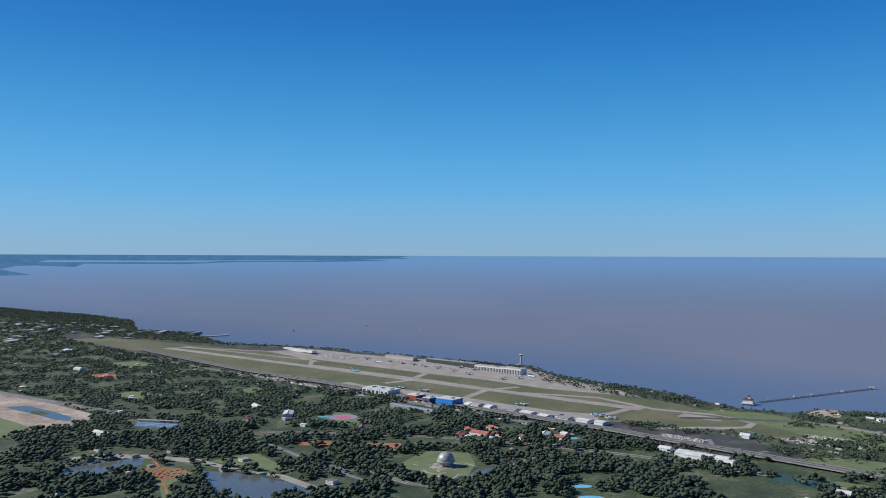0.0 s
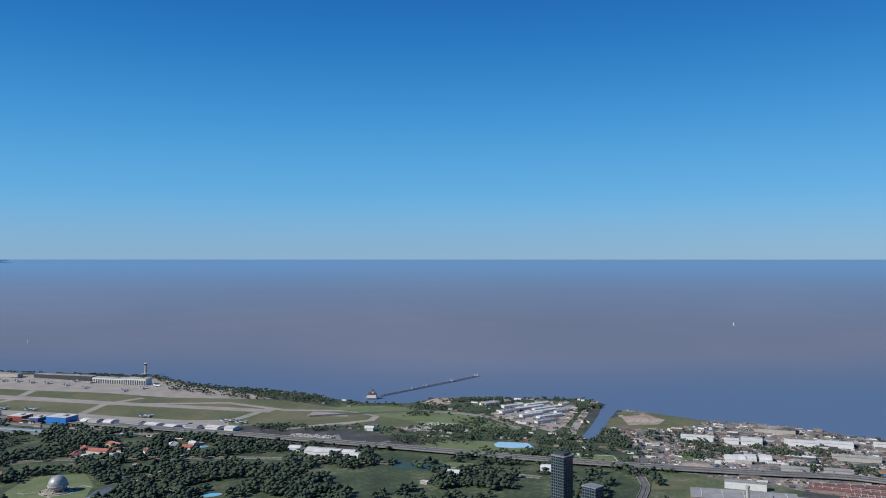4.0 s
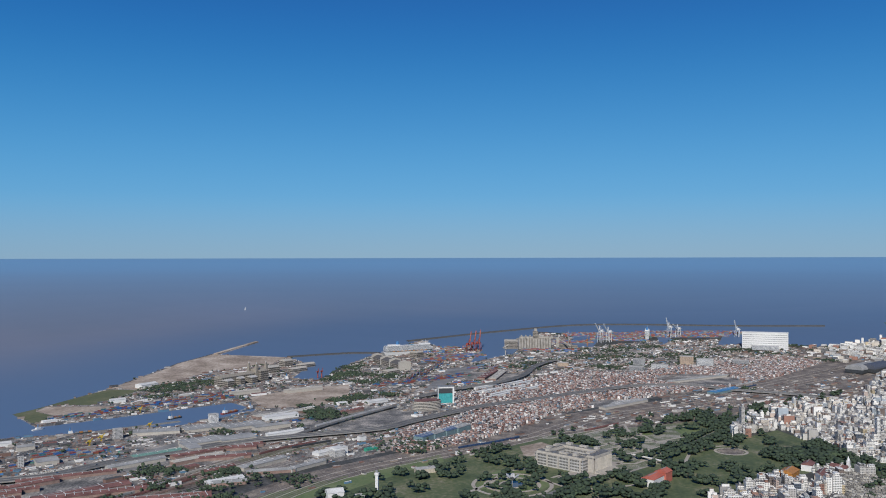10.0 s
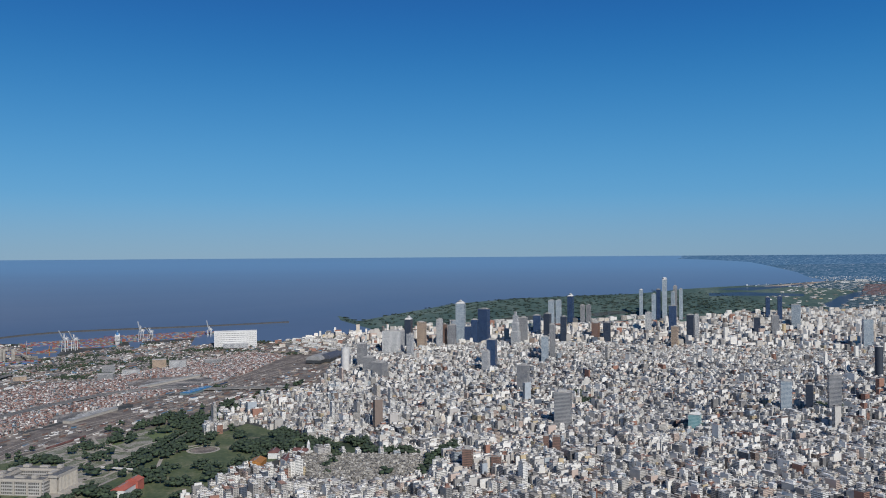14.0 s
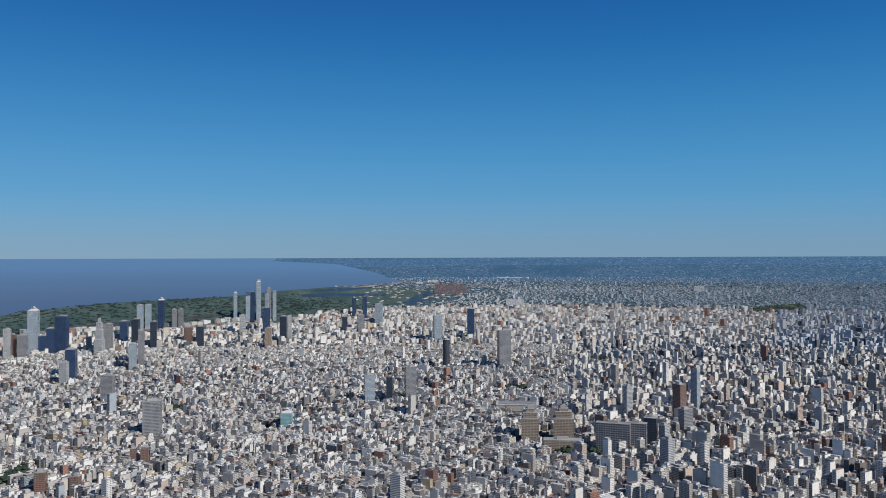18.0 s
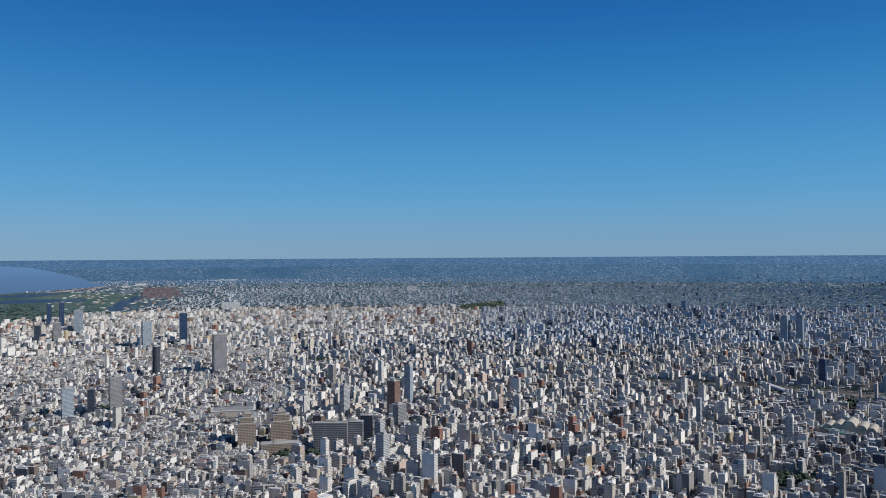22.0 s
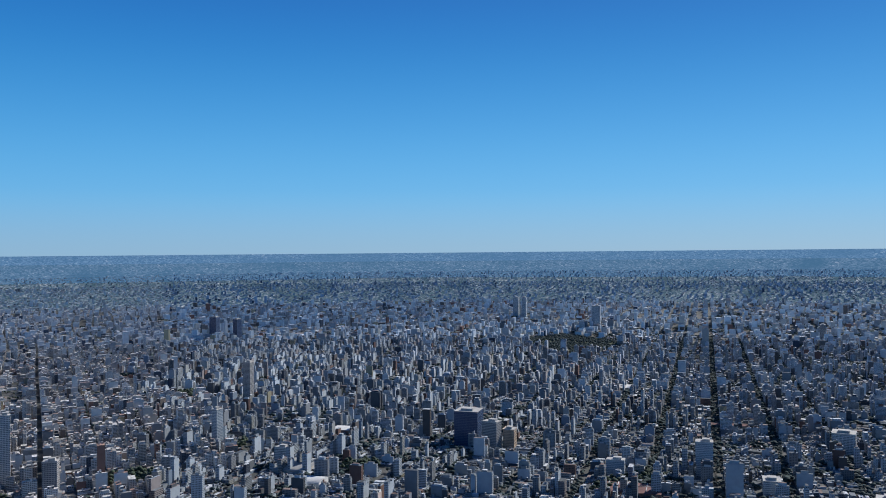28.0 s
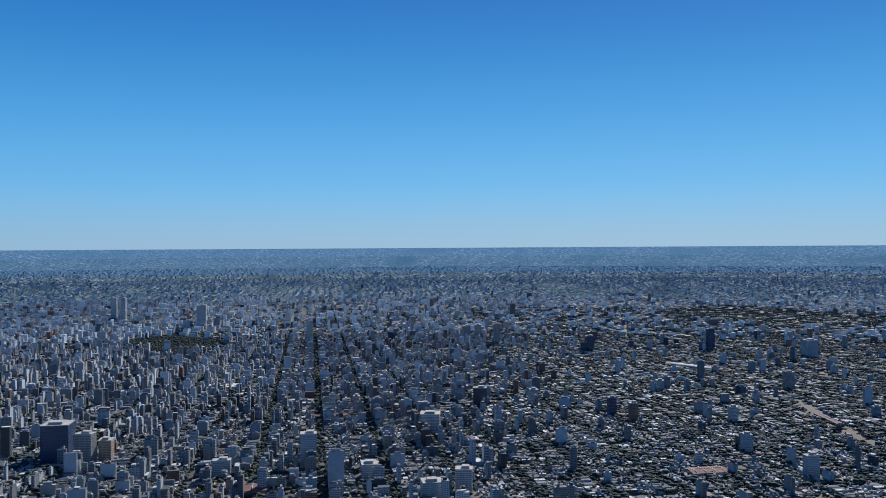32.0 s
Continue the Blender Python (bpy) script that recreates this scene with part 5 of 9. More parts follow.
def ribbon(name, parent, mat, line, width, z0, z1, shift=0.0, label=""):
    """A band of that width and thickness along a line of (x, y, z)."""
    bm = bmesh.new()
    rows = []
    for i, (x, y, z) in enumerate(line):
        a, b = line[max(i - 1, 0)], line[min(i + 1, len(line) - 1)]
        n = math.hypot(b[0] - a[0], b[1] - a[1])
        nx, ny = -(b[1] - a[1]) / n, (b[0] - a[0]) / n
        rows.append([bm.verts.new((x + nx * (s + shift), y + ny * (s + shift), z + q)) for s, q in ((width / 2, z0), (-width / 2, z0), (-width / 2, z1), (width / 2, z1))])
    for a, b in zip(rows, rows[1:]):
        for i in range(4):
            bm.faces.new((a[i], a[(i + 1) % 4], b[(i + 1) % 4], b[i]))
    bm.faces.new(rows[0])
    bm.faces.new(rows[-1][::-1])
    bmesh.ops.recalc_face_normals(bm, faces=bm.faces[:])
    return part(name, bm, mat, parent, label)


def smooth_line(pts, step=40.0):
    """A rounded line through points (Catmull-Rom), folded onto the ground."""
    p = np.array(pts, float)
    p = np.vstack([2 * p[0] - p[1], p, 2 * p[-1] - p[-2]])
    out = []
    for a, b, c, d in zip(p, p[1:], p[2:], p[3:]):
        n = max(2, int(np.hypot(*(c - b)) / step))
        for t in np.arange(n) / n:
            out.append(0.5 * (2 * b + (c - a) * t + (2 * a - 5 * b + 4 * c - d) * t * t + (3 * b - a - 3 * c + d) * t ** 3))
    out.append(p[-2])
    return np.array(out)


def paired(name, colours, rough=0.5, bay=2.4, storey=3.2, sill=0.35):
    """A tower's cladding: bands of glass between floors and mullions. colours: frame, glass."""
    m, n, l, p = material(name)
    sep = n.new("ShaderNodeSeparateXYZ")
    l.new(n.new("ShaderNodeUVMap").outputs["UV"], sep.inputs[0])
    fy = math_node(n, l, "FRACT", math_node(n, l, "DIVIDE", sep.outputs["Y"], storey))
    fx = math_node(n, l, "FRACT", math_node(n, l, "DIVIDE", sep.outputs["X"], bay))
    win = math_node(n, l, "MULTIPLY", math_node(n, l, "GREATER_THAN", fy, sill), math_node(n, l, "GREATER_THAN", fx, 0.22))
    grime = noise_at(n, l, 0.05, 4.0)
    soft = ramp(n, [(0.3, (0.75, 0.75, 0.75)), (0.7, (1, 1, 1))])
    l.new(grime.outputs["Fac"], soft.inputs["Fac"])
    c = mixed(n, l, win, colours[0], colours[1])
    l.new(mixed(n, l, 1.0, c, soft.outputs["Color"], "MULTIPLY"), p.inputs["Base Color"])
    l.new(math_node(n, l, "SUBTRACT", rough + 0.2, math_node(n, l, "MULTIPLY", win, rough)), p.inputs["Roughness"])
    return m


T_STYLE = {
    "white": (paired("white_tower_cladding", ((0.64, 0.635, 0.62), (0.14, 0.165, 0.20))), "white tower block"),
    "grey": (paired("grey_tower_cladding", ((0.38, 0.375, 0.37), (0.10, 0.115, 0.14))), "grey concrete tower block"),
    "tan": (paired("tan_tower_cladding", ((0.55, 0.42, 0.31), (0.18, 0.15, 0.13))), "tan stone-clad tower block"),
    "brick": (paired("brick_tower_cladding", ((0.30, 0.17, 0.13), (0.12, 0.10, 0.09))), "red brick apartment tower"),
    "dark": (paired("dark_glass_cladding", ((0.05, 0.06, 0.08), (0.03, 0.045, 0.075)), 0.35, 1.8, 3.4, 0.2), "dark glass office tower"),
    "blue": (paired("blue_glass_cladding", ((0.06, 0.10, 0.18), (0.02, 0.045, 0.11)), 0.35, 1.6, 3.4, 0.2), "blue glass tower"),
    "pale": (paired("pale_glass_cladding", ((0.50, 0.55, 0.58), (0.16, 0.22, 0.28)), 0.4, 1.8, 3.2, 0.3), "pale blue-white glass residential tower"),
    "teal": (paired("teal_glass_cladding", ((0.40, 0.55, 0.56), (0.12, 0.30, 0.33)), 0.4, 2.0, 3.2, 0.25), "teal glass apartment tower"),
    "slate": (paired("slate_block_cladding", ((0.27, 0.275, 0.29), (0.07, 0.08, 0.10)), 0.5, 5.0, 4.6, 0.4), "slate grey slab block"),
    "sooty": (paired("sooty_stone_cladding", ((0.34, 0.305, 0.265), (0.06, 0.058, 0.055)), 0.6, 4.0, 6.5, 0.3), "sooty stone hall"),
    "beige": (paired("beige_block_cladding", ((0.40, 0.325, 0.26), (0.15, 0.125, 0.105)), 0.5, 3.2, 3.4, 0.4), "beige rendered hospital block"),
}
M_ROOFGREY = surface("flat_roof_felt", [(0.3, (0.30, 0.29, 0.28)), (0.7, (0.46, 0.45, 0.43))], 0.06, 0.5)
M_WHITE = paint("white_paint", (0.66, 0.66, 0.65), dirt=0.07)
M_CREAM = paint("cream_render", (0.50, 0.45, 0.37))
M_STONE = paint("pale_stone", (0.42, 0.39, 0.345), 0.8, dirt=0.1)
M_REDROOF = surface("rusty_red_roof", [(0.3, (0.10, 0.045, 0.042)), (0.7, (0.22, 0.105, 0.095))], 0.05, 0.5)
M_TILE = surface("terracotta_tiles", [(0.3, (0.33, 0.085, 0.06)), (0.7, (0.46, 0.14, 0.10))], 0.05, 0.6)
M_GREYROOF = surface("grey_sheet_roof", [(0.3, (0.20, 0.205, 0.21)), (0.7, (0.33, 0.33, 0.33))], 0.04, 0.4)
M_WHITEROOF = surface("white_sheet_roof", [(0.3, (0.46, 0.46, 0.455)), (0.7, (0.62, 0.62, 0.615))], 0.04, 0.4)
M_BLUEPAINT = paint("bright_blue_cladding", (0.03, 0.22, 0.62), 0.4)
M_DARK = paint("dark_cladding", (0.05, 0.055, 0.06), 0.5)
M_STEEL = paint("grey_steel", (0.32, 0.33, 0.34), 0.5, 0.3)
M_RED = paint("red_paint", (0.32, 0.065, 0.045), 0.5)
M_ORANGE = paint("orange_paint", (0.42, 0.19, 0.05), 0.5)
M_YELLOW = paint("yellow_paint", (0.62, 0.42, 0.06), 0.5)
M_GREEN = paint("green_paint", (0.05, 0.30, 0.20), 0.5)
M_TEALP = paint("teal_panel", (0.06, 0.36, 0.37), 0.4)
M_MARKET = paint("grey_green_market_wall", (0.17, 0.25, 0.27), 0.6)
M_BLUEBOX = paint("container_blue", (0.06, 0.20, 0.42), 0.5)
M_BRICK = surface("old_brick", [(0.3, (0.19, 0.125, 0.105)), (0.7, (0.29, 0.205, 0.175))], 0.1, 0.8)
M_ROAD = surface("road_asphalt", [(0.3, (0.085, 0.085, 0.088)), (0.7, (0.15, 0.148, 0.146))], 0.05, 0.5)
M_KERB = surface("road_concrete", [(0.3, (0.17, 0.165, 0.16)), (0.7, (0.28, 0.27, 0.26))], 0.1, 0.8)
M_ROCK = surface("dark_rock_fill", [(0.3, (0.05, 0.05, 0.05)), (0.7, (0.10, 0.095, 0.09))], 0.1, 0.8)
M_GLASS = paint("dark_window_glass", (0.03, 0.04, 0.05), 0.1, dirt=0.05)


def tower(x, y, w, h, style, turn, depth=0.8, crown="slab", group=""):
    """A tower on its plot: shaft, roof slab, plant room and mast or slanted crown."""
    mat, words = T_STYLE[style]
    ob = thing("tower_block", x, y, words + " with a flat roof and plant room", "tower", group, turn)
    d = w * depth
    if crown == "round":
        pole("shaft", ob, mat, w / 2, w / 2, h, n=24)
        pole("roof_slab", ob, M_WHITE, w / 2 + 0.8, w / 2 + 0.8, 1.4, z=h, n=24)
        pole("plant_room", ob, M_ROOFGREY, w / 4, w / 4, 4, z=h + 1.4, n=16)
        return ob
    if crown == "stepped":
        for i, (k, a, b) in enumerate(((1.7, 0.0, 0.45), (1.3, 0.45, 0.7), (1.0, 0.7, 0.9), (0.5, 0.9, 1.0))):
            block("shaft", ob, mat, w * k, d * k, h * (b - a), z=h * a)
        return ob
    block("shaft", ob, mat, w, d, h)
    block("roof_slab", ob, M_ROOFGREY, w + 0.8, d + 0.8, 1.0, z=h, blank=True)
    if crown == "slant":
        gable("crown", ob, M_WHITE, w * 0.98, d * 0.98, w * 0.45, z=h + 1.0, over=0.0, hip=w * 0.9, label="white slanted crown")
    else:
        block("plant_room", ob, M_ROOFGREY, w * 0.45, d * 0.5, 4.5, x=w * 0.1, z=h + 1.0, blank=True)
        block("parapet", ob, mat, w + 0.8, 0.5, 1.2, y=-d / 2 - 0.15, z=h + 1.0, blank=True)
    if crown == "mast":
        pole("mast", ob, M_STEEL, 0.8, 0.3, h * 0.16, z=h + 5)
    if crown == "striped":
        for i in range(int(w / 5)):
            block("fin", ob, M_WHITE, 1.6, 0.8, h, x=-w / 2 + 2.5 + i * 5, y=-d / 2 - 0.4, blank=True)
    return ob

# ---- towers of the city ----
for i, (x, y, w, h, style, crown) in enumerate(TOWERS):
    hd = math.degrees(math.atan2(x, y)) % 360
    axis = 131 if hd < 152 else 197.5 if hd < 206 else 241
    tower(x, y, w, h, style, axis + 90 * (i % 2) + (12 if i % 3 == 0 else 0), 0.7 + 0.12 * (i % 4), crown, "city towers")


# ---- nearest apartment buildings, one by one ----
def apartment(x, y, w, d, h, turn, blank, r):
    ob = thing("apartment_building", x, y, ("tall " if h > 30 else "low " if h < 11 else "") + "rendered apartment building with a flat roof", "building", "near apartment buildings", turn)
    block("body", ob, M_HOUSE, w, d, h, blank=bool(blank))
    block("roof_edge", ob, M_ROOFGREY, w + 0.3, 0.4, 1.0, y=-d / 2, z=h, blank=True)
    block("roof_edge", ob, M_ROOFGREY, w + 0.3, 0.4, 1.0, y=d / 2, z=h, blank=True)
    if h > 9:
        block("stair_head", ob, M_WHITE if r < 0.5 else M_ROOFGREY, w * 0.45, d * 0.3, 3.2, x=(r - 0.5) * w * 0.4, y=(r - 0.5) * d * 0.3, z=h, blank=True)
    if h > 16:
        block("water_tank", ob, M_STONE, 2.6, 2.6, 2.4, x=w * 0.2, y=-d * 0.25, z=h + 0.8, blank=True)
        block("penthouse", ob, M_HOUSE, w * 0.9, d * 0.4, 2.9, y=d * 0.22, z=h, blank=True)
        if r < 0.45:
            for k in range(int(h / 2.9) - 1):
                block("balcony", ob, M_WHITE, w * 0.7, 1.2, 1.0, y=-d / 2 - 0.6, z=2.9 * (k + 1), blank=True)


for a in NEAR:
    apartment(*a)


# ---- hospital and large blocks in the south ----
def stepped_block(x, y, w, d, h, style, label, turn, steps=((1.0, 1.0), (0.72, 1.22))):
    ob = thing("hospital_block", x, y, label, "building", turn=turn)
    z = 0.0
    for k, top in steps:
        block("wing", ob, T_STYLE[style][0], w * k, d * k, h * top - z, z=z)
        z = h * top
        block("roof_slab", ob, M_ROOFGREY, w * k + 1, d * k + 1, 1, z=z, blank=True)
        z += 1.0
    block("plant_room", ob, M_STONE, w * 0.3, d * 0.3, 5, z=z, blank=True)
    return ob


stepped_block(954, -1601, 38, 34, 62, "beige", "beige stepped hospital tower with dark shaded side", 150, ((1.0, 0.8), (0.8, 1.0), (0.5, 1.12)))
stepped_block(894, -1644, 44, 34, 64, "beige", "beige stepped hospital tower with dark shaded side", 150, ((1.0, 0.78), (0.8, 1.0), (0.45, 1.1)))
stepped_block(841, -1542, 78, 26, 26, "beige", "long beige hospital wing", 150, ((1.0, 1.0),))
stepped_block(755, -1603, 70, 18, 60, "slate", "long grey slab block with rows of dark windows beside the hospital", 165, ((1.0, 1.0),))
stepped_block(717, -1630, 44, 18, 60, "slate", "long grey slab block with rows of dark windows beside the hospital", 165, ((1.0, 1.0),))
stepped_block(712, -1697, 26, 24, 62, "dark", "dark square tower of the hospital", 165, ((1.0, 1.0),))
ob = thing("market_hall", 1173, -1903, "wide low hall with a pale flat roof", "building", turn=150)
block("hall_body", ob, M_STONE, 110, 60, 16)
block("roof", ob, M_WHITEROOF, 112, 62, 1.2, z=16, blank=True)
for i in range(5):
    block("roof_light", ob, M_GREYROOF, 100, 3, 1.5, y=-22 + i * 11, z=17.2, blank=True)
ob = thing("vaulted_shopping_hall", -313, -2086, "tan vaulted market hall with rounded roofs", "building", turn=196)
block("hall_body", ob, M_CREAM, 120, 62, 14)
for i, (w, r) in enumerate(((18, 8), (22, 12), (28, 19), (22, 12), (18, 8))):
    bm_x = (-44, -24, 0, 24, 44)[i]
    v = vault("vault", ob, M_CREAM, 62, w, r, z=14)
    v.matrix_local = pose(bm_x, 0, 0, 0, 0, 90)
ob = thing("shed", -411, -1967, "grey long shed with a flat roof", "building", turn=196)
block("hall_body", ob, M_GREYROOF, 70, 34, 12)
gable("roof", ob, M_GREYROOF, 70, 34, 3, z=12)
ob = thing("shed", -271, -1985, "green-grey long shed with a low roof", "building", turn=196)
block("hall_body", ob, M_GREYROOF, 86, 30, 13)
gable("roof", ob, M_GREYROOF, 86, 30, 3, z=13)


# ---- planetarium in the park ----
ob = thing("planetarium", 7, 1607, "grey domed planetarium on splayed legs over a round plinth", "planetarium")
pole("plinth", ob, M_CONCRETE, 24, 24, 1.2, n=36)
ball("dome", ob, paint("dome_panels", (0.36, 0.37, 0.38), 0.45, 0.2), 16, z=13, flat=0.95, seg=28, label="grey panelled dome")
bm = bmesh.new()
bmesh.ops.create_cone(bm, cap_ends=True, segments=36, radius1=17.5, radius2=17.5, depth=1.6, matrix=Matrix.Translation((0, 0, 11)))
part("ring_gallery", bm, M_STONE, ob)
for k in range(6):
    a = k * math.pi / 3
    beam("leg", ob, M_STONE, (19 * math.cos(a), 19 * math.sin(a), 1.2), (10 * math.cos(a), 10 * math.sin(a), 8), 1.6)
CLEAR_NORTH = [(7, 1607, 34)]


def paths(name, label, mat, lines, width):
    """Paved garden paths laid a hand's width over the lawn."""
    ob = new(name)
    ob.empty_display_size = 1
    tagged(ob, label, "paths", kind="structure")
    for line in lines:
        ribbon("path", ob, mat, [tuple(v) for v in folded(np.column_stack([np.array(line, float), np.full(len(line), 0.02)]))], width, 0, 0.22)


DOME = 7, 1607
M_PATH = surface("pale_gravel_path", [(0.3, (0.30, 0.27, 0.23)), (0.7, (0.42, 0.38, 0.33))], 0.08, 0.6)
paths("planetarium_paths", "pale paths winding round the planetarium lawn", M_PATH, [
    oval(*DOME, 29, 29, 0, 28) + [oval(*DOME, 29, 29, 0, 28)[0]], oval(3, 1476, 15, 15, 0, 20) + [oval(3, 1476, 15, 15, 0, 20)[0]],
    [(7, 1562), (-7, 1549), (-5, 1518), (-0, 1494)], [(-5, 1564), (-22, 1617), (-48, 1613), (-56, 1623)], [(-7, 1545), (-28, 1560), (-36, 1578)],
    [(31, 1599), (48, 1630), (63, 1610)], [(9, 1493), (30, 1546), (61, 1540)]], 4.0)
paths("lake_causeway", "straight pale path across the park lake", M_PATH, [[(14, 1442), (87, 1556), (160, 1655), (197, 1687)]], 5.0)
RG = -522, 1548
paths("rose_garden_paths", "brick-red paths of the formal rose garden", M_CLAY, [oval(*RG, r, r * 0.8, 20, 24) + [oval(*RG, r, r * 0.8, 20, 24)[0]] for r in (14, 26, 38, 50)]
      + [[(RG[0] - 50 * math.sin(k * math.pi / 4), RG[1] - 40 * math.cos(k * math.pi / 4)), (RG[0] + 50 * math.sin(k * math.pi / 4), RG[1] + 40 * math.cos(k * math.pi / 4))] for k in range(4)]
      + [[(-512, 1521), (-484, 1458), (-459, 1397)], [(-598, 1717), (-569, 1646), (-533, 1581)]], 4.5)
paths("park_road", "grey asphalt road through the park", M_ASPHALT, [[(-403, 1814), (-357, 1772), (-273, 1665), (-194, 1570), (-145, 1507)], [(-1272, 2396), (-1060, 2290), (-857, 2169), (-729, 2059)],
      [(-297, 1641), (-228, 1588), (-183, 1542)], [(593, 1854), (577, 1778), (600, 1712), (680, 1738)]], 11.0)


# ---- airport ----
def aircraft(x, y, turn, body, tail):
    ob = thing("airliner", x, y, "white jet airliner with a coloured tail parked on the apron", "airplane", "airliners", turn)
    bm = bmesh.new()
    bmesh.ops.create_cone(bm, cap_ends=True, segments=12, radius1=2, radius2=2, depth=26, matrix=pose(0, 0, 3.6, 90))
    bmesh.ops.create_cone(bm, cap_ends=True, segments=12, radius1=2, radius2=0.5, depth=4, matrix=pose(0, 15, 3.5, -90))
    bmesh.ops.create_cone(bm, cap_ends=True, segments=12, radius1=2, radius2=0.4, depth=9, matrix=pose(0, -17.5, 4.2, 90))
    part("fuselage", bm, body, ob)
    for s in (-1, 1):
        bm = bmesh.new()
        v = [bm.verts.new(p) for p in ((s * 1.5, 4, 3), (s * 17, -5, 4.2), (s * 17, -7, 4.2), (s * 1.5, -3, 3), (s * 1.5, 4, 3.5), (s * 17, -5, 4.5), (s * 17, -7, 4.5), (s * 1.5, -3, 3.5))]
        for f in ((0, 1, 2, 3), (4, 5, 6, 7), (0, 1, 5, 4), (1, 2, 6, 5), (2, 3, 7, 6)):
            bm.faces.new([v[i] for i in f])
        wing = part("wing", bm, body, ob)
        beam("tailplane", ob, body, (s * 0.5, -18, 5), (s * 6.5, -21, 5.4), 0.4, 2.4)
        bm = bmesh.new()
        bmesh.ops.create_cone(bm, cap_ends=True, segments=10, radius1=1.1, radius2=0.9, depth=4, matrix=pose(s * 5.5, 2.5, 2.2, -90))
        part("engine", bm, M_STEEL, wing)
    bm = bmesh.new()
    v = [bm.verts.new(p) for q in (-0.25, 0.25) for p in ((q, -15, 5.5), (q, -20.5, 5.5), (q, -22.5, 12), (q, -19.5, 12))]
    for f in ((0, 1, 2, 3), (4, 5, 6, 7), (0, 1, 5, 4), (1, 2, 6, 5), (2, 3, 7, 6), (3, 0, 4, 7)):
        bm.faces.new([v[i] for i in f])
    part("tail_fin", bm, tail, ob, "coloured tail fin")
    return ob


SKYBLUE = paint("light_blue_livery", (0.16, 0.50, 0.66), 0.3)
plane = aircraft(-303, 2916, 128, SKYBLUE, SKYBLUE)
tagged(plane, "light blue jet airliner rolling on the runway")
plane = aircraft(-123, 2547, 60, M_WHITE, SKYBLUE)
for k, (x, y, a) in enumerate(((-49, 2496, 75), (221, 2266, 80), (257, 2769, 40), (199, 2743, 35), (297, 2796, 150), (91, 2857, 30), (39, 2940, 30), (-15, 3012, 35), (-65, 3057, 25),
                               (-106, 3104, 30), (-151, 3135, 30), (-202, 3200, 20), (-237, 3149, 120), (-295, 3268, 30), (114, 2971, 40), (65, 3030, 35), (398, 2118, 70), (426, 2082, 60))):
    copy_thing(plane, spot(x, y, 0, a))


def hall(name, x, y, w, d, h, turn, wall, roof, label, kind="gable", rise=3.0, group="", stripes=0, category="building", doors=0):
    """A large hall or shed: walls, roof, roof lights and doors."""
    ob = thing(name, x, y, label, category, group, turn)
    walls = block("hall_body", ob, wall, w, d, h)
    if kind == "gable":
        top = gable("roof", ob, roof, w, d, rise, z=h)
        block("ridge_vent", top, M_GREYROOF, w * 0.8, 1.2, 0.8, z=h + rise - 0.3, blank=True)
    elif kind == "vault":
        top = vault("roof", ob, roof, w, d + 0.6, rise, z=h)
    else:
        top = block("roof", ob, roof, w + 0.8, d + 0.8, 0.8, z=h, blank=True)
        block("plant_room", top, M_GREYROOF, w * 0.12, d * 0.3, 2.5, x=w * 0.2, z=h + 0.8, blank=True)
    for i in range(stripes):
        block("roof_light", top, M_WHITEROOF, 1.2, d * 0.8, 0.5, x=-w / 2 + (i + 0.5) * w / stripes, z=h + (rise * 0.75 if kind == "gable" else 0.9), blank=True)
    for i in range(doors):
        block("door_panel", walls, M_DARK, w / doors * 0.6, 0.5, h * 0.75, x=-w / 2 + (i + 0.5) * w / doors, y=-d / 2 - 0.2, blank=True)
    return ob


HX, HY = -180, 2452
for i in range(3):
    u = (i - 1) * 36
    hall("hangar", HX + u * math.sin(radians(130)), HY + u * math.cos(radians(130)), 33, 52, 16, 40, M_WHITE, M_WHITEROOF, "white hangar with dark door openings", "flat", doors=2, group="hangars")
hall("hangar", 19, 2279, 58, 46, 17, 40, M_BLUEPAINT, M_WHITEROOF, "bright blue hangar with a pale roof", "flat", group="hangars")
hall("hangar", -33, 2313, 26, 40, 13, 40, paint("navy_cladding", (0.06, 0.09, 0.25)), M_WHITEROOF, "navy blue hangar beside the apron", "flat", group="hangars")
hall("hangar", -77, 2367, 42, 40, 12, 40, M_RED, M_WHITEROOF, "red-fronted hangar with a white roof", "flat", group="hangars")
for k, (x, y, w) in enumerate(((94, 2230, 26), (127, 2206, 24), (75, 2246, 20), (180, 2175, 40), (220, 2137, 36), (258, 2093, 30), (304, 2065, 32), (348, 2038, 34), (385, 2012, 26), (288, 2101, 24))):
    hall("airport_shed", x, y, w, 30, 7, 40 + 4 * (k % 3), M_WHITE, M_WHITEROOF if k % 3 else M_GREYROOF, "white airport shed with a rounded roof", "vault" if k < 3 else "gable", 5 if k < 3 else 2.5, "airport sheds")
hall("long_canopy", -79, 2191, 150, 14, 8, 40, M_STEEL, paint("blue_grey_sheet", (0.22, 0.28, 0.36), 0.4), "long blue-grey roof beside the motorway", "vault", 3)
ob = hall("terminal_building", 169, 2944, 120, 30, 17, 40, M_WHITE, M_ROOFGREY, "long white terminal building with a flat roof", "flat", category="terminal", doors=18)
ob = hall("terminal_building", 247, 2875, 80, 34, 20, 40, M_WHITE, M_ROOFGREY, "white end block of the terminal", "flat", category="terminal", doors=12)
hall("terminal_building", 35, 3108, 230, 30, 14, 40, M_DARK, M_GREYROOF, "dark long terminal hall with a grey roof", "flat", category="terminal")
hall("terminal_building", -163, 3272, 150, 26, 11, 40, M_STONE, M_GREYROOF, "low grey concourse building", "flat", category="terminal")
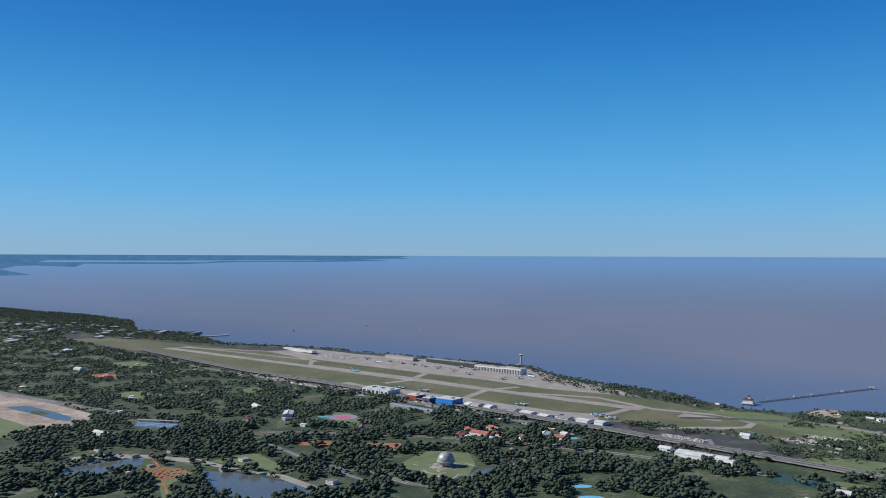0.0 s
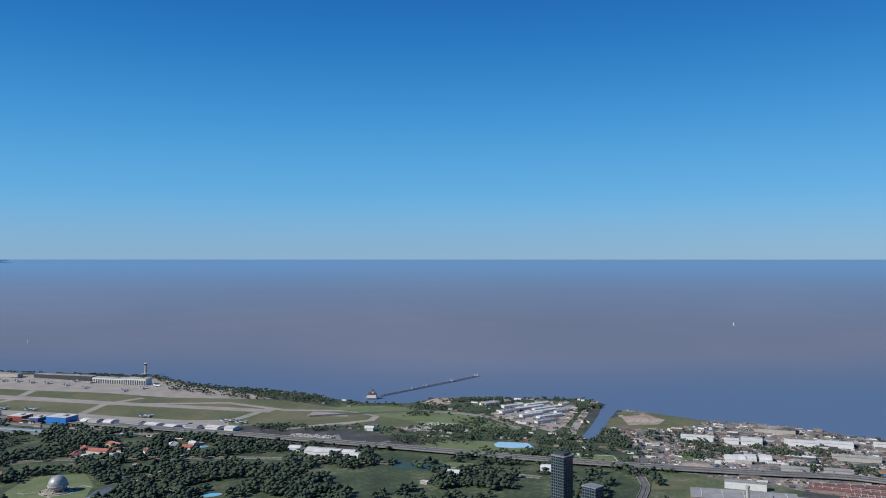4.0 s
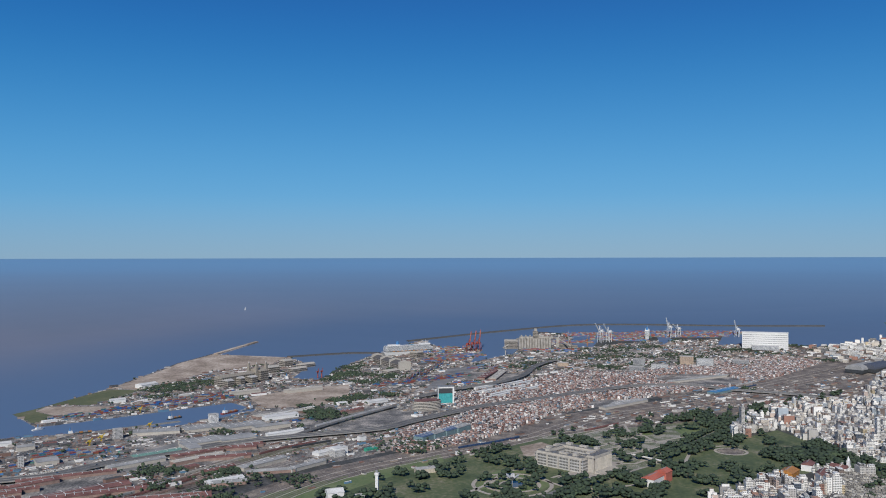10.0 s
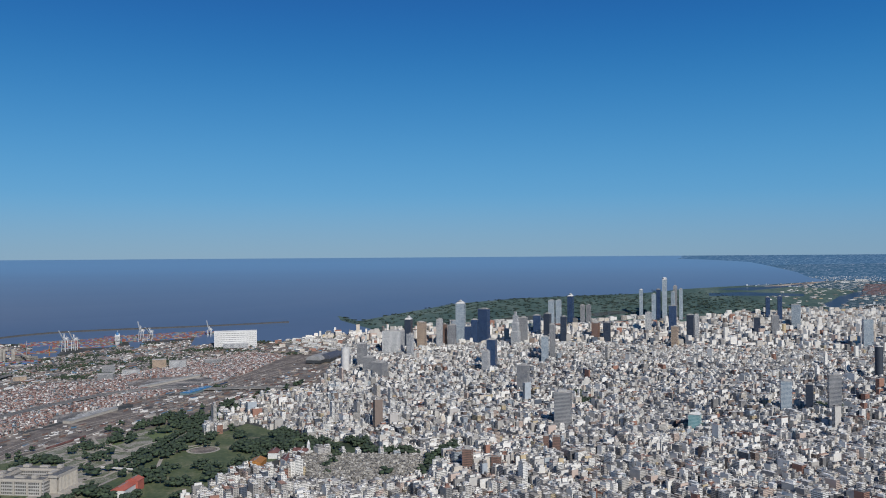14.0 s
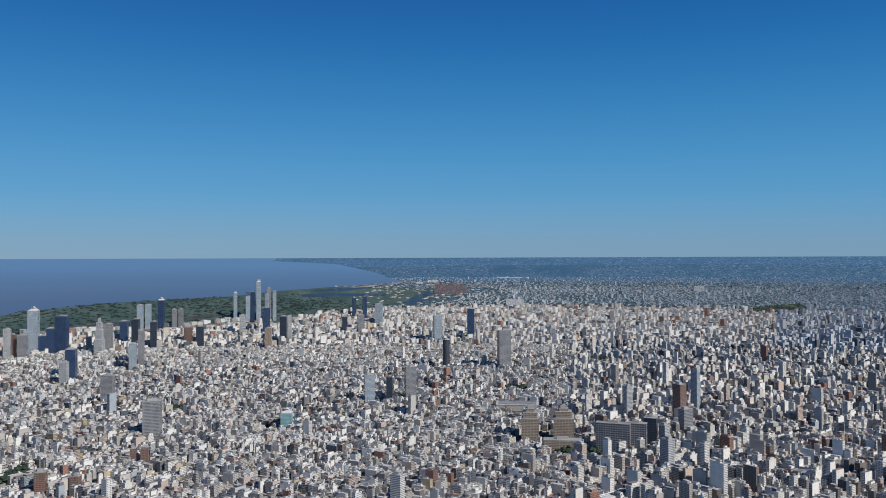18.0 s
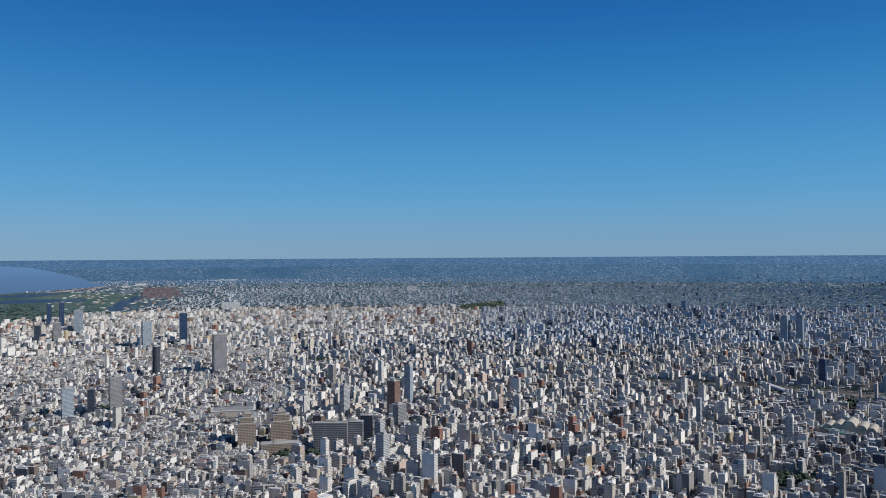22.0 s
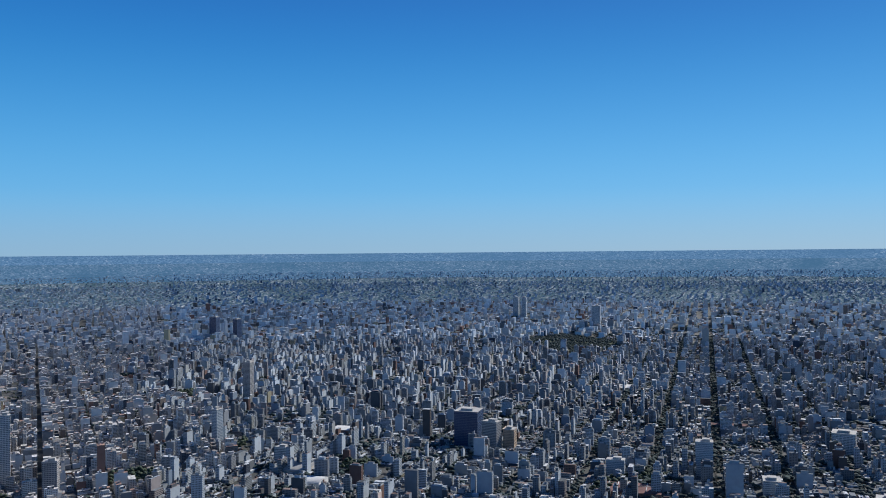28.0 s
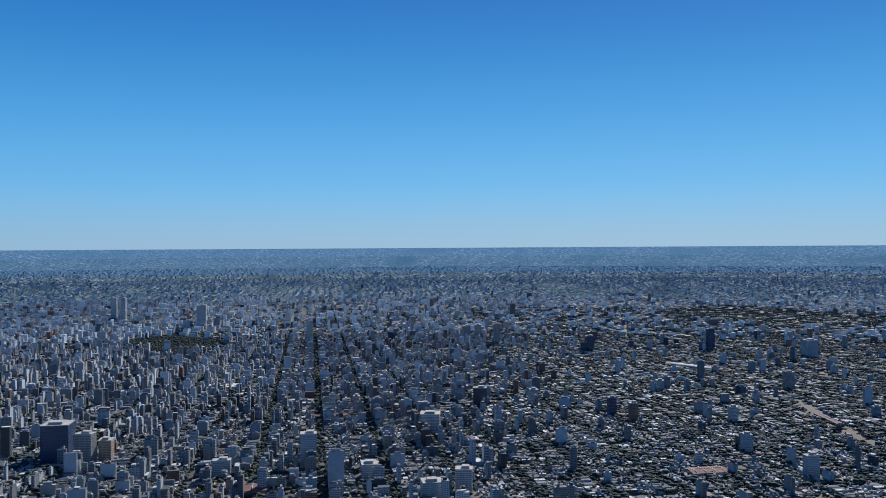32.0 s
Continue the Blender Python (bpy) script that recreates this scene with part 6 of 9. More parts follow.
hall("terminal_building", -606, 3528, 190, 24, 9, 40, M_WHITE, M_WHITEROOF, "long low white freight building", "flat", category="terminal")
ob = thing("control_tower", 290, 3084, "pale slender control tower with a glazed cab", "tower")
pole("shaft", ob, M_STONE, 5, 3.2, 36, n=10)
pole("cab", ob, M_GLASS, 4.2, 6, 5, z=36, n=10)
pole("cab_roof", ob, M_WHITE, 6.2, 4.5, 1.5, z=41, n=10)
pole("mast", ob, M_STEEL, 0.5, 0.2, 10, z=42.5)
block("base", ob, M_CREAM, 26, 20, 6)


# ---- vehicles ----
def car(x, y, turn, paint_mat):
    ob = thing("parked_car", x, y, "small car with dark windows", "car", "cars", turn)
    block("body", ob, paint_mat, 1.8, 4.4, 0.75, z=0.35, blank=True)
    block("cabin", ob, M_GLASS, 1.6, 2.2, 0.65, y=-0.2, z=1.1, blank=True)
    for sx in (-0.8, 0.8):
        for sy in (-1.4, 1.4):
            block("wheel", ob, M_DARK, 0.25, 0.65, 0.65, x=sx, y=sy, blank=True)
    return ob


CAR_PAINTS = [M_WHITE, M_STEEL, M_DARK, M_RED, M_STONE, M_BLUEBOX]


def car_park(name, cx, cy, cols, rows, turn, seed):
    rng = np.random.default_rng(seed)
    c, s = math.cos(radians(turn)), math.sin(radians(turn))
    u, v = [a.ravel() for a in np.meshgrid((np.arange(cols) - cols / 2) * 2.7, (np.arange(rows) - rows / 2) * 8.5)]
    ok = rng.random(len(u)) < 0.8
    u, v = u[ok], v[ok]
    n = len(u)
    x, y = cx + u * c + v * s, cy - u * s + v * c
    t = np.full(n, turn)
    sets = [boxes(x, y, np.full(n, 1.8), np.full(n, 4.4), np.full(n, 0.9), t, np.full(n, 0.3)), boxes(x, y, np.full(n, 1.6), np.full(n, 2.2), np.full(n, 0.6), t, np.full(n, 1.2))]
    joined(name, sets, [M_CITY], "rows of parked cars", "cars")


car_park("parked_cars", -415, 3337, 60, 14, 40, 3)
car_park("parked_cars", -391, 2585, 60, 4, 40, 4)
car_park("parked_cars", -570, 2773, 60, 4, 40, 5)
car_park("parked_cars", 540, 1865, 40, 4, 40, 8)
car_park("parked_cars", 844, 1815, 50, 4, 40, 9)
car_park("parked_cars", 800, 1824, 40, 4, 40, 10)
car_park("parked_cars", 1661, 836, 50, 6, 30, 11)
car_park("parked_cars", 1428, 1008, 50, 4, 30, 12)
car_park("parked_cars", 1221, 1288, 30, 5, 40, 13)
car_park("parked_cars", 865, 1862, 40, 4, 40, 6)
car_park("parked_cars", 1511, 886, 70, 6, 30, 7)


# ---- elevated motorway and other roads ----
def motorway(line, width, height, label, lamps=True):
    pts = smooth_line(line)
    hv = np.full(len(pts), height)
    f = folded(np.column_stack([pts, hv]))
    mid = [tuple(a) for a in f]
    ob = new("motorway")
    ob.empty_display_size = 1
    tagged(ob, label, "road", kind="structure")
    ribbon("deck", ob, M_ROAD, mid, width, -1.4, 0)
    for s in (-1, 1):
        ribbon("barrier", ob, M_KERB, mid, 0.8, -1.6, 1.0, s * (width / 2 + 0.4))
    ribbon("median", ob, M_KERB, mid, 0.6, 0, 0.9)
    if height > 3:
        for i in range(1, len(mid) - 1):
            x, y, z = mid[i]
            a, b = mid[i - 1], mid[i + 1]
            turn = math.degrees(math.atan2(b[0] - a[0], b[1] - a[1]))
            block("pier", ob, M_KERB, width * 0.6, 2.0, height - 1.5, x, y, z - height, turn, blank=True)
            if lamps and i % 2:
                pole("lamp_post", ob, M_STEEL, 0.25, 0.12, 10, x, y, z, n=5)
    return pts


HWY = [(-1285, 3545), (-725, 2945), (-320, 2590), (-135, 2415), (15, 2280), (220, 2085), (365, 1955), (480, 1840), (625, 1700), (770, 1555), (900, 1425), (1030, 1310), (1190, 1180), (1335, 1070), (1400, 970), (1520, 905), (1620, 825), (1720, 745), (1790, 650), (1850, 550), (1915, 455), (2000, 410), (2100, 350), (2250, 250), (2400, 100), (2550, -40), (2680, -190), (2712, -310), (2690, -390), (2635, -460), (2580, -610), (2520, -710)]
hwy_pts = motorway(HWY, 30, 5.5, "grey elevated motorway with concrete barriers and lamp posts")
motorway([(2350, 450), (2410, 415), (2490, 378), (2590, 300), (2710, 222), (2850, 180), (3040, 160), (3200, 120), (3270, 80)], 20, 9, "curved elevated road behind the teal-fronted tower", False)
motorway([(1820, 630), (1980, 582), (2080, 543), (2210, 490)], 9, 6, "long dark-sided railway viaduct between the yards", False)
motorway([(1610, 520), (1650, 480), (1710, 452), (1810, 440), (1890, 430)], 11, 0.5, "pale access road beside the white stores", False)
motorway([(-3740, -510), (-4590, -610), (-5170, -550), (-5570, -510), (-6990, -820), (-7370, -1060)], 22, 8, "pale elevated motorway far in the suburbs", False)
motorway([(-1390, 3480), (-760, 2905), (-350, 2555), (-160, 2375), (190, 2050), (450, 1790), (600, 1660)], 16, 0.6, "grey avenue beside the motorway", False)
motorway([(-267, 1628), (-129, 1554), (-22, 1465), (103, 1558), (199, 1658), (290, 1732)], 12, 0.5, "pale park avenue between trees", False)
motorway([(597, 2098), (740, 2078), (910, 2028), (1010, 1898), (1013, 1731)], 14, 0.5, "grey road along the shore", False)
motorway([(1170, 1470), (1132, 1439), (1069, 1344), (1016, 1298), (963, 1205), (880, 1118)], 15, 0.5, "grey boulevard passing under the motorway", False)
motorway([(1126, 1324), (1309, 1185), (1512, 1130), (1741, 1142), (1941, 977)], 12, 0.5, "grey road through the port", False)
rng = np.random.default_rng(77)
first = car(682, 1635, 0, M_WHITE)
cars = [car(702, 1624, 0, m) for m in CAR_PAINTS[1:]] + [first]
made = 0
for i in range(20, len(hwy_pts) - 2, 1):
    for lane in (-11, -7, 7, 11):
        if rng.random() < 0.3 and made < 90:
            a, b = hwy_pts[i], hwy_pts[i + 1]
            e = (b - a) / np.hypot(*(b - a))
            q = a + e * rng.uniform(0, 30) + np.array([e[1], -e[0]]) * lane
            copy_thing(cars[made % 6], spot(q[0], q[1], 8.0, math.degrees(math.atan2(e[0], e[1]))))
            made += 1
for k, c in enumerate(cars):
    a, b = hwy_pts[12 + k * 3], hwy_pts[13 + k * 3]
    c.matrix_basis = spot(a[0] + 6, a[1] + 6, 8.0, math.degrees(math.atan2(b[0] - a[0], b[1] - a[1])))


# ---- river pier with the anglers' clubhouse ----
ob = thing("anglers_clubhouse", 839, 2289, "white clubhouse with a dark-capped tower on piles in the river", "building", turn=28)
block("deck", ob, M_STONE, 34, 26, 1.2, z=3, blank=True)
for i in range(4):
    for j in range(3):
        pole("pile", ob, M_DARK, 0.6, 0.6, 5.5, -14 + i * 9.3, -10 + j * 10, -2, n=6)
block("hall", ob, M_WHITE, 26, 17, 9, z=4.2)
gable("roof", ob, paint("dark_roof", (0.12, 0.06, 0.05)), 26, 17, 6, z=13.2, hip=5)
block("tower_walls", ob, M_WHITE, 6, 6, 18, x=3, z=4.2)
gable("tower_cap", ob, M_DARK, 6, 6, 7, x=3, z=22.2, hip=3.5)
PA, PB = Vector((874, 2316)), Vector((1319, 2562))
ob = new("fishing_pier")
ob.empty_display_size = 1
tagged(ob, "long dark fishing pier on piles with small white huts", "pier")
line = [(*(PA + (PB - PA) * t / 24), 4.0) for t in range(25)]
ribbon("deck", ob, paint("pier_timber", (0.16, 0.14, 0.13)), line, 7, -1.0, 0)
for i, (x, y, z) in enumerate(line):
    for s in (-2.5, 2.5):
        pole("pile", ob, M_DARK, 0.5, 0.5, 6, x + s * 0.5, y + s, -2.5, n=6)
    if i % 2 == 0:
        pole("lamp_post", ob, M_WHITE, 0.25, 0.15, 6, x, y, 4, n=5)
for t, w in ((1.0, 12), (0.72, 9), (0.45, 4), (0.3, 4)):
    x, y = PA + (PB - PA) * t
    block("hut", ob, M_WHITE, w, 6, 4.5, x, y, 4, 28, blank=True)
    gable("hut_roof", ob, M_GREYROOF, w, 6, 2, x, y, 8.5)

# small yacht harbour pier in the north
NA, NB = Vector((-1321, 4030)), Vector((-1084, 4212))
ob = new("marina_pier")
ob.empty_display_size = 1
tagged(ob, "long grey marina mole in the river", "pier")
ribbon("mole", ob, M_STONE, [tuple(v) for v in folded([(*(NA + (NB - NA) * t / 6), 0.0) for t in range(7)])], 22, -1, 3)
hall("boathouse", -1268, 4265, 90, 30, 10, 100, M_GREYROOF, M_GREYROOF, "grey low boathouse at the marina", "gable")
hall("boathouse", -1460, 4319, 70, 30, 9, 100, M_WHITE, M_WHITEROOF, "white low boathouse at the marina", "gable")


# ---- boats on the river ----
def boat(x, y, n, label, sail=False):
    ob = thing("sailing_boat" if sail else "motor_vessel", x, y, label, "boat", "boats", 80)
    bm = bmesh.new()
    pts = [(-0.5, -0.12), (0.35, -0.13), (0.55, 0), (0.35, 0.13), (-0.5, 0.12)]
    low = [bm.verts.new((a * n * 0.92, b * n * 0.8, -0.3)) for a, b in pts]
    top = [bm.verts.new((a * n, b * n, n * 0.09)) for a, b in pts]
    for i in range(5):
        bm.faces.new((low[i], low[(i + 1) % 5], top[(i + 1) % 5], top[i]))
    bm.faces.new(top)
    part("hull", bm, M_WHITE if sail else M_DARK, ob)
    block("deckhouse", ob, M_WHITE, n * 0.25, n * 0.14, n * 0.12, x=-n * 0.2, z=n * 0.09, blank=True)
    if sail:
        bm = bmesh.new()
        v = [bm.verts.new(p) for p in ((-n * 0.35, 0.1, n * 0.15), (n * 0.05, 0.1, n * 0.15), (n * 0.05, 0.1, n * 1.3), (-n * 0.35, -0.1, n * 0.15), (n * 0.05, -0.1, n * 0.15), (n * 0.05, -0.1, n * 1.3))]
        for f in ((0, 1, 2), (5, 4, 3), (0, 1, 4, 3), (1, 2, 5, 4), (2, 0, 3, 5)):
            bm.faces.new([v[i] for i in f])
        part("sail", bm, M_WHITE, ob, "white sail")
        pole("mast", ob, M_STEEL, 0.2, 0.1, n * 1.35, x=n * 0.06, z=0.5, n=5)
    else:
        block("bridge", ob, M_WHITE, n * 0.1, n * 0.1, n * 0.14, x=-n * 0.2, z=n * 0.2, blank=True)
        pole("mast", ob, M_STEEL, 0.3, 0.15, n * 0.25, x=n * 0.1, z=n * 0.09, n=5)
    return ob


boat(-803, 4479, 26, "dark motor vessel at anchor on the river")
boat(-443, 4822, 28, "dark motor vessel at anchor on the river")
boat(-119, 4543, 14, "small white sailing boat on the river", True)
boat(3794, 3899, 16, "small white sailing boat on the river", True)
boat(6227, 2586, 18, "small white sailing boat on the river", True)

# ---- park buildings in the north ----
for k, (x, y, w, d, roof) in enumerate(((86, 1892, 46, 22, M_TILE), (121, 1941, 40, 20, M_TILE), (61, 1922, 34, 18, M_TILE), (41, 1879, 30, 16, M_TILE), (126, 1881, 26, 16, M_TILE), (-493, 2217, 44, 18, M_WHITEROOF),
                                         (-391, 2117, 50, 24, M_WHITEROOF), (-476, 2050, 26, 14, M_TILE), (-766, 1876, 52, 16, M_WHITEROOF), (-1572, 3495, 60, 34, M_WHITEROOF), (-1557, 3337, 50, 30, M_GREYROOF), (-1732, 3531, 46, 26, M_REDROOF),
                                         (-1278, 2931, 40, 20, M_WHITEROOF), (-1109, 2758, 60, 22, M_TILE), (178, 1847, 24, 14, M_REDROOF), (232, 1883, 30, 20, M_WHITEROOF), (260, 1848, 26, 18, M_TILE), (277, 1883, 20, 14, M_WHITEROOF),
                                         (-188, 1948, 30, 14, M_REDROOF), (-2003, 3870, 60, 40, M_WHITEROOF), (-2439, 4806, 60, 30, M_GREYROOF), (-2095, 4455, 70, 26, M_WHITEROOF))):
    hall("park_pavilion", x, y, w, d, 6, 35 + 25 * (k % 4), M_CREAM if k % 2 else M_WHITE, roof, ("red-tiled" if roof in (M_TILE, M_REDROOF) else "pale-roofed") + " club building among park trees", "gable", 3.5, "club buildings")
    CLEAR_NORTH.append((x, y, w * 0.6))
ob = thing("grandstand", -674, 1958, "long blue-white grandstand at the riding ground", "grandstand", turn=12)
for i in range(4):
    block("tier", ob, paint("pale_blue_seats", (0.30, 0.42, 0.55)), 105, 4, 3 + 2.2 * i, y=i * 4, blank=True)
block("roof", ob, M_GREYROOF, 108, 10, 0.6, y=14, z=14, blank=True)
for i in range(8):
    pole("column", ob, M_STEEL, 0.4, 0.4, 14, -50 + i * 14.3, 16, 0, n=6)
CLEAR_NORTH.append((-674, 1958, 60))
ob = thing("running_track", -248, 2090, "pink and blue sports stand beside a track", "sports ground")
pole("court", ob, paint("pink_court", (0.60, 0.16, 0.26)), 20, 20, 0.6, n=24)
pole("ring", ob, paint("mauve_track", (0.34, 0.28, 0.36)), 36, 36, 0.35, n=28)
block("pool", ob, M_POOL, 30, 16, 0.7, x=-50, y=2, turn=10, blank=True)
CLEAR_NORTH.append((-248, 2090, 40))
CLEAR_NORTH.append((-299, 2075, 34))
for x, y, a, b in ((246, 1469, 16, 9), (250, 1400, 20, 9), (292, 1855, 11, 7), (-2092, 4706, 60, 16)):
    ob = thing("swimming_pool", x, y, "turquoise swimming pool with a pale rim", "pool", "pools")
    bm = bmesh.new()
    bmesh.ops.create_cone(bm, cap_ends=True, segments=24, radius1=1, radius2=1, depth=1, matrix=Matrix.Translation((0, 0, 0.35)) @ Matrix.Diagonal((a + 2.5, b + 2.5, 0.7, 1)))
    part("rim", bm, M_CONCRETE, ob)
    bm = bmesh.new()
    bmesh.ops.create_cone(bm, cap_ends=True, segments=24, radius1=1, radius2=1, depth=1, matrix=Matrix.Translation((0, 0, 0.4)) @ Matrix.Diagonal((a, b, 0.8, 1)))
    part("water", bm, M_POOL, ob)
    CLEAR_NORTH.append((x, y, a + 8))
ob = thing("paddling_lagoon", 914, 1590, "large pale blue bathing pool", "pool")
bm = bmesh.new()
basin = [(-39, 22), (-19, 37), (33, 0), (23, -42), (-19, -27), (-46, -3)]
low = [bm.verts.new((x, y, 0.0)) for x, y in basin]
high = [bm.verts.new((x, y, 0.8)) for x, y in basin]
bm.faces.new(high)
for k in range(6):
    bm.faces.new((low[k], low[(k + 1) % 6], high[(k + 1) % 6], high[k]))
bmesh.ops.recalc_face_normals(bm, faces=bm.faces[:])
part("water", bm, M_PALEPOOL, ob)
for x, y, w, d, lab in ((520, 1681, 54, 40, "white long shed beside the motorway"), (554, 1623, 30, 22, "white arched shed by the motorway"), (466, 1740, 26, 18, "white-roofed red shed by the motorway"), (508, 1696, 58, 40, "row of white depot sheds"), (556, 1651, 28, 18, "white arched depot by the railway"),
                        (860, 1371, 24, 20, "white arched hall by the motorway"), (681, 1414, 24, 14, "white small depot by the railway"), (679, 1868, 22, 16, "white-roofed kiosk building in the shore park")):
    hall("depot_shed", x, y, w, d, 7, 40, M_WHITE, M_WHITEROOF, lab, "vault" if "arched" in lab else "gable", 4, "depots")
    CLEAR_NORTH.append((x, y, w * 0.6))
ob = thing("filter_basin", 646, 1493, "long dark green covered court", "court", turn=40)
block("slab", ob, paint("dark_green_netting", (0.04, 0.09, 0.08)), 110, 46, 3, blank=True)
for i in range(6):
    pole("net_post", ob, M_STEEL, 0.3, 0.3, 6, -50 + i * 20, -23, 0, n=5)

# ---- dark glass tower beside the motorway ----
M_TEALGLASS = paired("dark_teal_glass", ((0.085, 0.115, 0.13), (0.008, 0.02, 0.032)), 0.35, 4.2, 4.4, 0.3)
ob = thing("glass_tower", 715, 1097, "tall dark blue glass apartment tower", "tower", turn=70)
block("shaft", ob, M_TEALGLASS, 25, 23, 101)
block("roof_slab", ob, M_STEEL, 26, 24, 1.2, z=101, blank=True)
block("plant_room", ob, M_DARK, 18, 14, 4, z=101 + 1, blank=True)
ob = thing("glass_tower", 705, 1001, "dark glass tower with a roof frame", "tower", turn=70)
block("shaft", ob, M_TEALGLASS, 24, 20, 78)
block("roof_frame", ob, M_STEEL, 25, 21, 1.5, z=78, blank=True)
for i in range(6):
    pole("roof_post", ob, M_STEEL, 0.3, 0.3, 4, -11 + i * 4.4, -9.5, 78, n=5)

# ---- port and railway land ----
PORT_CLEAR = []


def shed(x, y, w, d, turn, wall, roof, label, h=8, kind="gable", stripes=0, rise=3.5):
    hall("warehouse", x, y, w, d, h, turn, wall, roof, label, kind, rise, "port warehouses", stripes)
    PORT_CLEAR.append((x, y, max(w, d) * 0.5))


AXP = 40.0
M_GREENROOF = paint("pale_green_sheet", (0.16, 0.29, 0.25), 0.5)
# long red-roofed railway sheds, grey works and white halls near the motorway
for x, y, w, d, t, roof, st in ((1252, 1003, 150, 16, 48, M_REDROOF, 10), (1218, 943, 100, 20, 48, M_REDROOF, 8), (1290, 977, 120, 14, 48, M_REDROOF, 8), (1245, 968, 60, 22, 48, M_REDROOF, 6), (1409, 931, 170, 14, 52, M_REDROOF, 10),
                                 (1307, 826, 190, 24, 56, M_REDROOF, 14), (1268, 704, 220, 20, 56, M_REDROOF, 16), (1185, 937, 80, 18, 48, M_REDROOF, 6), (1593, 714, 120, 20, 62, M_REDROOF, 6), (1683, 707, 60, 24, 62, M_REDROOF, 4),
                                 (1241, 771, 160, 18, 60, M_REDROOF, 10), (1311, 687, 150, 16, 64, M_REDROOF, 8), (1503, 573, 90, 12, 66, M_GREYROOF, 4), (1413, 622, 70, 14, 64, M_GREYROOF, 4)):
    shed(x, y, w, d, t, M_BRICK, roof, "long railway shed with a rusty red roof" if roof is M_REDROOF else "long grey shed beside the railway", 6, "gable", st, 3)
shed(1042, 1049, 170, 60, 40, M_BRICK, M_GREYROOF, "large brick works with a grey roof", 12, "flat", 5)
shed(1109, 964, 60, 50, 40, M_BRICK, M_GREYROOF, "large brick works with a grey roof", 14, "flat", 3)
shed(1108, 1112, 70, 14, 45, M_WHITE, M_GREYROOF, "white three-storey block with rows of windows", 12, "flat")
for x, y, w, d in ((1237, 1282, 22, 34), (1254, 1275, 22, 34), (1277, 1269, 22, 34), (1297, 1249, 24, 36)):
    shed(x, y, w, d, 40, M_WHITE, M_WHITEROOF, "white barrel-roofed shed beside the motorway", 6, "vault", 0, 5)
for x, y, w, d, lab, roof in ((1311, 1460, 70, 22, "long white hall", M_WHITEROOF), (1357, 1402, 30, 26, "white pitched hall", M_WHITEROOF), (1394, 1381, 44, 50, "white flat-roofed hall", M_WHITEROOF), (1540, 1454, 90, 44, "wide grey-brown hall with a dark front", M_PORT),
                              (1480, 1322, 70, 34, "long cream hall", M_WHITEROOF), (1537, 1283, 70, 34, "long cream hall", M_WHITEROOF), (1279, 1158, 50, 18, "blue-grey shed", M_GREYROOF), (1340, 1111, 50, 18, "blue-grey shed", M_GREYROOF),
                              (1463, 1171, 90, 18, "grey shed with roof lights", M_GREYROOF), (1504, 1039, 40, 40, "pale round-cornered depot", M_GREYROOF), (1622, 1229, 40, 20, "pale port office", M_WHITEROOF), (1606, 1158, 34, 22, "blue-roofed port shed", M_GREYROOF),
                              (1718, 812, 90, 54, "wide grey sawtooth works", M_GREYROOF), (1758, 753, 80, 50, "wide grey works", M_GREYROOF), (1665, 815, 26, 70, "long grey shed", M_GREYROOF), (2025, 748, 90, 30, "pale long quay shed", M_WHITEROOF),
                              (1900, 723, 90, 26, "grey quay shed", M_GREYROOF), (2443, 828, 120, 24, "pale quay shed", M_STONE), (2372, 986, 90, 22, "cream quay shed", M_STONE), (2177, 1284, 40, 24, "white tank building", M_WHITEROOF)):
    shed(x, y, w, d, AXP + 5, M_WHITE if roof is M_WHITEROOF else M_STONE, roof, lab + " in the port", 9, "gable", 4 if "roof lights" in lab or "sawtooth" in lab else 0, 2.5)
for x, y, w, h, m in ((1739, 1025, 18, 22, M_WHITE), (1950, 893, 20, 20, M_WHITE), (1653, 488, 26, 12, M_WHITE), (1577, 518, 14, 9, M_WHITE), (1473, 1072, 10, 20, M_WHITE)):
    ob = thing("port_building", x, y, "boxy port building with a flat roof", "building", "port buildings", 40)
    block("body", ob, M_HOUSE if m is M_WHITE else m, w, w * 0.8, h)
    block("roof_slab", ob, M_ROOFGREY, w + 0.6, w * 0.8 + 0.6, 0.7, z=h, blank=True)
    PORT_CLEAR.append((x, y, w))
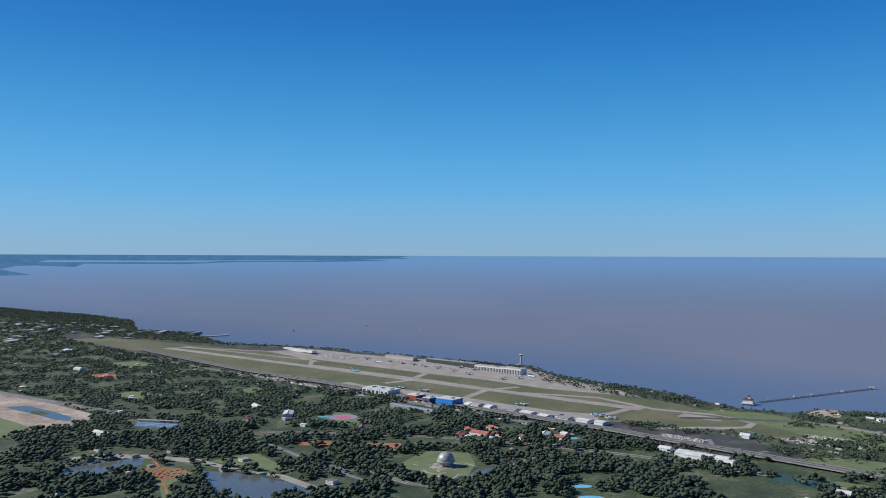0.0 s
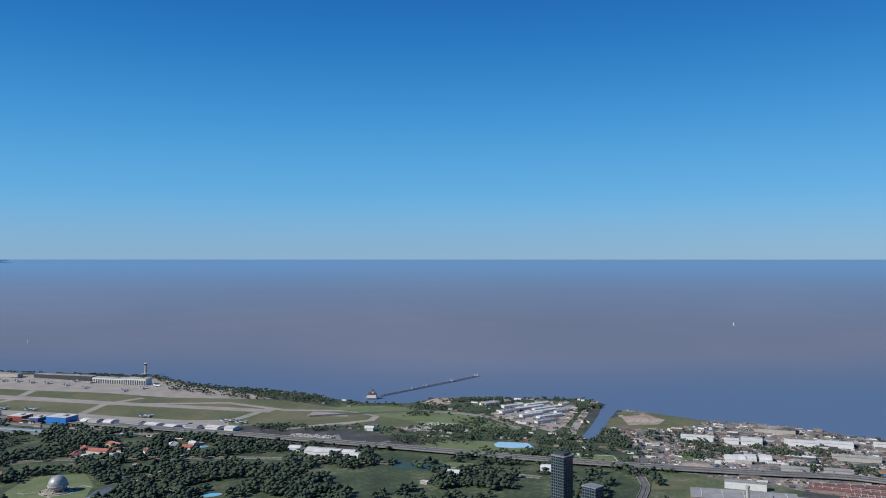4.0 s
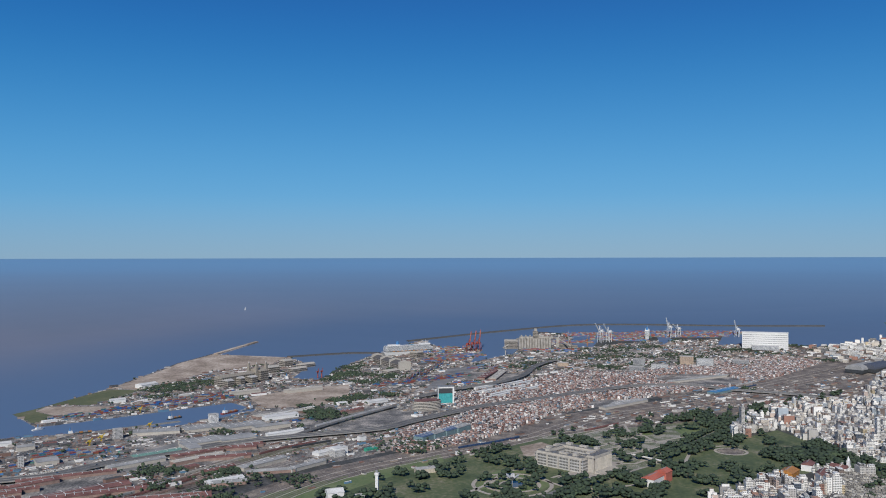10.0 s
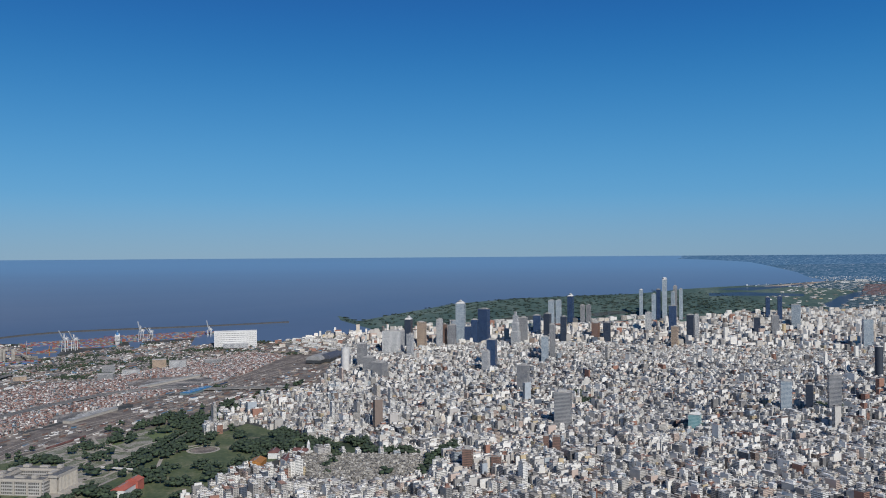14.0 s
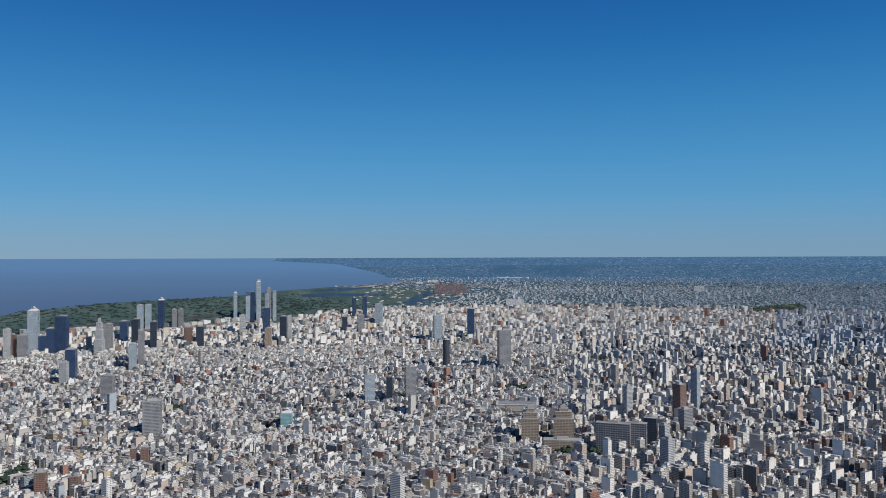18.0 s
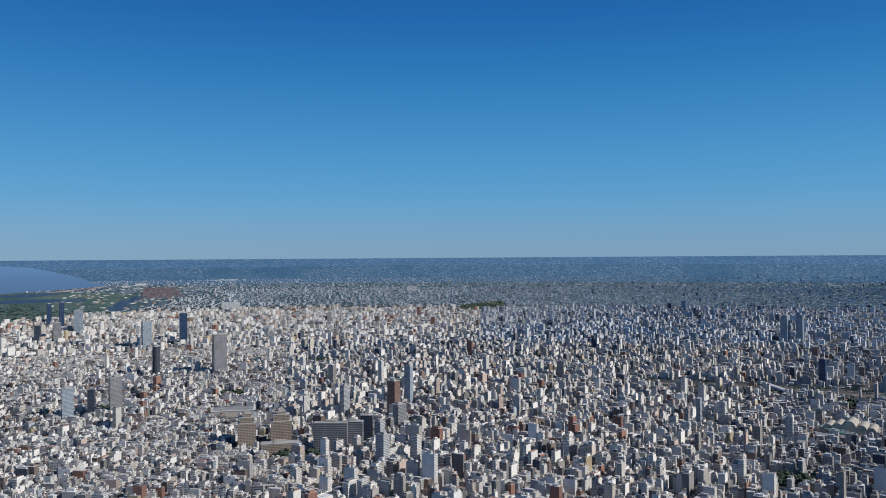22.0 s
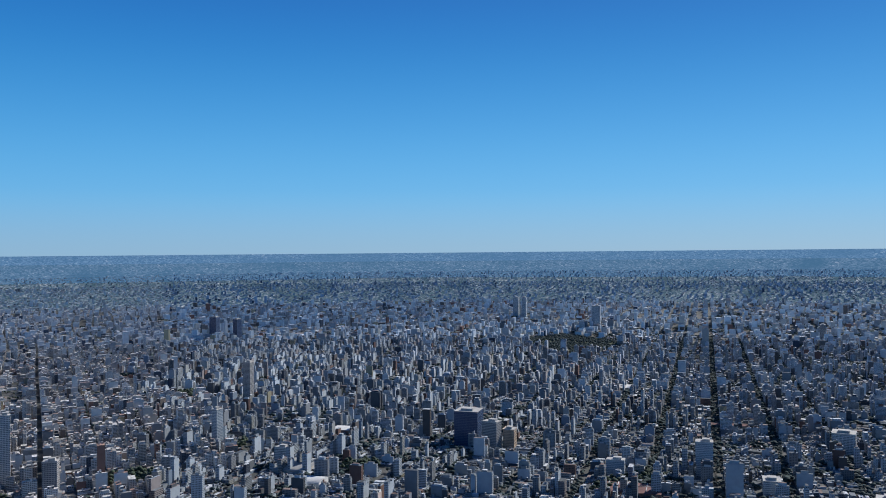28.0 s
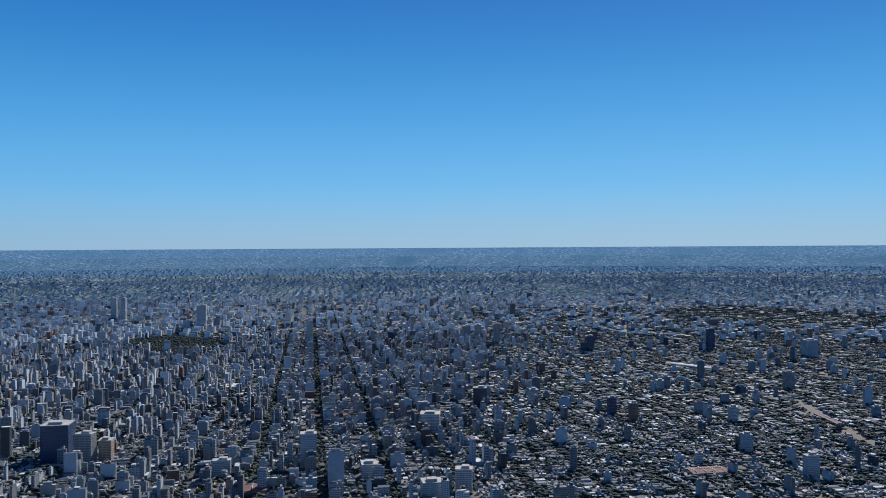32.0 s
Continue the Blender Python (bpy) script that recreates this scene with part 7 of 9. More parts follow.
# more railway sheds and workshops in parallel rows
ROWS_OF_SHEDS = [
    (1269, 1029, 117, 36, 18, "red"), (1347, 961, 94, 36, 16, "red"), (1519, 856, 116, 36, 18, "grey"), (1617, 775, 108, 39, 22, "red"), (1575, 755, 110, 35, 20, "cream"),
    (1230, 954, 95, 41, 18, "red"), (1320, 844, 158, 38, 34, "red"), (1225, 787, 130, 33, 24, "red"), (1598, 855, 100, 40, 18, "green"), (1425, 631, 68, 42, 22, "white"),
    (1559, 612, 110, 27, 22, "grey"), (2052, 560, 307, 21, 9, "grey"), (2068, 754, 169, 38, 30, "cream"), (1692, 706, 82, 45, 20, "red"), (1838, 667, 92, 41, 14, "white"),
    (1864, 881, 92, 48, 50, "grey"), (1807, 967, 103, 64, 40, "grey"), (1901, 797, 99, 44, 50, "grey"), (2082, 740, 161, 28, 14, "white"), (2130, 588, 72, 32, 16, "red"),
    (2280, 563, 69, 36, 30, "white"), (1674, 515, 65, 31, 22, "white"), (1142, 941, 60, 42, 20, "grey"), (1499, 676, 65, 32, 18, "red"), (1554, 520, 90, 29, 16, "grey"),
    (2337, -123, 190, 40, 22, "grey"), (2856, 307, 204, 7, 26, "red"), (2839, 272, 198, 5, 26, "cream"), (2856, -392, 283, 49, 12, "grey"),
]
for x, y, w, t, d, look_ in ROWS_OF_SHEDS:
    wall, roof, lab = {"red": (M_BRICK, M_REDROOF, "long railway workshop with a rusty red roof"), "grey": (M_STONE, M_GREYROOF, "long grey-roofed workshop beside the tracks"), "cream": (M_BRICK, M_STONE, "cream-roofed brick workshop beside the tracks"),
                       "green": (M_STONE, M_GREENROOF, "long shed with a pale green roof"), "white": (M_WHITE, M_WHITEROOF, "white-roofed store in the port")}[look_]
    shed(x, y, w, d, t, wall, roof, lab, 7, "gable", 5 if w > 60 else 0, 3)
ob = thing("brick_chimney", 1021, 1020, "old round concrete water chimney", "chimney")
pole("shaft", ob, M_STONE, 3, 2.6, 34, n=14)
pole("head", ob, M_STONE, 3.6, 3.8, 4, z=34, n=14)


# containers: boxes standing in rows and stacks
def container_rows(name, x, y, nx, ny, levels, turn, seed, label):
    rng = np.random.default_rng(seed)
    u, v = [a.ravel() for a in np.meshgrid((np.arange(nx) - nx / 2) * 12.6, (np.arange(ny) - ny / 2) * 3.0)]
    u, v = u + 6 * (rng.random(len(u)) < 0.1), v
    c, s = math.cos(radians(turn)), math.sin(radians(turn))
    X, Y, Z = [], [], []
    n_lev = rng.integers(1, levels + 1, len(u))
    for k in range(levels):
        ok = n_lev > k
        X.append(x + u[ok] * c + v[ok] * s)
        Y.append(y - u[ok] * s + v[ok] * c)
        Z.append(np.full(ok.sum(), 2.6 * k))
    X, Y, Z = map(np.concatenate, (X, Y, Z))
    n = len(X)
    joined(name, [boxes(X, Y, np.full(n, 12.2), np.full(n, 2.44), np.full(n, 2.55), np.full(n, turn), Z, blank=np.ones(n, bool))], [M_BOXES], label, "containers")


M_BOXES, n, l, p = material("container_paint")
pick = ramp(n, [(0.0, (0.27, 0.07, 0.055)), (0.2, (0.035, 0.13, 0.36)), (0.4, (0.28, 0.14, 0.07)), (0.52, (0.22, 0.09, 0.075)), (0.66, (0.34, 0.33, 0.32)), (0.8, (0.06, 0.18, 0.16)), (0.88, (0.2, 0.21, 0.22))], "CONSTANT")
l.new(n.new("ShaderNodeNewGeometry").outputs["Random Per Island"], pick.inputs["Fac"])
rust = noise_at(n, l, 0.4, 4.0)
worn = ramp(n, [(0.35, (0.6, 0.58, 0.56)), (0.6, (1, 1, 1))])
l.new(rust.outputs["Fac"], worn.inputs["Fac"])
l.new(mixed(n, l, 1.0, pick.outputs["Color"], worn.outputs["Color"], "MULTIPLY"), p.inputs["Base Color"])
p.inputs["Roughness"].default_value = 0.6
for i, (x, y, a, b, c, t) in enumerate(((4430, -175, 40, 34, 5, 78), (4300, -215, 24, 20, 4, 78), (4580, -590, 44, 38, 5, 82), (4400, -560, 22, 22, 4, 82), (3390, 470, 16, 24, 4, 60), (3260, 520, 14, 20, 4, 60), (2760, 470, 22, 16, 3, 40), (2680, 540, 22, 12, 3, 40), (2140, 1080, 4, 5, 4, 37), (2220, 1040, 5, 5, 4, 37), (2280, 1005, 4, 4, 4, 37), (1500, 1066, 6, 5, 2, 40), (1590, 1092, 5, 5, 2, 40), (1625, 980, 5, 6, 3, 40), (1952, 1287, 7, 6, 3, 37), (1993, 1239, 7, 6, 3, 37), (2056, 1212, 8, 6, 4, 37), (2120, 1165, 8, 6, 4, 37), (2195, 1120, 8, 6, 4, 37), (2282, 1078, 10, 6, 4, 37), (2343, 1049, 8, 5, 4, 37),
                                        (1579, 1071, 6, 6, 2, 40), (1580, 1027, 5, 6, 3, 40), (1586, 986, 4, 5, 3, 40), (1993, 691, 8, 4, 2, 40), (2801, 556, 18, 6, 4, 0), (2914, 531, 18, 6, 4, 0), (3077, 520, 16, 6, 4, 0), (2664, 341, 8, 8, 3, 75),
                                        (3523, 571, 14, 6, 5, 75), (3687, 537, 12, 6, 5, 75), (3997, 90, 26, 8, 6, 85), (3638, 111, 20, 8, 5, 85), (4392, -288, 30, 8, 6, 95), (4157, -201, 22, 8, 5, 95), (4489, -586, 30, 8, 6, 100), (3884, 218, 14, 6, 4, 85),
                                        (3057, 314, 14, 8, 2, 70), (2140, 612, 8, 5, 2, 65))):
    container_rows("container_stack", x, y, a, b, c, t, 200 + i, "stacks of red, blue and grey shipping containers")
box_me = None
rngc = np.random.default_rng(9)
for i in range(60):
    cx, cy = ((1555, 1066), (1609, 1040), (1471, 1038), (1553, 917))[i % 4]
    x, y = cx + rngc.uniform(-60, 60), cy + rngc.uniform(-50, 50)
    ob = thing("shipping_container", x, y, ("red", "blue", "green", "orange", "grey")[i % 5] + " steel shipping container", "container", "shipping containers", 50 + 90 * (i % 2))
    block("body", ob, (M_RED, M_BLUEBOX, M_GREEN, M_ORANGE, M_GREYROOF)[i % 5], 12.2, 2.44, 2.6, blank=True)
    block("door_end", ob, M_STEEL, 0.15, 2.3, 2.4, x=6.15, z=0.1, blank=True)


# ---- old power station with its halls and chimneys ----
M_OLDSTONE = paint("sooty_old_stone", (0.29, 0.26, 0.22), 0.85)
ob = thing("power_station", 2558, 1094, "stone power station with a long hall and turrets", "power station", turn=25)
block("turbine_hall", ob, T_STYLE["sooty"][0], 150, 36, 25)
gable("roof", ob, M_OLDSTONE, 150, 36, 9, z=25)
for i in range(19):
    block("pilaster", ob, M_OLDSTONE, 1.8, 1.6, 26.5, x=-72 + i * 8, y=-18.9, blank=True)
block("cornice", ob, M_OLDSTONE, 152, 2.4, 1.4, y=-18.6, z=26.5, blank=True)
for x, w, d, h in ((-62, 26, 30, 20), (-10, 18, 22, 22), (38, 24, 30, 20)):
    block("front_wing", ob, T_STYLE["sooty"][0], w, d, h, x=x, y=-32)
    gable("wing_roof", ob, M_ROOFGREY, w, d, 5, x=x, y=-32, z=h)
block("boiler_house", ob, T_STYLE["sooty"][0], 34, 60, 34, x=92, y=-6)
gable("boiler_roof", ob, M_OLDSTONE, 34, 60, 8, x=92, y=-6, z=34)
for i, (x, y) in enumerate(((70, -20), (70, 16), (112, -20))):
    block("turret", ob, M_OLDSTONE, 9, 9, 50, x=x, y=y, blank=True)
    block("turret_cap", ob, M_OLDSTONE, 6, 6, 8, x=x, y=y, z=50, blank=True)
    pole("finial", ob, M_ROOFGREY, 2.4, 0.2, 7, x, y, 58, n=8)
ob = thing("power_station_annex", 2446, 1343, "pale stone annex hall with arched windows", "building", turn=25)
block("body", ob, M_WHITE, 60, 34, 11)
gable("roof", ob, M_WHITEROOF, 60, 34, 4, z=11)
for x, y, w, d, h in ((2828, 1076, 50, 36, 20), (3000, 1084, 40, 34, 22), (2865, 992, 70, 24, 12), (2983, 1000, 70, 24, 12), (2853, 649, 60, 30, 12), (3342, 651, 40, 40, 22)):
    shed(x, y, w, d, 30, T_STYLE["sooty"][0], M_STONE, "cream stone harbour warehouse with a pitched roof", h, "gable", 0, 5)


ob = thing("quay_warehouse", 3055, 695, "very long stone warehouse with a dark pitched roof", "warehouse", turn=53.5 - 90)
block("hall_body", ob, T_STYLE["sooty"][0], 250, 44, 22)
gable("roof", ob, paint("dark_slate_roof", (0.10, 0.095, 0.095), 0.8), 246, 44, 9, z=22)
for i, x in enumerate((-126, -42, 42, 126)):
    block("gable_tower", ob, M_STONE, 9, 46, 30, x=x, blank=True)
    gable("gable_cap", ob, M_STONE, 9, 46, 6, x=x, z=30)
PORT_CLEAR.append((3055, 695, 70))


# ---- grain silo ----
M_SILO = paint("weathered_silo_concrete", (0.36, 0.335, 0.30), 0.85, dirt=0.22, scale=0.08)
ob = thing("grain_silo", 3736, 184, "weathered concrete grain silo with a tall head house and sloping galleries", "silo", turn=85)
for i in range(12):
    for j in range(3):
        pole("bin", ob, M_SILO, 6, 6, 46, -74 + i * 12.2, -12 + 12 * j, 0, n=12)
block("head_house", ob, T_STYLE["sooty"][0], 24, 26, 78, x=-4)
block("head_tower", ob, M_SILO, 12, 14, 12, x=-4, z=78, blank=True)
block("gallery", ob, M_SILO, 150, 9, 8, z=46, blank=True)
for i in range(8):
    block("gallery_hut", ob, M_SILO, 6, 12, 6, x=-66 + i * 19, z=54, blank=True)
block("low_wing", ob, T_STYLE["sooty"][0], 60, 34, 34, x=-112)
gable("wing_roof", ob, M_SILO, 60, 34, 7, x=-112, z=34)
beam("conveyor", ob, M_SILO, (-150, -20, 4), (-82, -6, 46), 5, 4)
block("loading_tower", ob, M_SILO, 12, 12, 52, x=92, y=-10, blank=True)
beam("conveyor", ob, M_SILO, (92, -10, 50), (150, -60, 18), 4, 4)
for i in range(3):
    block("annex", ob, T_STYLE["sooty"][0], 26, 30, 24 - 4 * i, x=112 + 28 * i)


# ---- cranes ----
def quay_crane(x, y, turn, mat, label, up=60, tall=52):
    """A ship-to-shore crane: portal legs, sills, machine house, mast and a raised boom."""
    ob = thing("quay_crane", x, y, label, "crane", "quay cranes", turn)
    for sx in (-9, 9):
        for sy in (-10, 10):
            beam("leg", ob, mat, (sx, sy, 0), (sx * 0.8, sy, tall * 0.72), 2.0)
        beam("sill", ob, mat, (sx, -10, 12), (sx, 10, 12), 1.6)
        beam("girder", ob, mat, (sx * 0.5, -34, tall * 0.72), (sx * 0.5, 14, tall * 0.72), 2.4)
    for sy in (-10, 10):
        beam("tie", ob, mat, (-8, sy, tall * 0.68), (8, sy, tall * 0.68), 1.6)
    block("machine_house", ob, mat, 9, 14, 7, y=-18, z=tall * 0.74, blank=True)
    for sx in (-4, 4):
        beam("mast", ob, mat, (sx, 8, tall * 0.72), (0, 6, tall * 1.12), 1.5)
    a = radians(up)
    tip = (0, 12 + 58 * math.cos(a), tall * 0.72 + 58 * math.sin(a))
    beam("boom", ob, mat, (0, 12, tall * 0.72), tip, 4.0, 3.0)
    beam("stay", ob, mat, (0, 6, tall * 1.12), (0, 12 + 36 * math.cos(a), tall * 0.72 + 36 * math.sin(a)), 0.8)
    beam("back_stay", ob, mat, (0, 6, tall * 1.12), (0, -30, tall * 0.74), 0.8)
    return ob


quay_crane(4049, -105, -60, M_WHITE, "large white ship-to-shore crane with its boom raised", 48, 72)
quay_crane(4077, -145, -60, M_WHITE, "large white ship-to-shore crane with its boom raised", 48, 65)
quay_crane(4326, -454, -60, M_WHITE, "large white ship-to-shore crane with its boom raised", 62, 72)
quay_crane(4352, -499, -60, M_WHITE, "white ship-to-shore crane at the quay", 30, 59)
quay_crane(4428, -800, -60, M_WHITE, "white ship-to-shore crane at the quay", 60, 50)
quay_crane(3570, 466, 100, M_RED, "red ship-to-shore crane with its boom raised", 66, 44)
quay_crane(3592, 447, 100, M_RED, "red ship-to-shore crane with its boom raised", 66, 46)
quay_crane(3615, 429, 100, M_RED, "red ship-to-shore crane with its boom raised", 70, 48)
for (cx, cy), mat, h, lab in (((3950, 46), M_STEEL, 62, "slender grey jib crane at the quay"), ((3900, -41), M_ORANGE, 40, "orange jib crane at the quay"), ((3487, 300), M_STONE, 36, "pale jib crane at the quay"), ((2717, 870), M_RED, 30, "dark red dockside crane by the basin"), ((2722, 858), M_RED, 32, "dark red dockside crane by the basin"),
                              ((1653, 1040), M_YELLOW, 15, "yellow gantry crane over a container row"), ((1696, 1039), M_YELLOW, 17, "yellow gantry crane over a container row"), ((1848, 1007), M_YELLOW, 15, "yellow gantry crane by the basin"), ((2031, 1134), M_YELLOW, 16, "yellow gantry crane beside container stacks")):
    ob = thing("jib_crane", cx, cy, lab, "crane", "jib cranes", 40)
    pole("tower", ob, mat, 2.4, 1.4, h * 0.7, n=8)
    block("cab", ob, mat, 6, 5, 5, z=h * 0.62, blank=True)
    beam("jib", ob, mat, (0, 0, h * 0.7), (10, 8, h), 1.6)
    beam("counter_jib", ob, mat, (0, 0, h * 0.7), (-9, -7, h * 0.75), 2.2)


# ---- ships ----
def ship(x, y, n, wide, turn, hull, house, label, decks=3, at=-0.35, house_len=0.2, cargo=False):
    ob = thing("ship", x, y, label, "ship", "ships", turn)
    bm = bmesh.new()
    pts = [(-0.5, -0.45), (0.3, -0.5), (0.43, -0.3), (0.52, 0), (0.43, 0.3), (0.3, 0.5), (-0.5, 0.45)]
    low = [bm.verts.new((b * wide * 0.85, a * n * 0.96, -1)) for a, b in pts]
    top = [bm.verts.new((b * wide, a * n, wide * 0.32)) for a, b in pts]
    k = len(pts)
    for i in range(k):
        bm.faces.new((low[i], low[(i + 1) % k], top[(i + 1) % k], top[i]))
    bm.faces.new(top)
    bmesh.ops.recalc_face_normals(bm, faces=bm.faces[:])
    part("hull", bm, hull, ob)
    z = wide * 0.32
    for i in range(decks):
        house_part = block("deck_house", ob, house, wide * (0.9 - 0.05 * i), n * house_len * (1 - 0.1 * i), 3.0, y=n * at, z=z + 3 * i)
    pole("funnel", house_part, M_BLUEBOX, wide * 0.12, wide * 0.09, 8, 0, n * (at - 0.02), z + 3 * decks, n=10)
    pole("mast", house_part, M_STEEL, 0.5, 0.3, 10, 0, n * (at + 0.05), z + 3 * decks, n=5)
    if cargo:
        for i in range(4):
            block("hatch_cover", ob, M_ORANGE if i % 2 else M_STEEL, wide * 0.6, n * 0.12, 2.5, y=n * (-0.14 + 0.15 * i), z=z, blank=True)
    return ob


def cruise_ship(x, y, n, wide, turn, label):
    """A long white liner: flared hull, full-length balcony decks, bridge, lifeboats, pool deck and raked funnel."""
    ob = thing("cruise_ship", x, y, label, "ship", "ships", turn)
    bm = bmesh.new()
    pts = [(-0.5, -0.4), (-0.47, -0.48), (0.28, -0.5), (0.42, -0.34), (0.53, 0), (0.42, 0.34), (0.28, 0.5), (-0.47, 0.48), (-0.5, 0.4)]
    low = [bm.verts.new((b * wide * 0.8, a * n * 0.93, -1)) for a, b in pts]
    top = [bm.verts.new((b * wide, a * n, 13)) for a, b in pts]
    for i in range(len(pts)):
        bm.faces.new((low[i], low[(i + 1) % len(pts)], top[(i + 1) % len(pts)], top[i]))
    bm.faces.new(top)
    bmesh.ops.recalc_face_normals(bm, faces=bm.faces[:])
    part("hull", bm, M_WHITE, ob)
    block("promenade", ob, M_DARK, wide * 0.97, n * 0.78, 3, y=-n * 0.05, z=13, blank=True)
    for i in range(7):
        deck = block("balcony_deck", ob, T_STYLE["white"][0], wide * 0.98, n * (0.83 - 0.012 * i), 3, y=-n * (0.045 + 0.004 * i), z=16 + 3 * i)
    for i in range(9):
        for side in (-1, 1):
            block("lifeboat", ob, M_ORANGE, 3, 9, 3, side * wide * 0.5, -n * 0.33 + i * n * 0.07, 13.5, blank=True)
    block("bridge", ob, M_DARK, wide * 1.05, 7, 3, y=n * 0.35, z=31, blank=True)
    block("pool_deck", ob, M_POOL, wide * 0.4, n * 0.08, 0.6, y=0, z=37, blank=True)
    block("upper_lounge", ob, M_WHITE, wide * 0.8, n * 0.16, 5, y=n * 0.24, z=37, blank=True)
    block("upper_lounge", ob, M_WHITE, wide * 0.8, n * 0.18, 5, y=-n * 0.3, z=37, blank=True)
    pole("funnel", ob, M_BLUEBOX, 7, 5, 14, 0, -n * 0.24, 41, n=12)
    pole("mast", ob, M_WHITE, 1, 0.4, 16, 0, n * 0.26, 42, n=6)


cruise_ship(3470, 700, 265, 34, 143, "large white cruise ship with stacked balcony decks and blue glass")
cruise_ship(4330, -345, 150, 24, 95, "white passenger ship at the container pier")
ship(1771, 1136, 62, 11, 135, M_DARK, M_WHITE, "old dark river freighter at the quay", 2, -0.36, 0.14, True)
ship(1975, 1008, 44, 9, 115, M_DARK, M_WHITE, "old dark freighter at the quay", 2, -0.3, 0.16, True)
ship(2070, 902, 60, 11, 110, M_RED, M_WHITE, "rusty red freighter at the quay", 2, -0.3, 0.16, True)
ship(2121, 874, 54, 10, 110, M_STEEL, M_WHITE, "grey tug and barge at the quay", 2, 0.2, 0.2, True)
ship(1797, 1263, 30, 8, 110, M_WHITE, M_WHITE, "small white harbour boat at the shore", 1, 0.0, 0.4)
ship(2673, 966, 60, 11, 60, M_STEEL, M_WHITE, "grey harbour vessel in the basin", 3, -0.1, 0.3)

# ---- breakwaters ----
for name, line, wide in (("breakwater", [(3270, 1175), (3440, 960), (3455, 835)], 26), ("breakwater", [(3975, 820), (4640, 375), (5110, -95), (5130, -930), (5190, -1430)], 22), ("jetty", [(3320, 1510), (3830, 1533)], 20)):
    pts = smooth_line(line, 60)
    ob = new(name)
    ob.empty_display_size = 1
    tagged(ob, "low dark rock breakwater in the river" if name == "breakwater" else "pale sandy jetty in the river", name)
    ribbon("rock_fill", ob, M_ROCK if name == "breakwater" else M_SAND, [tuple(v) for v in folded(np.column_stack([pts, np.zeros(len(pts))]))], wide, -2, 4)

# ---- tower with the teal screen and the round terraced block ----
ob = thing("screen_tower", 2292, 364, "white-framed tower block with a teal painted front", "tower", turn=72)
block("shaft", ob, M_WHITE, 44, 20, 48)
block("front_panel", ob, M_TEALP, 38, 0.8, 48 * 0.55, x=-2, y=-10.4, z=4, blank=True, label="teal painted front panel")
block("upper_panel", ob, M_DARK, 38, 0.8, 48 * 0.3, x=-2, y=-10.4, z=48 * 0.62, blank=True)
block("roof_slab", ob, M_STEEL, 45, 21, 1.2, z=48, blank=True)
for k, (x, y, w, h) in enumerate(((2201, 401, 30, 24),)):
    ob = thing("terraced_block", x, y, "oval grey office block with striped floors and a red roof", "building", turn=60)
    for i in range(6):
        bm = bmesh.new()
        bmesh.ops.create_cone(bm, cap_ends=True, segments=28, radius1=1, radius2=1, depth=1, matrix=Matrix.Translation((0, 0, 2 + i * 4)) @ Matrix.Diagonal((40, 22, 2.2, 1)))
        part("floor_band", bm, M_STONE, ob)
    bm = bmesh.new()
    bmesh.ops.create_cone(bm, cap_ends=True, segments=28, radius1=1, radius2=1, depth=1, matrix=Matrix.Translation((0, 0, 12)) @ Matrix.Diagonal((38.5, 20.5, 24, 1)))
    part("glazing", bm, M_GLASS, ob)
    bm = bmesh.new()
    bmesh.ops.create_cone(bm, cap_ends=True, segments=28, radius1=1, radius2=1, depth=1, matrix=Matrix.Translation((0, 0, 24.6)) @ Matrix.Diagonal((36, 19, 1.2, 1)))
    part("roof", bm, M_REDROOF, ob)
    PORT_CLEAR.append((x, y, 46))
for k in range(9):
    x, y = ((2599, 284), (2542, 253), (2487, 223), (2671, 212), (2611, 181), (2494, 289), (2702, 170), (2585, 145), (2429, 234))[k]
    hall("long_white_shed", x, y, 120, 9, 6, 30, M_WHITE, M_WHITEROOF, "long narrow white-roofed shed", "gable", 2, "long white sheds")
    PORT_CLEAR.append((x, y, 30))
BX, BY = 1885, 306
for k in range(4):
    u = (k - 1.5) * 50
    hall("market_shed", BX + u * math.sin(radians(115)) * 0.8, BY + u * math.cos(radians(115)), 52, 26, 12, 25, M_MARKET, paint("blue_sheet_roof", (0.09, 0.14, 0.25)) if k % 2 == 0 else M_GREYROOF, "long market building with a blue roof", "gable", 3, "market sheds", 4)
    PORT_CLEAR.append((BX + u * math.sin(radians(115)) * 0.8, BY + u * math.cos(radians(115)), 34))
hall("train_shed", 2616, -431, 130, 30, 7, 40, M_MARKET, paint("faded_blue_sheet", (0.06, 0.21, 0.42), 0.5), "long train shed with a bright blue roof", "gable", 3, "train sheds", 5)
hall("train_shed", 2354, -129, 110, 26, 8, 40, M_GREYROOF, M_GREYROOF, "grey striped train shed by the tracks", "gable", 3, "train sheds", 10)
hall("train_shed", 3159, -995, 140, 60, 12, 40, M_DARK, M_GREYROOF, "large dark arched station roof", "vault", 18, "train sheds")
hall("train_shed", 3188, -1049, 140, 50, 12, 40, M_DARK, paint("slate_roof", (0.08, 0.09, 0.12)), "large dark arched station roof", "vault", 18, "train sheds")

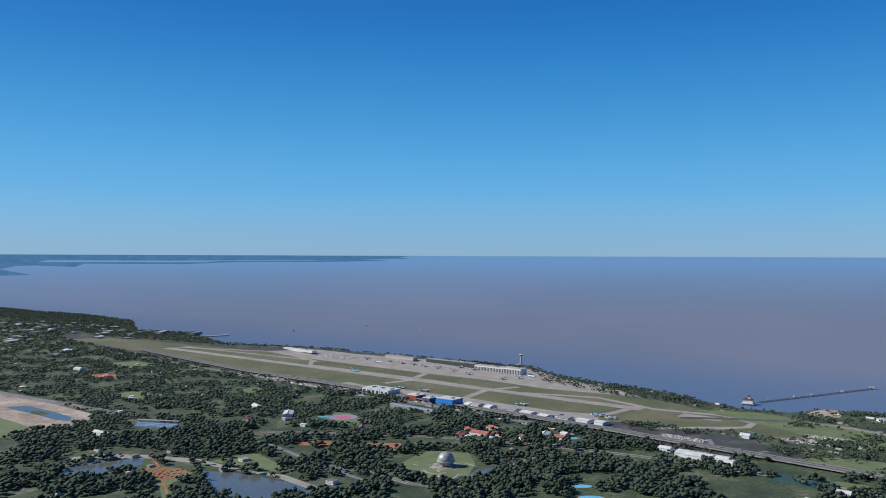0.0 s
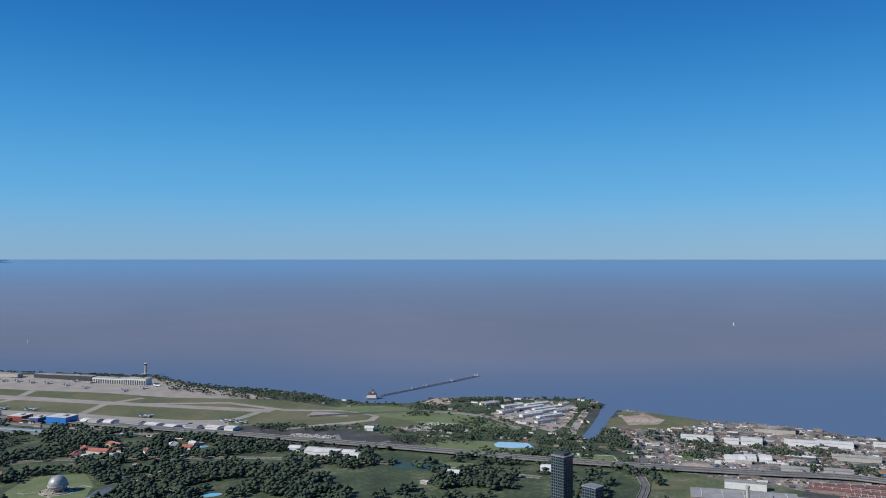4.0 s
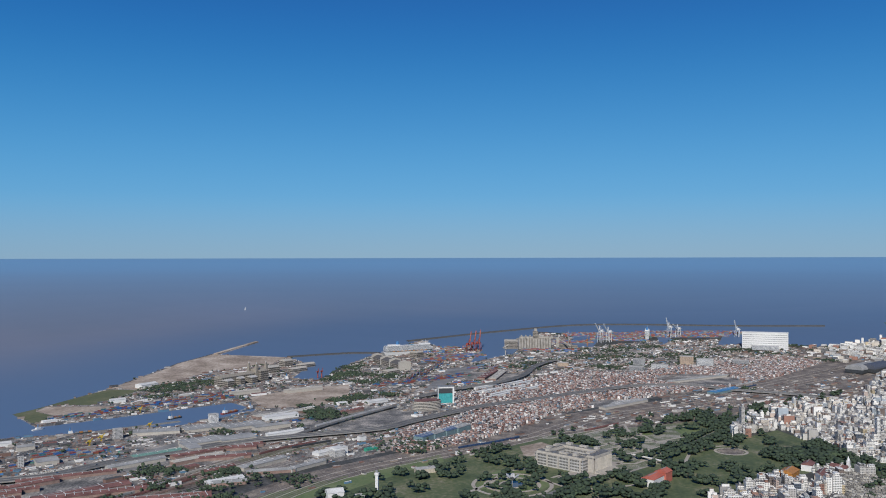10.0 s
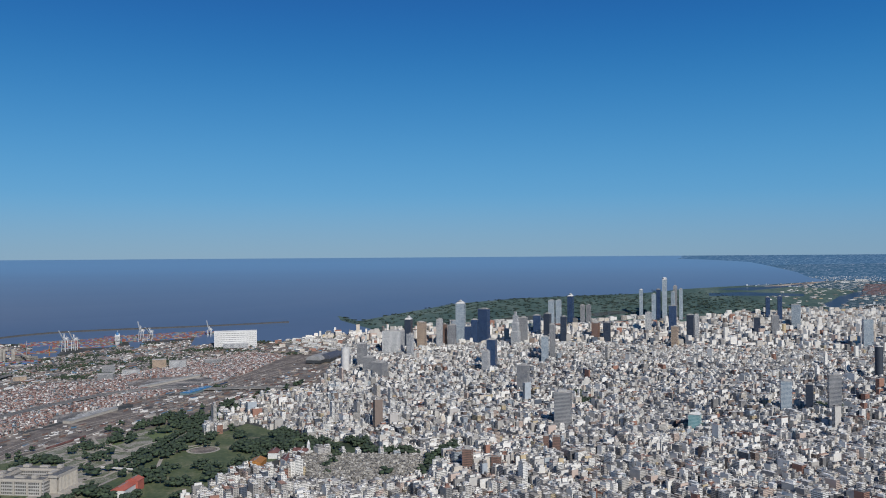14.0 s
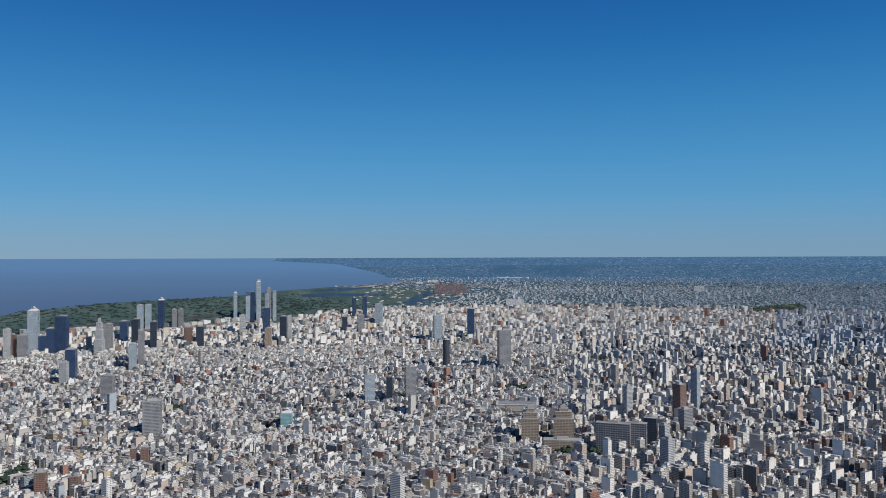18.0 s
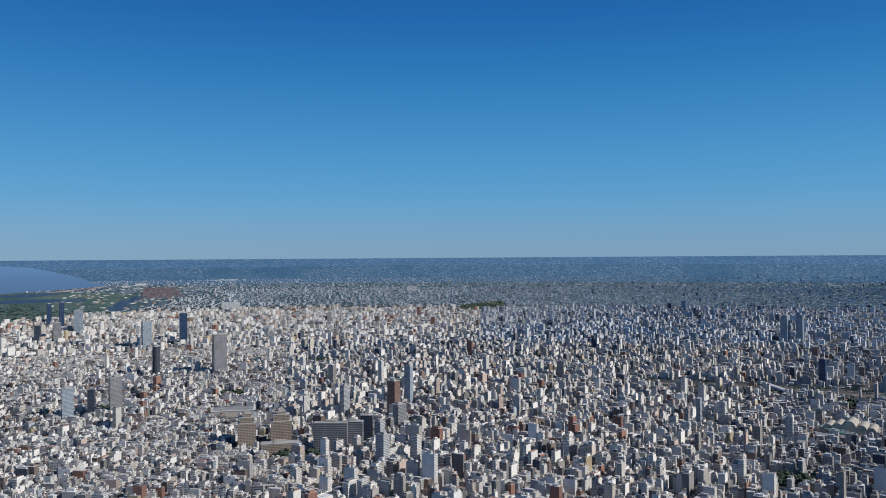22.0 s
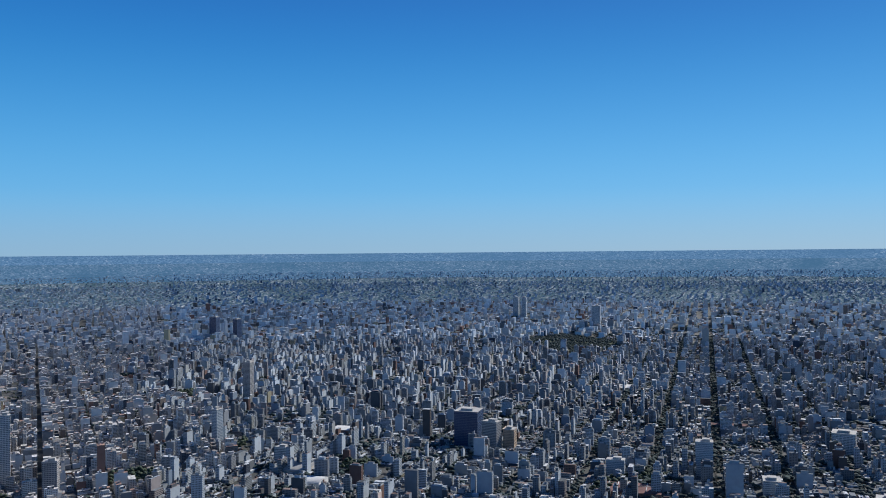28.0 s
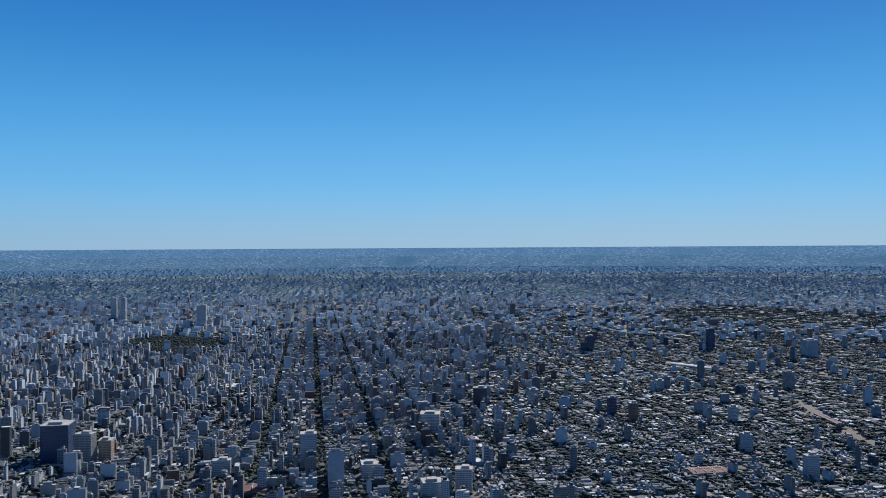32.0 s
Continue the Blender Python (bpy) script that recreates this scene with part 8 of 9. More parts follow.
# ---- large white office building by the harbour and neighbours ----
ob = thing("court_building", 3865, -815, "very long white office building of even bays", "building", turn=100)
block("slab", ob, M_WHITE, 190, 26, 73)
for i in range(28):
    block("fin", ob, M_WHITE, 1.4, 1.2, 73, x=-92 + i * 6.8, y=-13.6, blank=True)
block("roof_slab", ob, M_WHITE, 193, 29, 2, z=73, blank=True)
for i in range(7):
    block("window_band", ob, M_DARK, 186, 0.5, 1.5, y=-13.2, z=73 * (0.1 + 0.125 * i), blank=True)
block("podium", ob, T_STYLE["white"][0], 110, 40, 20, y=-34)
for t, (x, y, w, d, h, st) in enumerate(((3275, -406, 50, 26, 30, "tan"), (3217, -465, 60, 26, 28, "white"), (3192, -224, 44, 26, 26, "grey"), (3043, -204, 50, 30, 18, "grey"), (3150, 55, 40, 22, 14, "tan"), (3136, -294, 60, 26, 14, "white"), (3295, -606, 60, 26, 16, "grey"))):
    ob = thing("harbour_office", x, y, T_STYLE[st][1].replace("tower block", "office block") + " near the docks", "building", "harbour offices", 95)
    block("body", ob, T_STYLE[st][0], w, d, h)
    block("roof_slab", ob, M_ROOFGREY, w + 1, d + 1, 1, z=h, blank=True)
    PORT_CLEAR.append((x, y, 36))

# ---- faculty with its columns, the steel flower, the white column ----
M_STONEWING = paired("stone_wing", ((0.46, 0.45, 0.43), (0.14, 0.135, 0.13)), 0.5, 3.4, 5.6, 0.42)
M_LEAD = paint("weathered_lead_roof", (0.17, 0.168, 0.165), 0.7, dirt=0.3)
ob = thing("columned_faculty", 1658, 13, "monumental pale stone faculty with a columned front", "building", turn=123)
for w, d, x, y, h in ((110, 21, 0, 37, 23), (110, 21, 0, -37, 23), (21, 53, -44.5, 0, 23), (21, 53, 44.5, 0, 23), (56, 36, 0, 0, 15)):
    block("wing", ob, M_STONEWING, w, d, h, x, y)
    if h > 20:
        block("cornice", ob, M_STONE, w + 1.6 * (w > 60), d + 1.6 * (d < 30 and w > 60), 1.1, x, y, h, blank=True)
        block("attic", ob, M_STONE, w - 5, d - 5, 3.2, x, y, h + 1.1, blank=True)
        block("roof", ob, M_LEAD, w - 7, d - 7, 0.8, x, y, h + 4.3, blank=True)
    else:
        block("roof", ob, M_LEAD, w - 3, d - 3, 0.8, x, y, h, blank=True)
for x, y in ((-14, 0), (0, 0), (14, 0)):
    gable("skylight", ob, M_ROOFGREY, 9, 22, 2.5, x, y, 15.8)
for x, y, w, d, h in ((-30, 37, 12, 9, 4), (4, 37, 16, 8, 3), (34, 37, 9, 9, 5), (-30, -37, 10, 8, 4), (6, -37, 18, 8, 3), (33, -37, 9, 8, 5), (-44, 12, 8, 14, 3), (-44, -14, 8, 10, 4), (44, 0, 9, 22, 3)):
    block("roof_house", ob, M_STONE, w, d, h, x, y, 28.1, blank=True)
for x in (-50, -25, 0, 25, 50):
    for y in (-48.2, 48.2):
        block("pilaster", ob, M_STONE, 3, 1.4, 23, x, y, blank=True)
block("portico", ob, M_STONE, 58, 13, 27, x=61, y=0, turn=90, blank=True)
block("entablature", ob, M_STONE, 62, 17, 4, x=62, y=0, z=27, turn=90, blank=True)
block("portico_roof", ob, M_LEAD, 58, 14, 0.8, x=61.5, y=0, z=31, turn=90, blank=True)
for i in range(14):
    pole("column", ob, M_STONE, 1.4, 1.2, 23, 71.5, -27.3 + i * 4.2, 4, n=10)
for i in range(5):
    block("step", ob, M_STONE, 66, 14 - 2.4 * i, 0.8, x=79 - i * 1.4, z=0.8 * i, turn=90, blank=True)
for i in range(2):
    for j in range(2):
        block("planting_bed", ob, M_PARK, 8, 34, 0.6, 96 + 12 * i, -22 + 44 * j, 0, blank=True, label="dark planted bed with a pale kerb")
        block("kerb", ob, M_CONCRETE, 10, 36, 0.4, 96 + 12 * i, -22 + 44 * j, 0, blank=True)
ob = thing("footbridge", 1707, -135, "pale concrete footbridge over the avenue", "bridge", turn=42)
block("deck", ob, M_CONCRETE, 5, 76, 0.9, z=5.6, blank=True)
for k in (-1, 1):
    block("parapet", ob, M_WHITE, 0.4, 76, 1.1, x=2.3 * k, z=6.5, blank=True)
    block("pier", ob, M_STONE, 3, 2, 5.6, y=22 * k, blank=True)
    block("ramp", ob, M_CONCRETE, 4.6, 10, 4.2, y=43 * k, blank=True)
ob = thing("steel_flower", 1492, 117, "large polished steel flower sculpture in a round pool", "sculpture")
pole("pool_rim", ob, M_STONE, 22, 22, 0.8, n=28)
pole("pool_water", ob, M_LAKE, 20, 20, 1.0, n=28)
pole("stem", ob, M_STEEL, 1.2, 0.8, 9, n=8)
for k in range(6):
    a = k * math.pi / 3
    bm = bmesh.new()
    bmesh.ops.create_uvsphere(bm, u_segments=10, v_segments=6, radius=1, matrix=Matrix.Translation((7 * math.cos(a), 7 * math.sin(a), 13)) @ pose(0, 0, 0, 0, -38, math.degrees(a)) @ Matrix.Diagonal((8, 4.2, 0.5, 1)))
    part("petal", bm, paint("polished_steel", (0.5, 0.5, 0.5), 0.5, 0.3) if k == 0 else bpy.data.materials["polished_steel"], ob)
paths("garden_walks", "pale walks between lawns and the faculty", M_PATH, [oval(1492, 117, 48, 48, 0, 30) + [oval(1492, 117, 48, 48, 0, 30)[0]], oval(1492, 117, 75, 70, 0, 30) + [oval(1492, 117, 75, 70, 0, 30)[0]],
      [(1745, -30), (1792, -80), (1903, -124), (2029, -160), (2076, -263)], [(1740, -77), (1788, -128), (1866, -197), (1952, -260)], [(1532, 66), (1482, 14), (1491, -46), (1531, -110)],
      [(1911, -33), (1966, -114), (2038, -216)], [(1670, -52), (1679, -109), (1734, -148)], [(1435, 186), (1502, 155), (1579, 142), (1616, 91)], [(1670, -199), (1779, -225), (1857, -286), (1882, -342)]], 7.0)
paths("court_walks", "pale crossing walks and approach roads beside the faculty", M_PATH, [[(1857, 136), (1970, 19), (2082, -96), (2189, -173)], [(1823, -45), (1898, -99), (1894, -178), (1952, -240)],
      [(1757, -43), (1737, -91), (1740, -132), (1714, -166)], [(1550, 49), (1620, -7), (1707, -49), (1811, -41)], [(1869, -17), (1978, -91), (1947, -148), (1871, -170)], [(1707, -49), (1817, -95), (1900, -122)],
      [(1542, 0), (1685, -83), (1753, -110)], [(1934, -6), (1999, -58), (1978, -91)], [(1890, 60), (1960, -5), (2030, -75), (2100, -135)], [(1850, -70), (1906, -228)], [(1800, -60), (1850, -110), (1940, -120), (2060, -110)],
      [(1880, 20), (1850, -70), (1790, -150)], oval(1816, -314, 31, 32, 0, 20) + [oval(1816, -314, 31, 32, 0, 20)[0]]], 6.0)
paths("quay_road", "pale concrete quay road along the canal", M_CONCRETE, [[(1404, 1979), (1318, 1893), (1222, 1785), (1124, 1673), (1085, 1625)]], 20.0)
paths("ball_field_lines", "white boundary line of a ball field", M_WHITE, [[(966, 1440), (994, 1451), (1047, 1414), (1028, 1374), (981, 1381), (940, 1410), (966, 1440)]], 1.6)
paths("park_drives", "pale drives curving through the distant wooded park", M_PATH, [[(-5169, -1054), (-5733, -897), (-5560, -723), (-6054, -572)], [(-5733, -897), (-5092, -831), (-4500, -675)], [(-5872, 40), (-6222, 297), (-5851, 543), (-6048, 694)]], 8.0)
for x, y, w, d, h, wall, roof, lab, t in ((1554, 286, 40, 18, 8, M_CREAM, M_ROOFGREY, "low pale pavilion beside the rail verge", 60), (1361, 366, 20, 14, 7, M_WHITE, M_WHITEROOF, "small white house under park trees", 60),
                                           (1665, 488, 30, 22, 16, M_WHITE, M_WHITEROOF, "white flat-roofed depot beside the tracks", 40), (1792, 473, 16, 12, 12, M_WHITE, M_ROOFGREY, "small white depot office beside the tracks", 40), (1708, 431, 26, 14, 6, M_GREEN, M_GREEN, "green metal shed beside the tracks", 40)):
    hall("city_hall", x, y, w, d, h, t, wall, roof, lab, "flat", 5)
    PORT_CLEAR.append((x, y, w * 0.6))
ob = thing("white_column", 1389, 340, "slender white vent tower with a crowned top", "tower")
block("shaft", ob, M_WHITE, 5, 5, 35, blank=True)
block("crown", ob, M_WHITE, 7, 7, 4, z=35, blank=True)
block("lantern", ob, M_STEEL, 4, 4, 4, z=35 + 4, blank=True)
for x, y, w, d, h, wall, roof, lab, t in ((1533, -131, 44, 24, 14, M_WHITE, M_TILE, "red-roofed white mansion by the park", 30), (1560, -152, 26, 22, 18, M_TILE, M_TILE, "terracotta-red rendered hall by the park", 30), (1612, -380, 42, 26, 14, M_ORANGE, M_ORANGE, "orange arts centre with a pitched roof", 30), (1621, -440, 50, 18, 10, M_CREAM, M_REDROOF, "long red-roofed cloister by the cemetery", 25),
                                           (1683, -432, 30, 20, 12, M_WHITE, M_REDROOF, "white house with a red roof", 25), (1356, 405, 28, 22, 14, M_WHITE, M_WHITEROOF, "white flat-roofed house by the park", 60)):
    hall("city_hall", x, y, w, d, h, t, wall, roof, lab, "gable", 5)
    PORT_CLEAR.append((x, y, w * 0.6))
ob = thing("church", 1670, -484, "white church with a slender bell tower", "church", turn=40)
block("nave", ob, M_WHITE, 14, 30, 11)
v = gable("roof", ob, M_REDROOF, 30, 14, 5, z=11)
v.matrix_local = pose(0, 0, 0, 0, 0, 90)
block("bell_tower", ob, M_WHITE, 5, 5, 24, x=7, y=-14, blank=True)
pole("spire", ob, M_WHITE, 3, 0.2, 8, 7, -14, 24, n=8)


# ---- small mausoleums, shanty houses, filler sheds ----
M_STORES = facade("port_sheds", "island", [(0.0, (0.26, 0.22, 0.20)), (0.2, (0.18, 0.11, 0.09)), (0.36, (0.42, 0.40, 0.38)), (0.5, (0.09, 0.09, 0.095)), (0.68, (0.72, 0.71, 0.69)), (0.86, (0.30, 0.24, 0.19)), (0.95, (0.10, 0.20, 0.30))],
                  [(0.0, (0.17, 0.155, 0.145)), (0.18, (0.22, 0.10, 0.085)), (0.36, (0.33, 0.30, 0.28)), (0.5, (0.075, 0.073, 0.072)), (0.68, (0.24, 0.18, 0.14)), (0.78, (0.74, 0.73, 0.71)), (0.93, (0.12, 0.22, 0.32))])


def littered(name, poly, n, seed, wmin, wmax, hmin, hmax, mat, label, category, turn, clear=(), avoid=()):
    rng = np.random.default_rng(seed)
    p = np.array(poly, float)
    lo, hi = p.min(0), p.max(0)
    c, s = math.cos(radians(turn)), math.sin(radians(turn))
    q = rng.random((n * 6, 2)) * (hi - lo) + lo
    g = wmax * 1.02
    u, v = q[:, 0] * c - q[:, 1] * s, q[:, 0] * s + q[:, 1] * c
    cell = np.unique(np.column_stack([np.round(u / g), np.round(v / g)]), axis=0)
    cell = cell[rng.permutation(len(cell))]
    u, v = cell[:, 0] * g, cell[:, 1] * g
    q = np.column_stack([u * c + v * s, -u * s + v * c])
    ok = inside(q, poly) & inside(q, COAST)
    for a in avoid:
        ok &= ~inside(q, a)
    for cx, cy, r in clear:
        ok &= np.hypot(q[:, 0] - cx, q[:, 1] - cy) > r
    q = q[ok][:n]
    m = len(q)
    w, d, h = rng.uniform(wmin, wmax, m), rng.uniform(wmin, wmax, m), rng.uniform(hmin, hmax, m)
    if mat is M_STORES:
        w, d, h = w * rng.uniform(0.7, 2.4, m), d * rng.uniform(0.45, 0.9, m), h * 0.75
    q = q + rng.uniform(-1.2, 1.2, (m, 2)) * (1.7 if mat is M_SHACK else 1)
    joined(name, [tuple(a * (0 if mat is M_STORES and k == 2 else 1) for k, a in enumerate(boxes(q[:, 0], q[:, 1], w, d, h, np.full(m, turn) + rng.normal(0, 16 if mat is M_SHACK else 6, m), blank=rng.random(m) < 0.5)))], [mat], label, category)


M_TOMBS = facade("tomb_stone", "island", [(0.0, (0.30, 0.28, 0.25)), (0.3, (0.42, 0.40, 0.36)), (0.55, (0.20, 0.19, 0.175)), (0.8, (0.55, 0.53, 0.49))], [(0.0, (0.22, 0.205, 0.185)), (0.35, (0.34, 0.315, 0.28)), (0.6, (0.13, 0.125, 0.115)), (0.8, (0.44, 0.42, 0.385))])
littered("mausoleums", CEM, 2600, 61, 2.6, 5.0, 3, 8, M_TOMBS, "crowded grey stone mausoleums", "tombs", 30)
RAILS_CLEAR = [strip(HWY, 44)]
littered("shanty_houses", VILLA, 13000, 62, 3.4, 6.8, 2.6, 8.5, M_SHACK, "crowded bare brick self-built houses", "houses", 20, PORT_CLEAR, RAILS_CLEAR)
littered("shanty_houses", SHANTY_EAST, 6500, 74, 4, 7.4, 2.6, 8, M_SHACK, "crowded bare brick self-built houses", "houses", 34, PORT_CLEAR, RAILS_CLEAR)
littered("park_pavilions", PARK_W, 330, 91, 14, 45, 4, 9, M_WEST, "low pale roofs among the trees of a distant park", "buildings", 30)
YARDS = [SIDING_GRASS, SIDING_GREEN, MOUND, PATCH_A, PATCH_B, PATCH_C, strip(HWY, 46), SAND_LOT, PEN_SAND, PEN_SAND2, PEN_GRASS, YARD_DARK, FIELD_DARK, VILLA, RAILBAND, DIRT_SITE, RAIL_GREEN, POINT_R, POINT_SAND]
littered("port_trucks", PORT, 10000, 77, 2, 5.2, 1.5, 4.5, M_STORES, "parked trucks, stacked goods and small stores", "clutter", 40, PORT_CLEAR, YARDS)
littered("port_clutter", PORT, 3400, 63, 3, 11, 2, 7, M_STORES, "scattered sheds, trucks and stores in the port", "sheds", 40, PORT_CLEAR, YARDS + [[(3500, 400), (4600, 300), (4600, -500), (3500, -300)]])
littered("port_buildings", PORT, 420, 64, 8, 24, 4, 10, M_STORES, "mixed grey port buildings", "buildings", 40, PORT_CLEAR, YARDS)
littered("railway_wagons", RAIL_FAN, 260, 72, 5, 11, 3, 5, M_STORES, "wagons and huts along the sidings", "wagons", 42, PORT_CLEAR)
littered("railway_wagons", RAILBAND, 240, 73, 5, 11, 3, 5, M_STORES, "wagons and huts along the sidings", "wagons", 42, PORT_CLEAR)
littered("dock_sheds", NORTH_DOCKLAND, 420, 75, 6, 18, 3, 8, M_STORES, "low sheds and wagons between the tracks", "sheds", 42, PORT_CLEAR, [SHANTY_EAST, RETIRO])
NORTH_HARBOUR = [(-2651, 5001), (-2259, 5021), (-1607, 4443), (-1405, 4198), (-1446, 3997), (-1804, 4010), (-1961, 3701)]
littered("marina_buildings", NORTH_HARBOUR, 60, 76, 14, 46, 5, 9, M_CITY, "pale low buildings of the northern marina", "buildings", 30)
littered("dock_warehouses", strip([(a - 95, b - 10) for a, b in DOCK_BASIN], 60), 60, 82, 22, 40, 9, 15, M_SHACK, "low brick dock warehouses beside the basin", "warehouses", 12)
littered("dock_offices", strip([(a + 120, b) for a, b in DOCK_BASIN], 90), 70, 83, 20, 44, 10, 30, M_CITY, "pale dockside apartment and office blocks", "buildings", 12)
littered("site_huts", DIRT_SITE, 110, 65, 4, 14, 2, 6, M_STORES, "site huts and stored material", "huts", 40)
littered("dock_buildings", [(4000, -1000), (4150, -1350), (4250, -1650), (3500, -1250), (3400, -1000)], 160, 66, 10, 30, 5, 18, M_CITY, "low dockside buildings", "buildings", 30)
littered("sheds", COASTZONE, 120, 67, 5, 12, 3, 6, M_STORES, "small park and roadside buildings", "buildings", 40, CLEAR_NORTH, [COASTPARK, COASTPARK2])
littered("club_houses", NPARK, 330, 68, 6, 18, 3, 7, M_CITY, "small club buildings among the trees", "buildings", 40, CLEAR_NORTH, [LAKE1, LAKE2, LAKE3, RACE_SAND])
littered("roadside_sheds", strip([(-725, 2860), (-330, 2520), (-135, 2350), (200, 2040), (450, 1780)], 60), 160, 69, 5, 14, 3, 7, M_STORES, "small sheds along the motorway", "sheds", 40)

RUST = facade("rusty_stores", "island", [(0.0, (0.23, 0.14, 0.14)), (0.4, (0.27, 0.19, 0.19)), (0.7, (0.16, 0.18, 0.21))], [(0.0, (0.22, 0.14, 0.14)), (0.4, (0.27, 0.21, 0.21)), (0.7, (0.16, 0.17, 0.2))])
littered("container_stacks", [(5430, -7100), (5410, -7760), (7180, -10140), (7540, -9940)], 420, 70, 20, 50, 6, 15, RUST, "rust-red container stacks of the far southern port", "containers", 30)
littered("south_dock_sheds", SOUTH_DOCK_LAND, 260, 71, 14, 40, 4, 9, M_CITY, "pale tanks and sheds of the far southern docks", "sheds", 20, (), [SOUTH_INLET, SOUTH_LAGOON, SPIT])
M_FARWHITE = facade("far_white_walls", "island", [(0.0, (0.72, 0.72, 0.70))], [(0.0, (0.66, 0.66, 0.65))])
for name, spot_, w, d, h, lab in (("market_hall", (8799, -14002), 480, 120, 14, "very long white market hall far to the south"), ("refinery_hall", (8507, -11114), 160, 90, 30, "white refinery building on the far shore"),
                                  ("refinery_hall", (8129, -10284), 110, 80, 24, "pale refinery building on the far shore"), ("slab_block", (3461, -9687), 120, 30, 62, "broad pale slab block standing alone"), ("slab_block", (3746, -6041), 150, 30, 50, "long white slab block with a flat roof")):
    joined(name, [boxes(*(np.array([v], float) for v in (*spot_, w, d, h, 145.0)))], [M_FARWHITE], lab, "building")
# large roofs in the western quarters
hall("market_hall", -279, -2052, 100, 26, 12, 239.5, M_STONE, M_GREENROOF, "long hall with a pale green roof", "gable", 4, "", 6)
hall("market_hall", -406, -1968, 80, 36, 14, 239.5, M_STEEL, paint("steel_blue_sheet", (0.12, 0.19, 0.27)), "broad hall with a steel-blue roof", "flat")
hall("station_roof", -202, -2689, 190, 22, 9, 250, M_STONE, M_WHITEROOF, "long pale station roof between apartment blocks", "vault", 4)
hall("bus_depot", -1187, -797, 95, 60, 9, 239.5, M_BRICK, M_REDROOF, "wide brick depot with rust-red roof bays", "gable", 3, "", 6)
hall("warehouse", -878, -1324, 60, 90, 10, 239.5, M_STONE, M_GREYROOF, "grey warehouse with an arched roof among houses", "vault", 6, "", 5)
hall("warehouse", -835, -1216, 40, 40, 9, 239.5, M_WHITE, M_WHITEROOF, "white arched warehouse among houses", "vault", 6)
hall("market_hall", -1132, -1509, 70, 45, 12, 239.5, M_BRICK, M_WHITEROOF, "red-walled hall with a white roof", "flat")
hall("market_hall", -2033, -1419, 110, 60, 12, 239.5, M_STONE, M_WHITEROOF, "wide pale-roofed hall between apartment blocks", "flat")
hall("market_hall", -1779, -934, 80, 24, 7, 239.5, M_CREAM, M_REDROOF, "long red-roofed hall between low houses", "gable", 3)
hall("station_roof", -2870, -161, 170, 26, 9, 300, M_STONE, M_WHITEROOF, "long pale station roof beside the railway", "vault", 4)
hall("market_hall", -1545, -67, 70, 40, 9, 239.5, M_STONE, M_REDROOF, "broad hall with red and white roof bays", "gable", 3, "", 4)
hall("station_roof", -2110, 178, 120, 16, 6, 340, M_BRICK, M_REDROOF, "long brown railway shed beside the tracks", "gable", 2)

# white tents and long sheds on the works site at the canal
for x, y, w, d in ((1120, 1862, 70, 12), (1201, 1925, 84, 12), (1216, 1992, 80, 14), (1140, 1995, 70, 14), (1095, 1932, 60, 14), (1226, 1872, 60, 12), (1108, 1775, 60, 12), (1172, 1956, 90, 16), (1168, 1891, 100, 16), (1153, 1826, 80, 14), (1103, 2057, 50, 30), (1282, 1955, 30, 16)):
    hall("works_shed", x, y, w, d, 7, -10, M_WHITE, M_WHITEROOF if w > 60 else M_GREYROOF, "long pale shed on the works site", "gable", 2, "works sheds", 5)


# ---- railway: tracks and trains ----
def tracks(name, line, count, gap, label):
    pts = smooth_line(line, 60)
    ob = new(name)
    ob.empty_display_size = 1
    tagged(ob, label, "railway", kind="structure")
    mid = [tuple(v) for v in folded(np.column_stack([pts, np.full(len(pts), 0.15)]))]
    for k in range(count):
        ribbon("track", ob, M_RAIL if k % 3 else M_BALLAST, mid, 2.6, 0, 0.25, (k - (count - 1) / 2) * gap)
    return pts


M_RAIL = surface("rail_steel_and_sleepers", [(0.3, (0.13, 0.11, 0.10)), (0.7, (0.24, 0.21, 0.19))], 0.2, 1.0)
M_BALLAST = surface("pale_ballast", [(0.3, (0.30, 0.27, 0.24)), (0.7, (0.42, 0.38, 0.34))], 0.1, 1.0)
main = tracks("railway_lines", [(1215, 560), (1500, 450), (1700, 290), (1865, 130), (2085, 5), (2245, -140), (2335, -250), (2465, -395), (2725, -605), (2960, -800)], 9, 7.5, "bundle of railway tracks on pale ballast")
yard = tracks("railway_yard", [(2500, -330), (2750, -520), (3050, -760), (3350, -1000)], 10, 9, "wide station yard of parallel tracks")
LINE_A = [(1170, 845), (1300, 782), (1430, 731), (1560, 681), (1700, 620), (1800, 540), (1890, 470)]
LINE_B = [(1200, 790), (1380, 712), (1460, 680), (1640, 612), (1760, 560)]
LINE_C = [(1650, 742), (1740, 668), (1810, 545), (1895, 465)]
siding_a = tracks("freight_sidings", LINE_A, 6, 7, "rusty freight sidings on brown ballast")
siding_b = tracks("freight_sidings", LINE_B, 5, 8, "rusty freight sidings beside long sheds")
tracks("freight_sidings", LINE_C, 4, 8, "curving freight sidings under the motorway")
tracks("port_sidings", [(1150, 760), (1450, 620), (1700, 500), (1950, 440), (2150, 330)], 6, 9, "old rusty port sidings")
tracks("park_railway", [(-420, 1915), (-205, 1895), (-40, 1870), (150, 1810), (330, 1730), (465, 1650), (640, 1520), (820, 1330)], 4, 5, "railway lines through the park")
tracks("far_railway", [(300, -2740), (45, -2745), (-170, -2755), (-525, -2690), (-710, -2635)], 5, 9, "railway in a cutting")


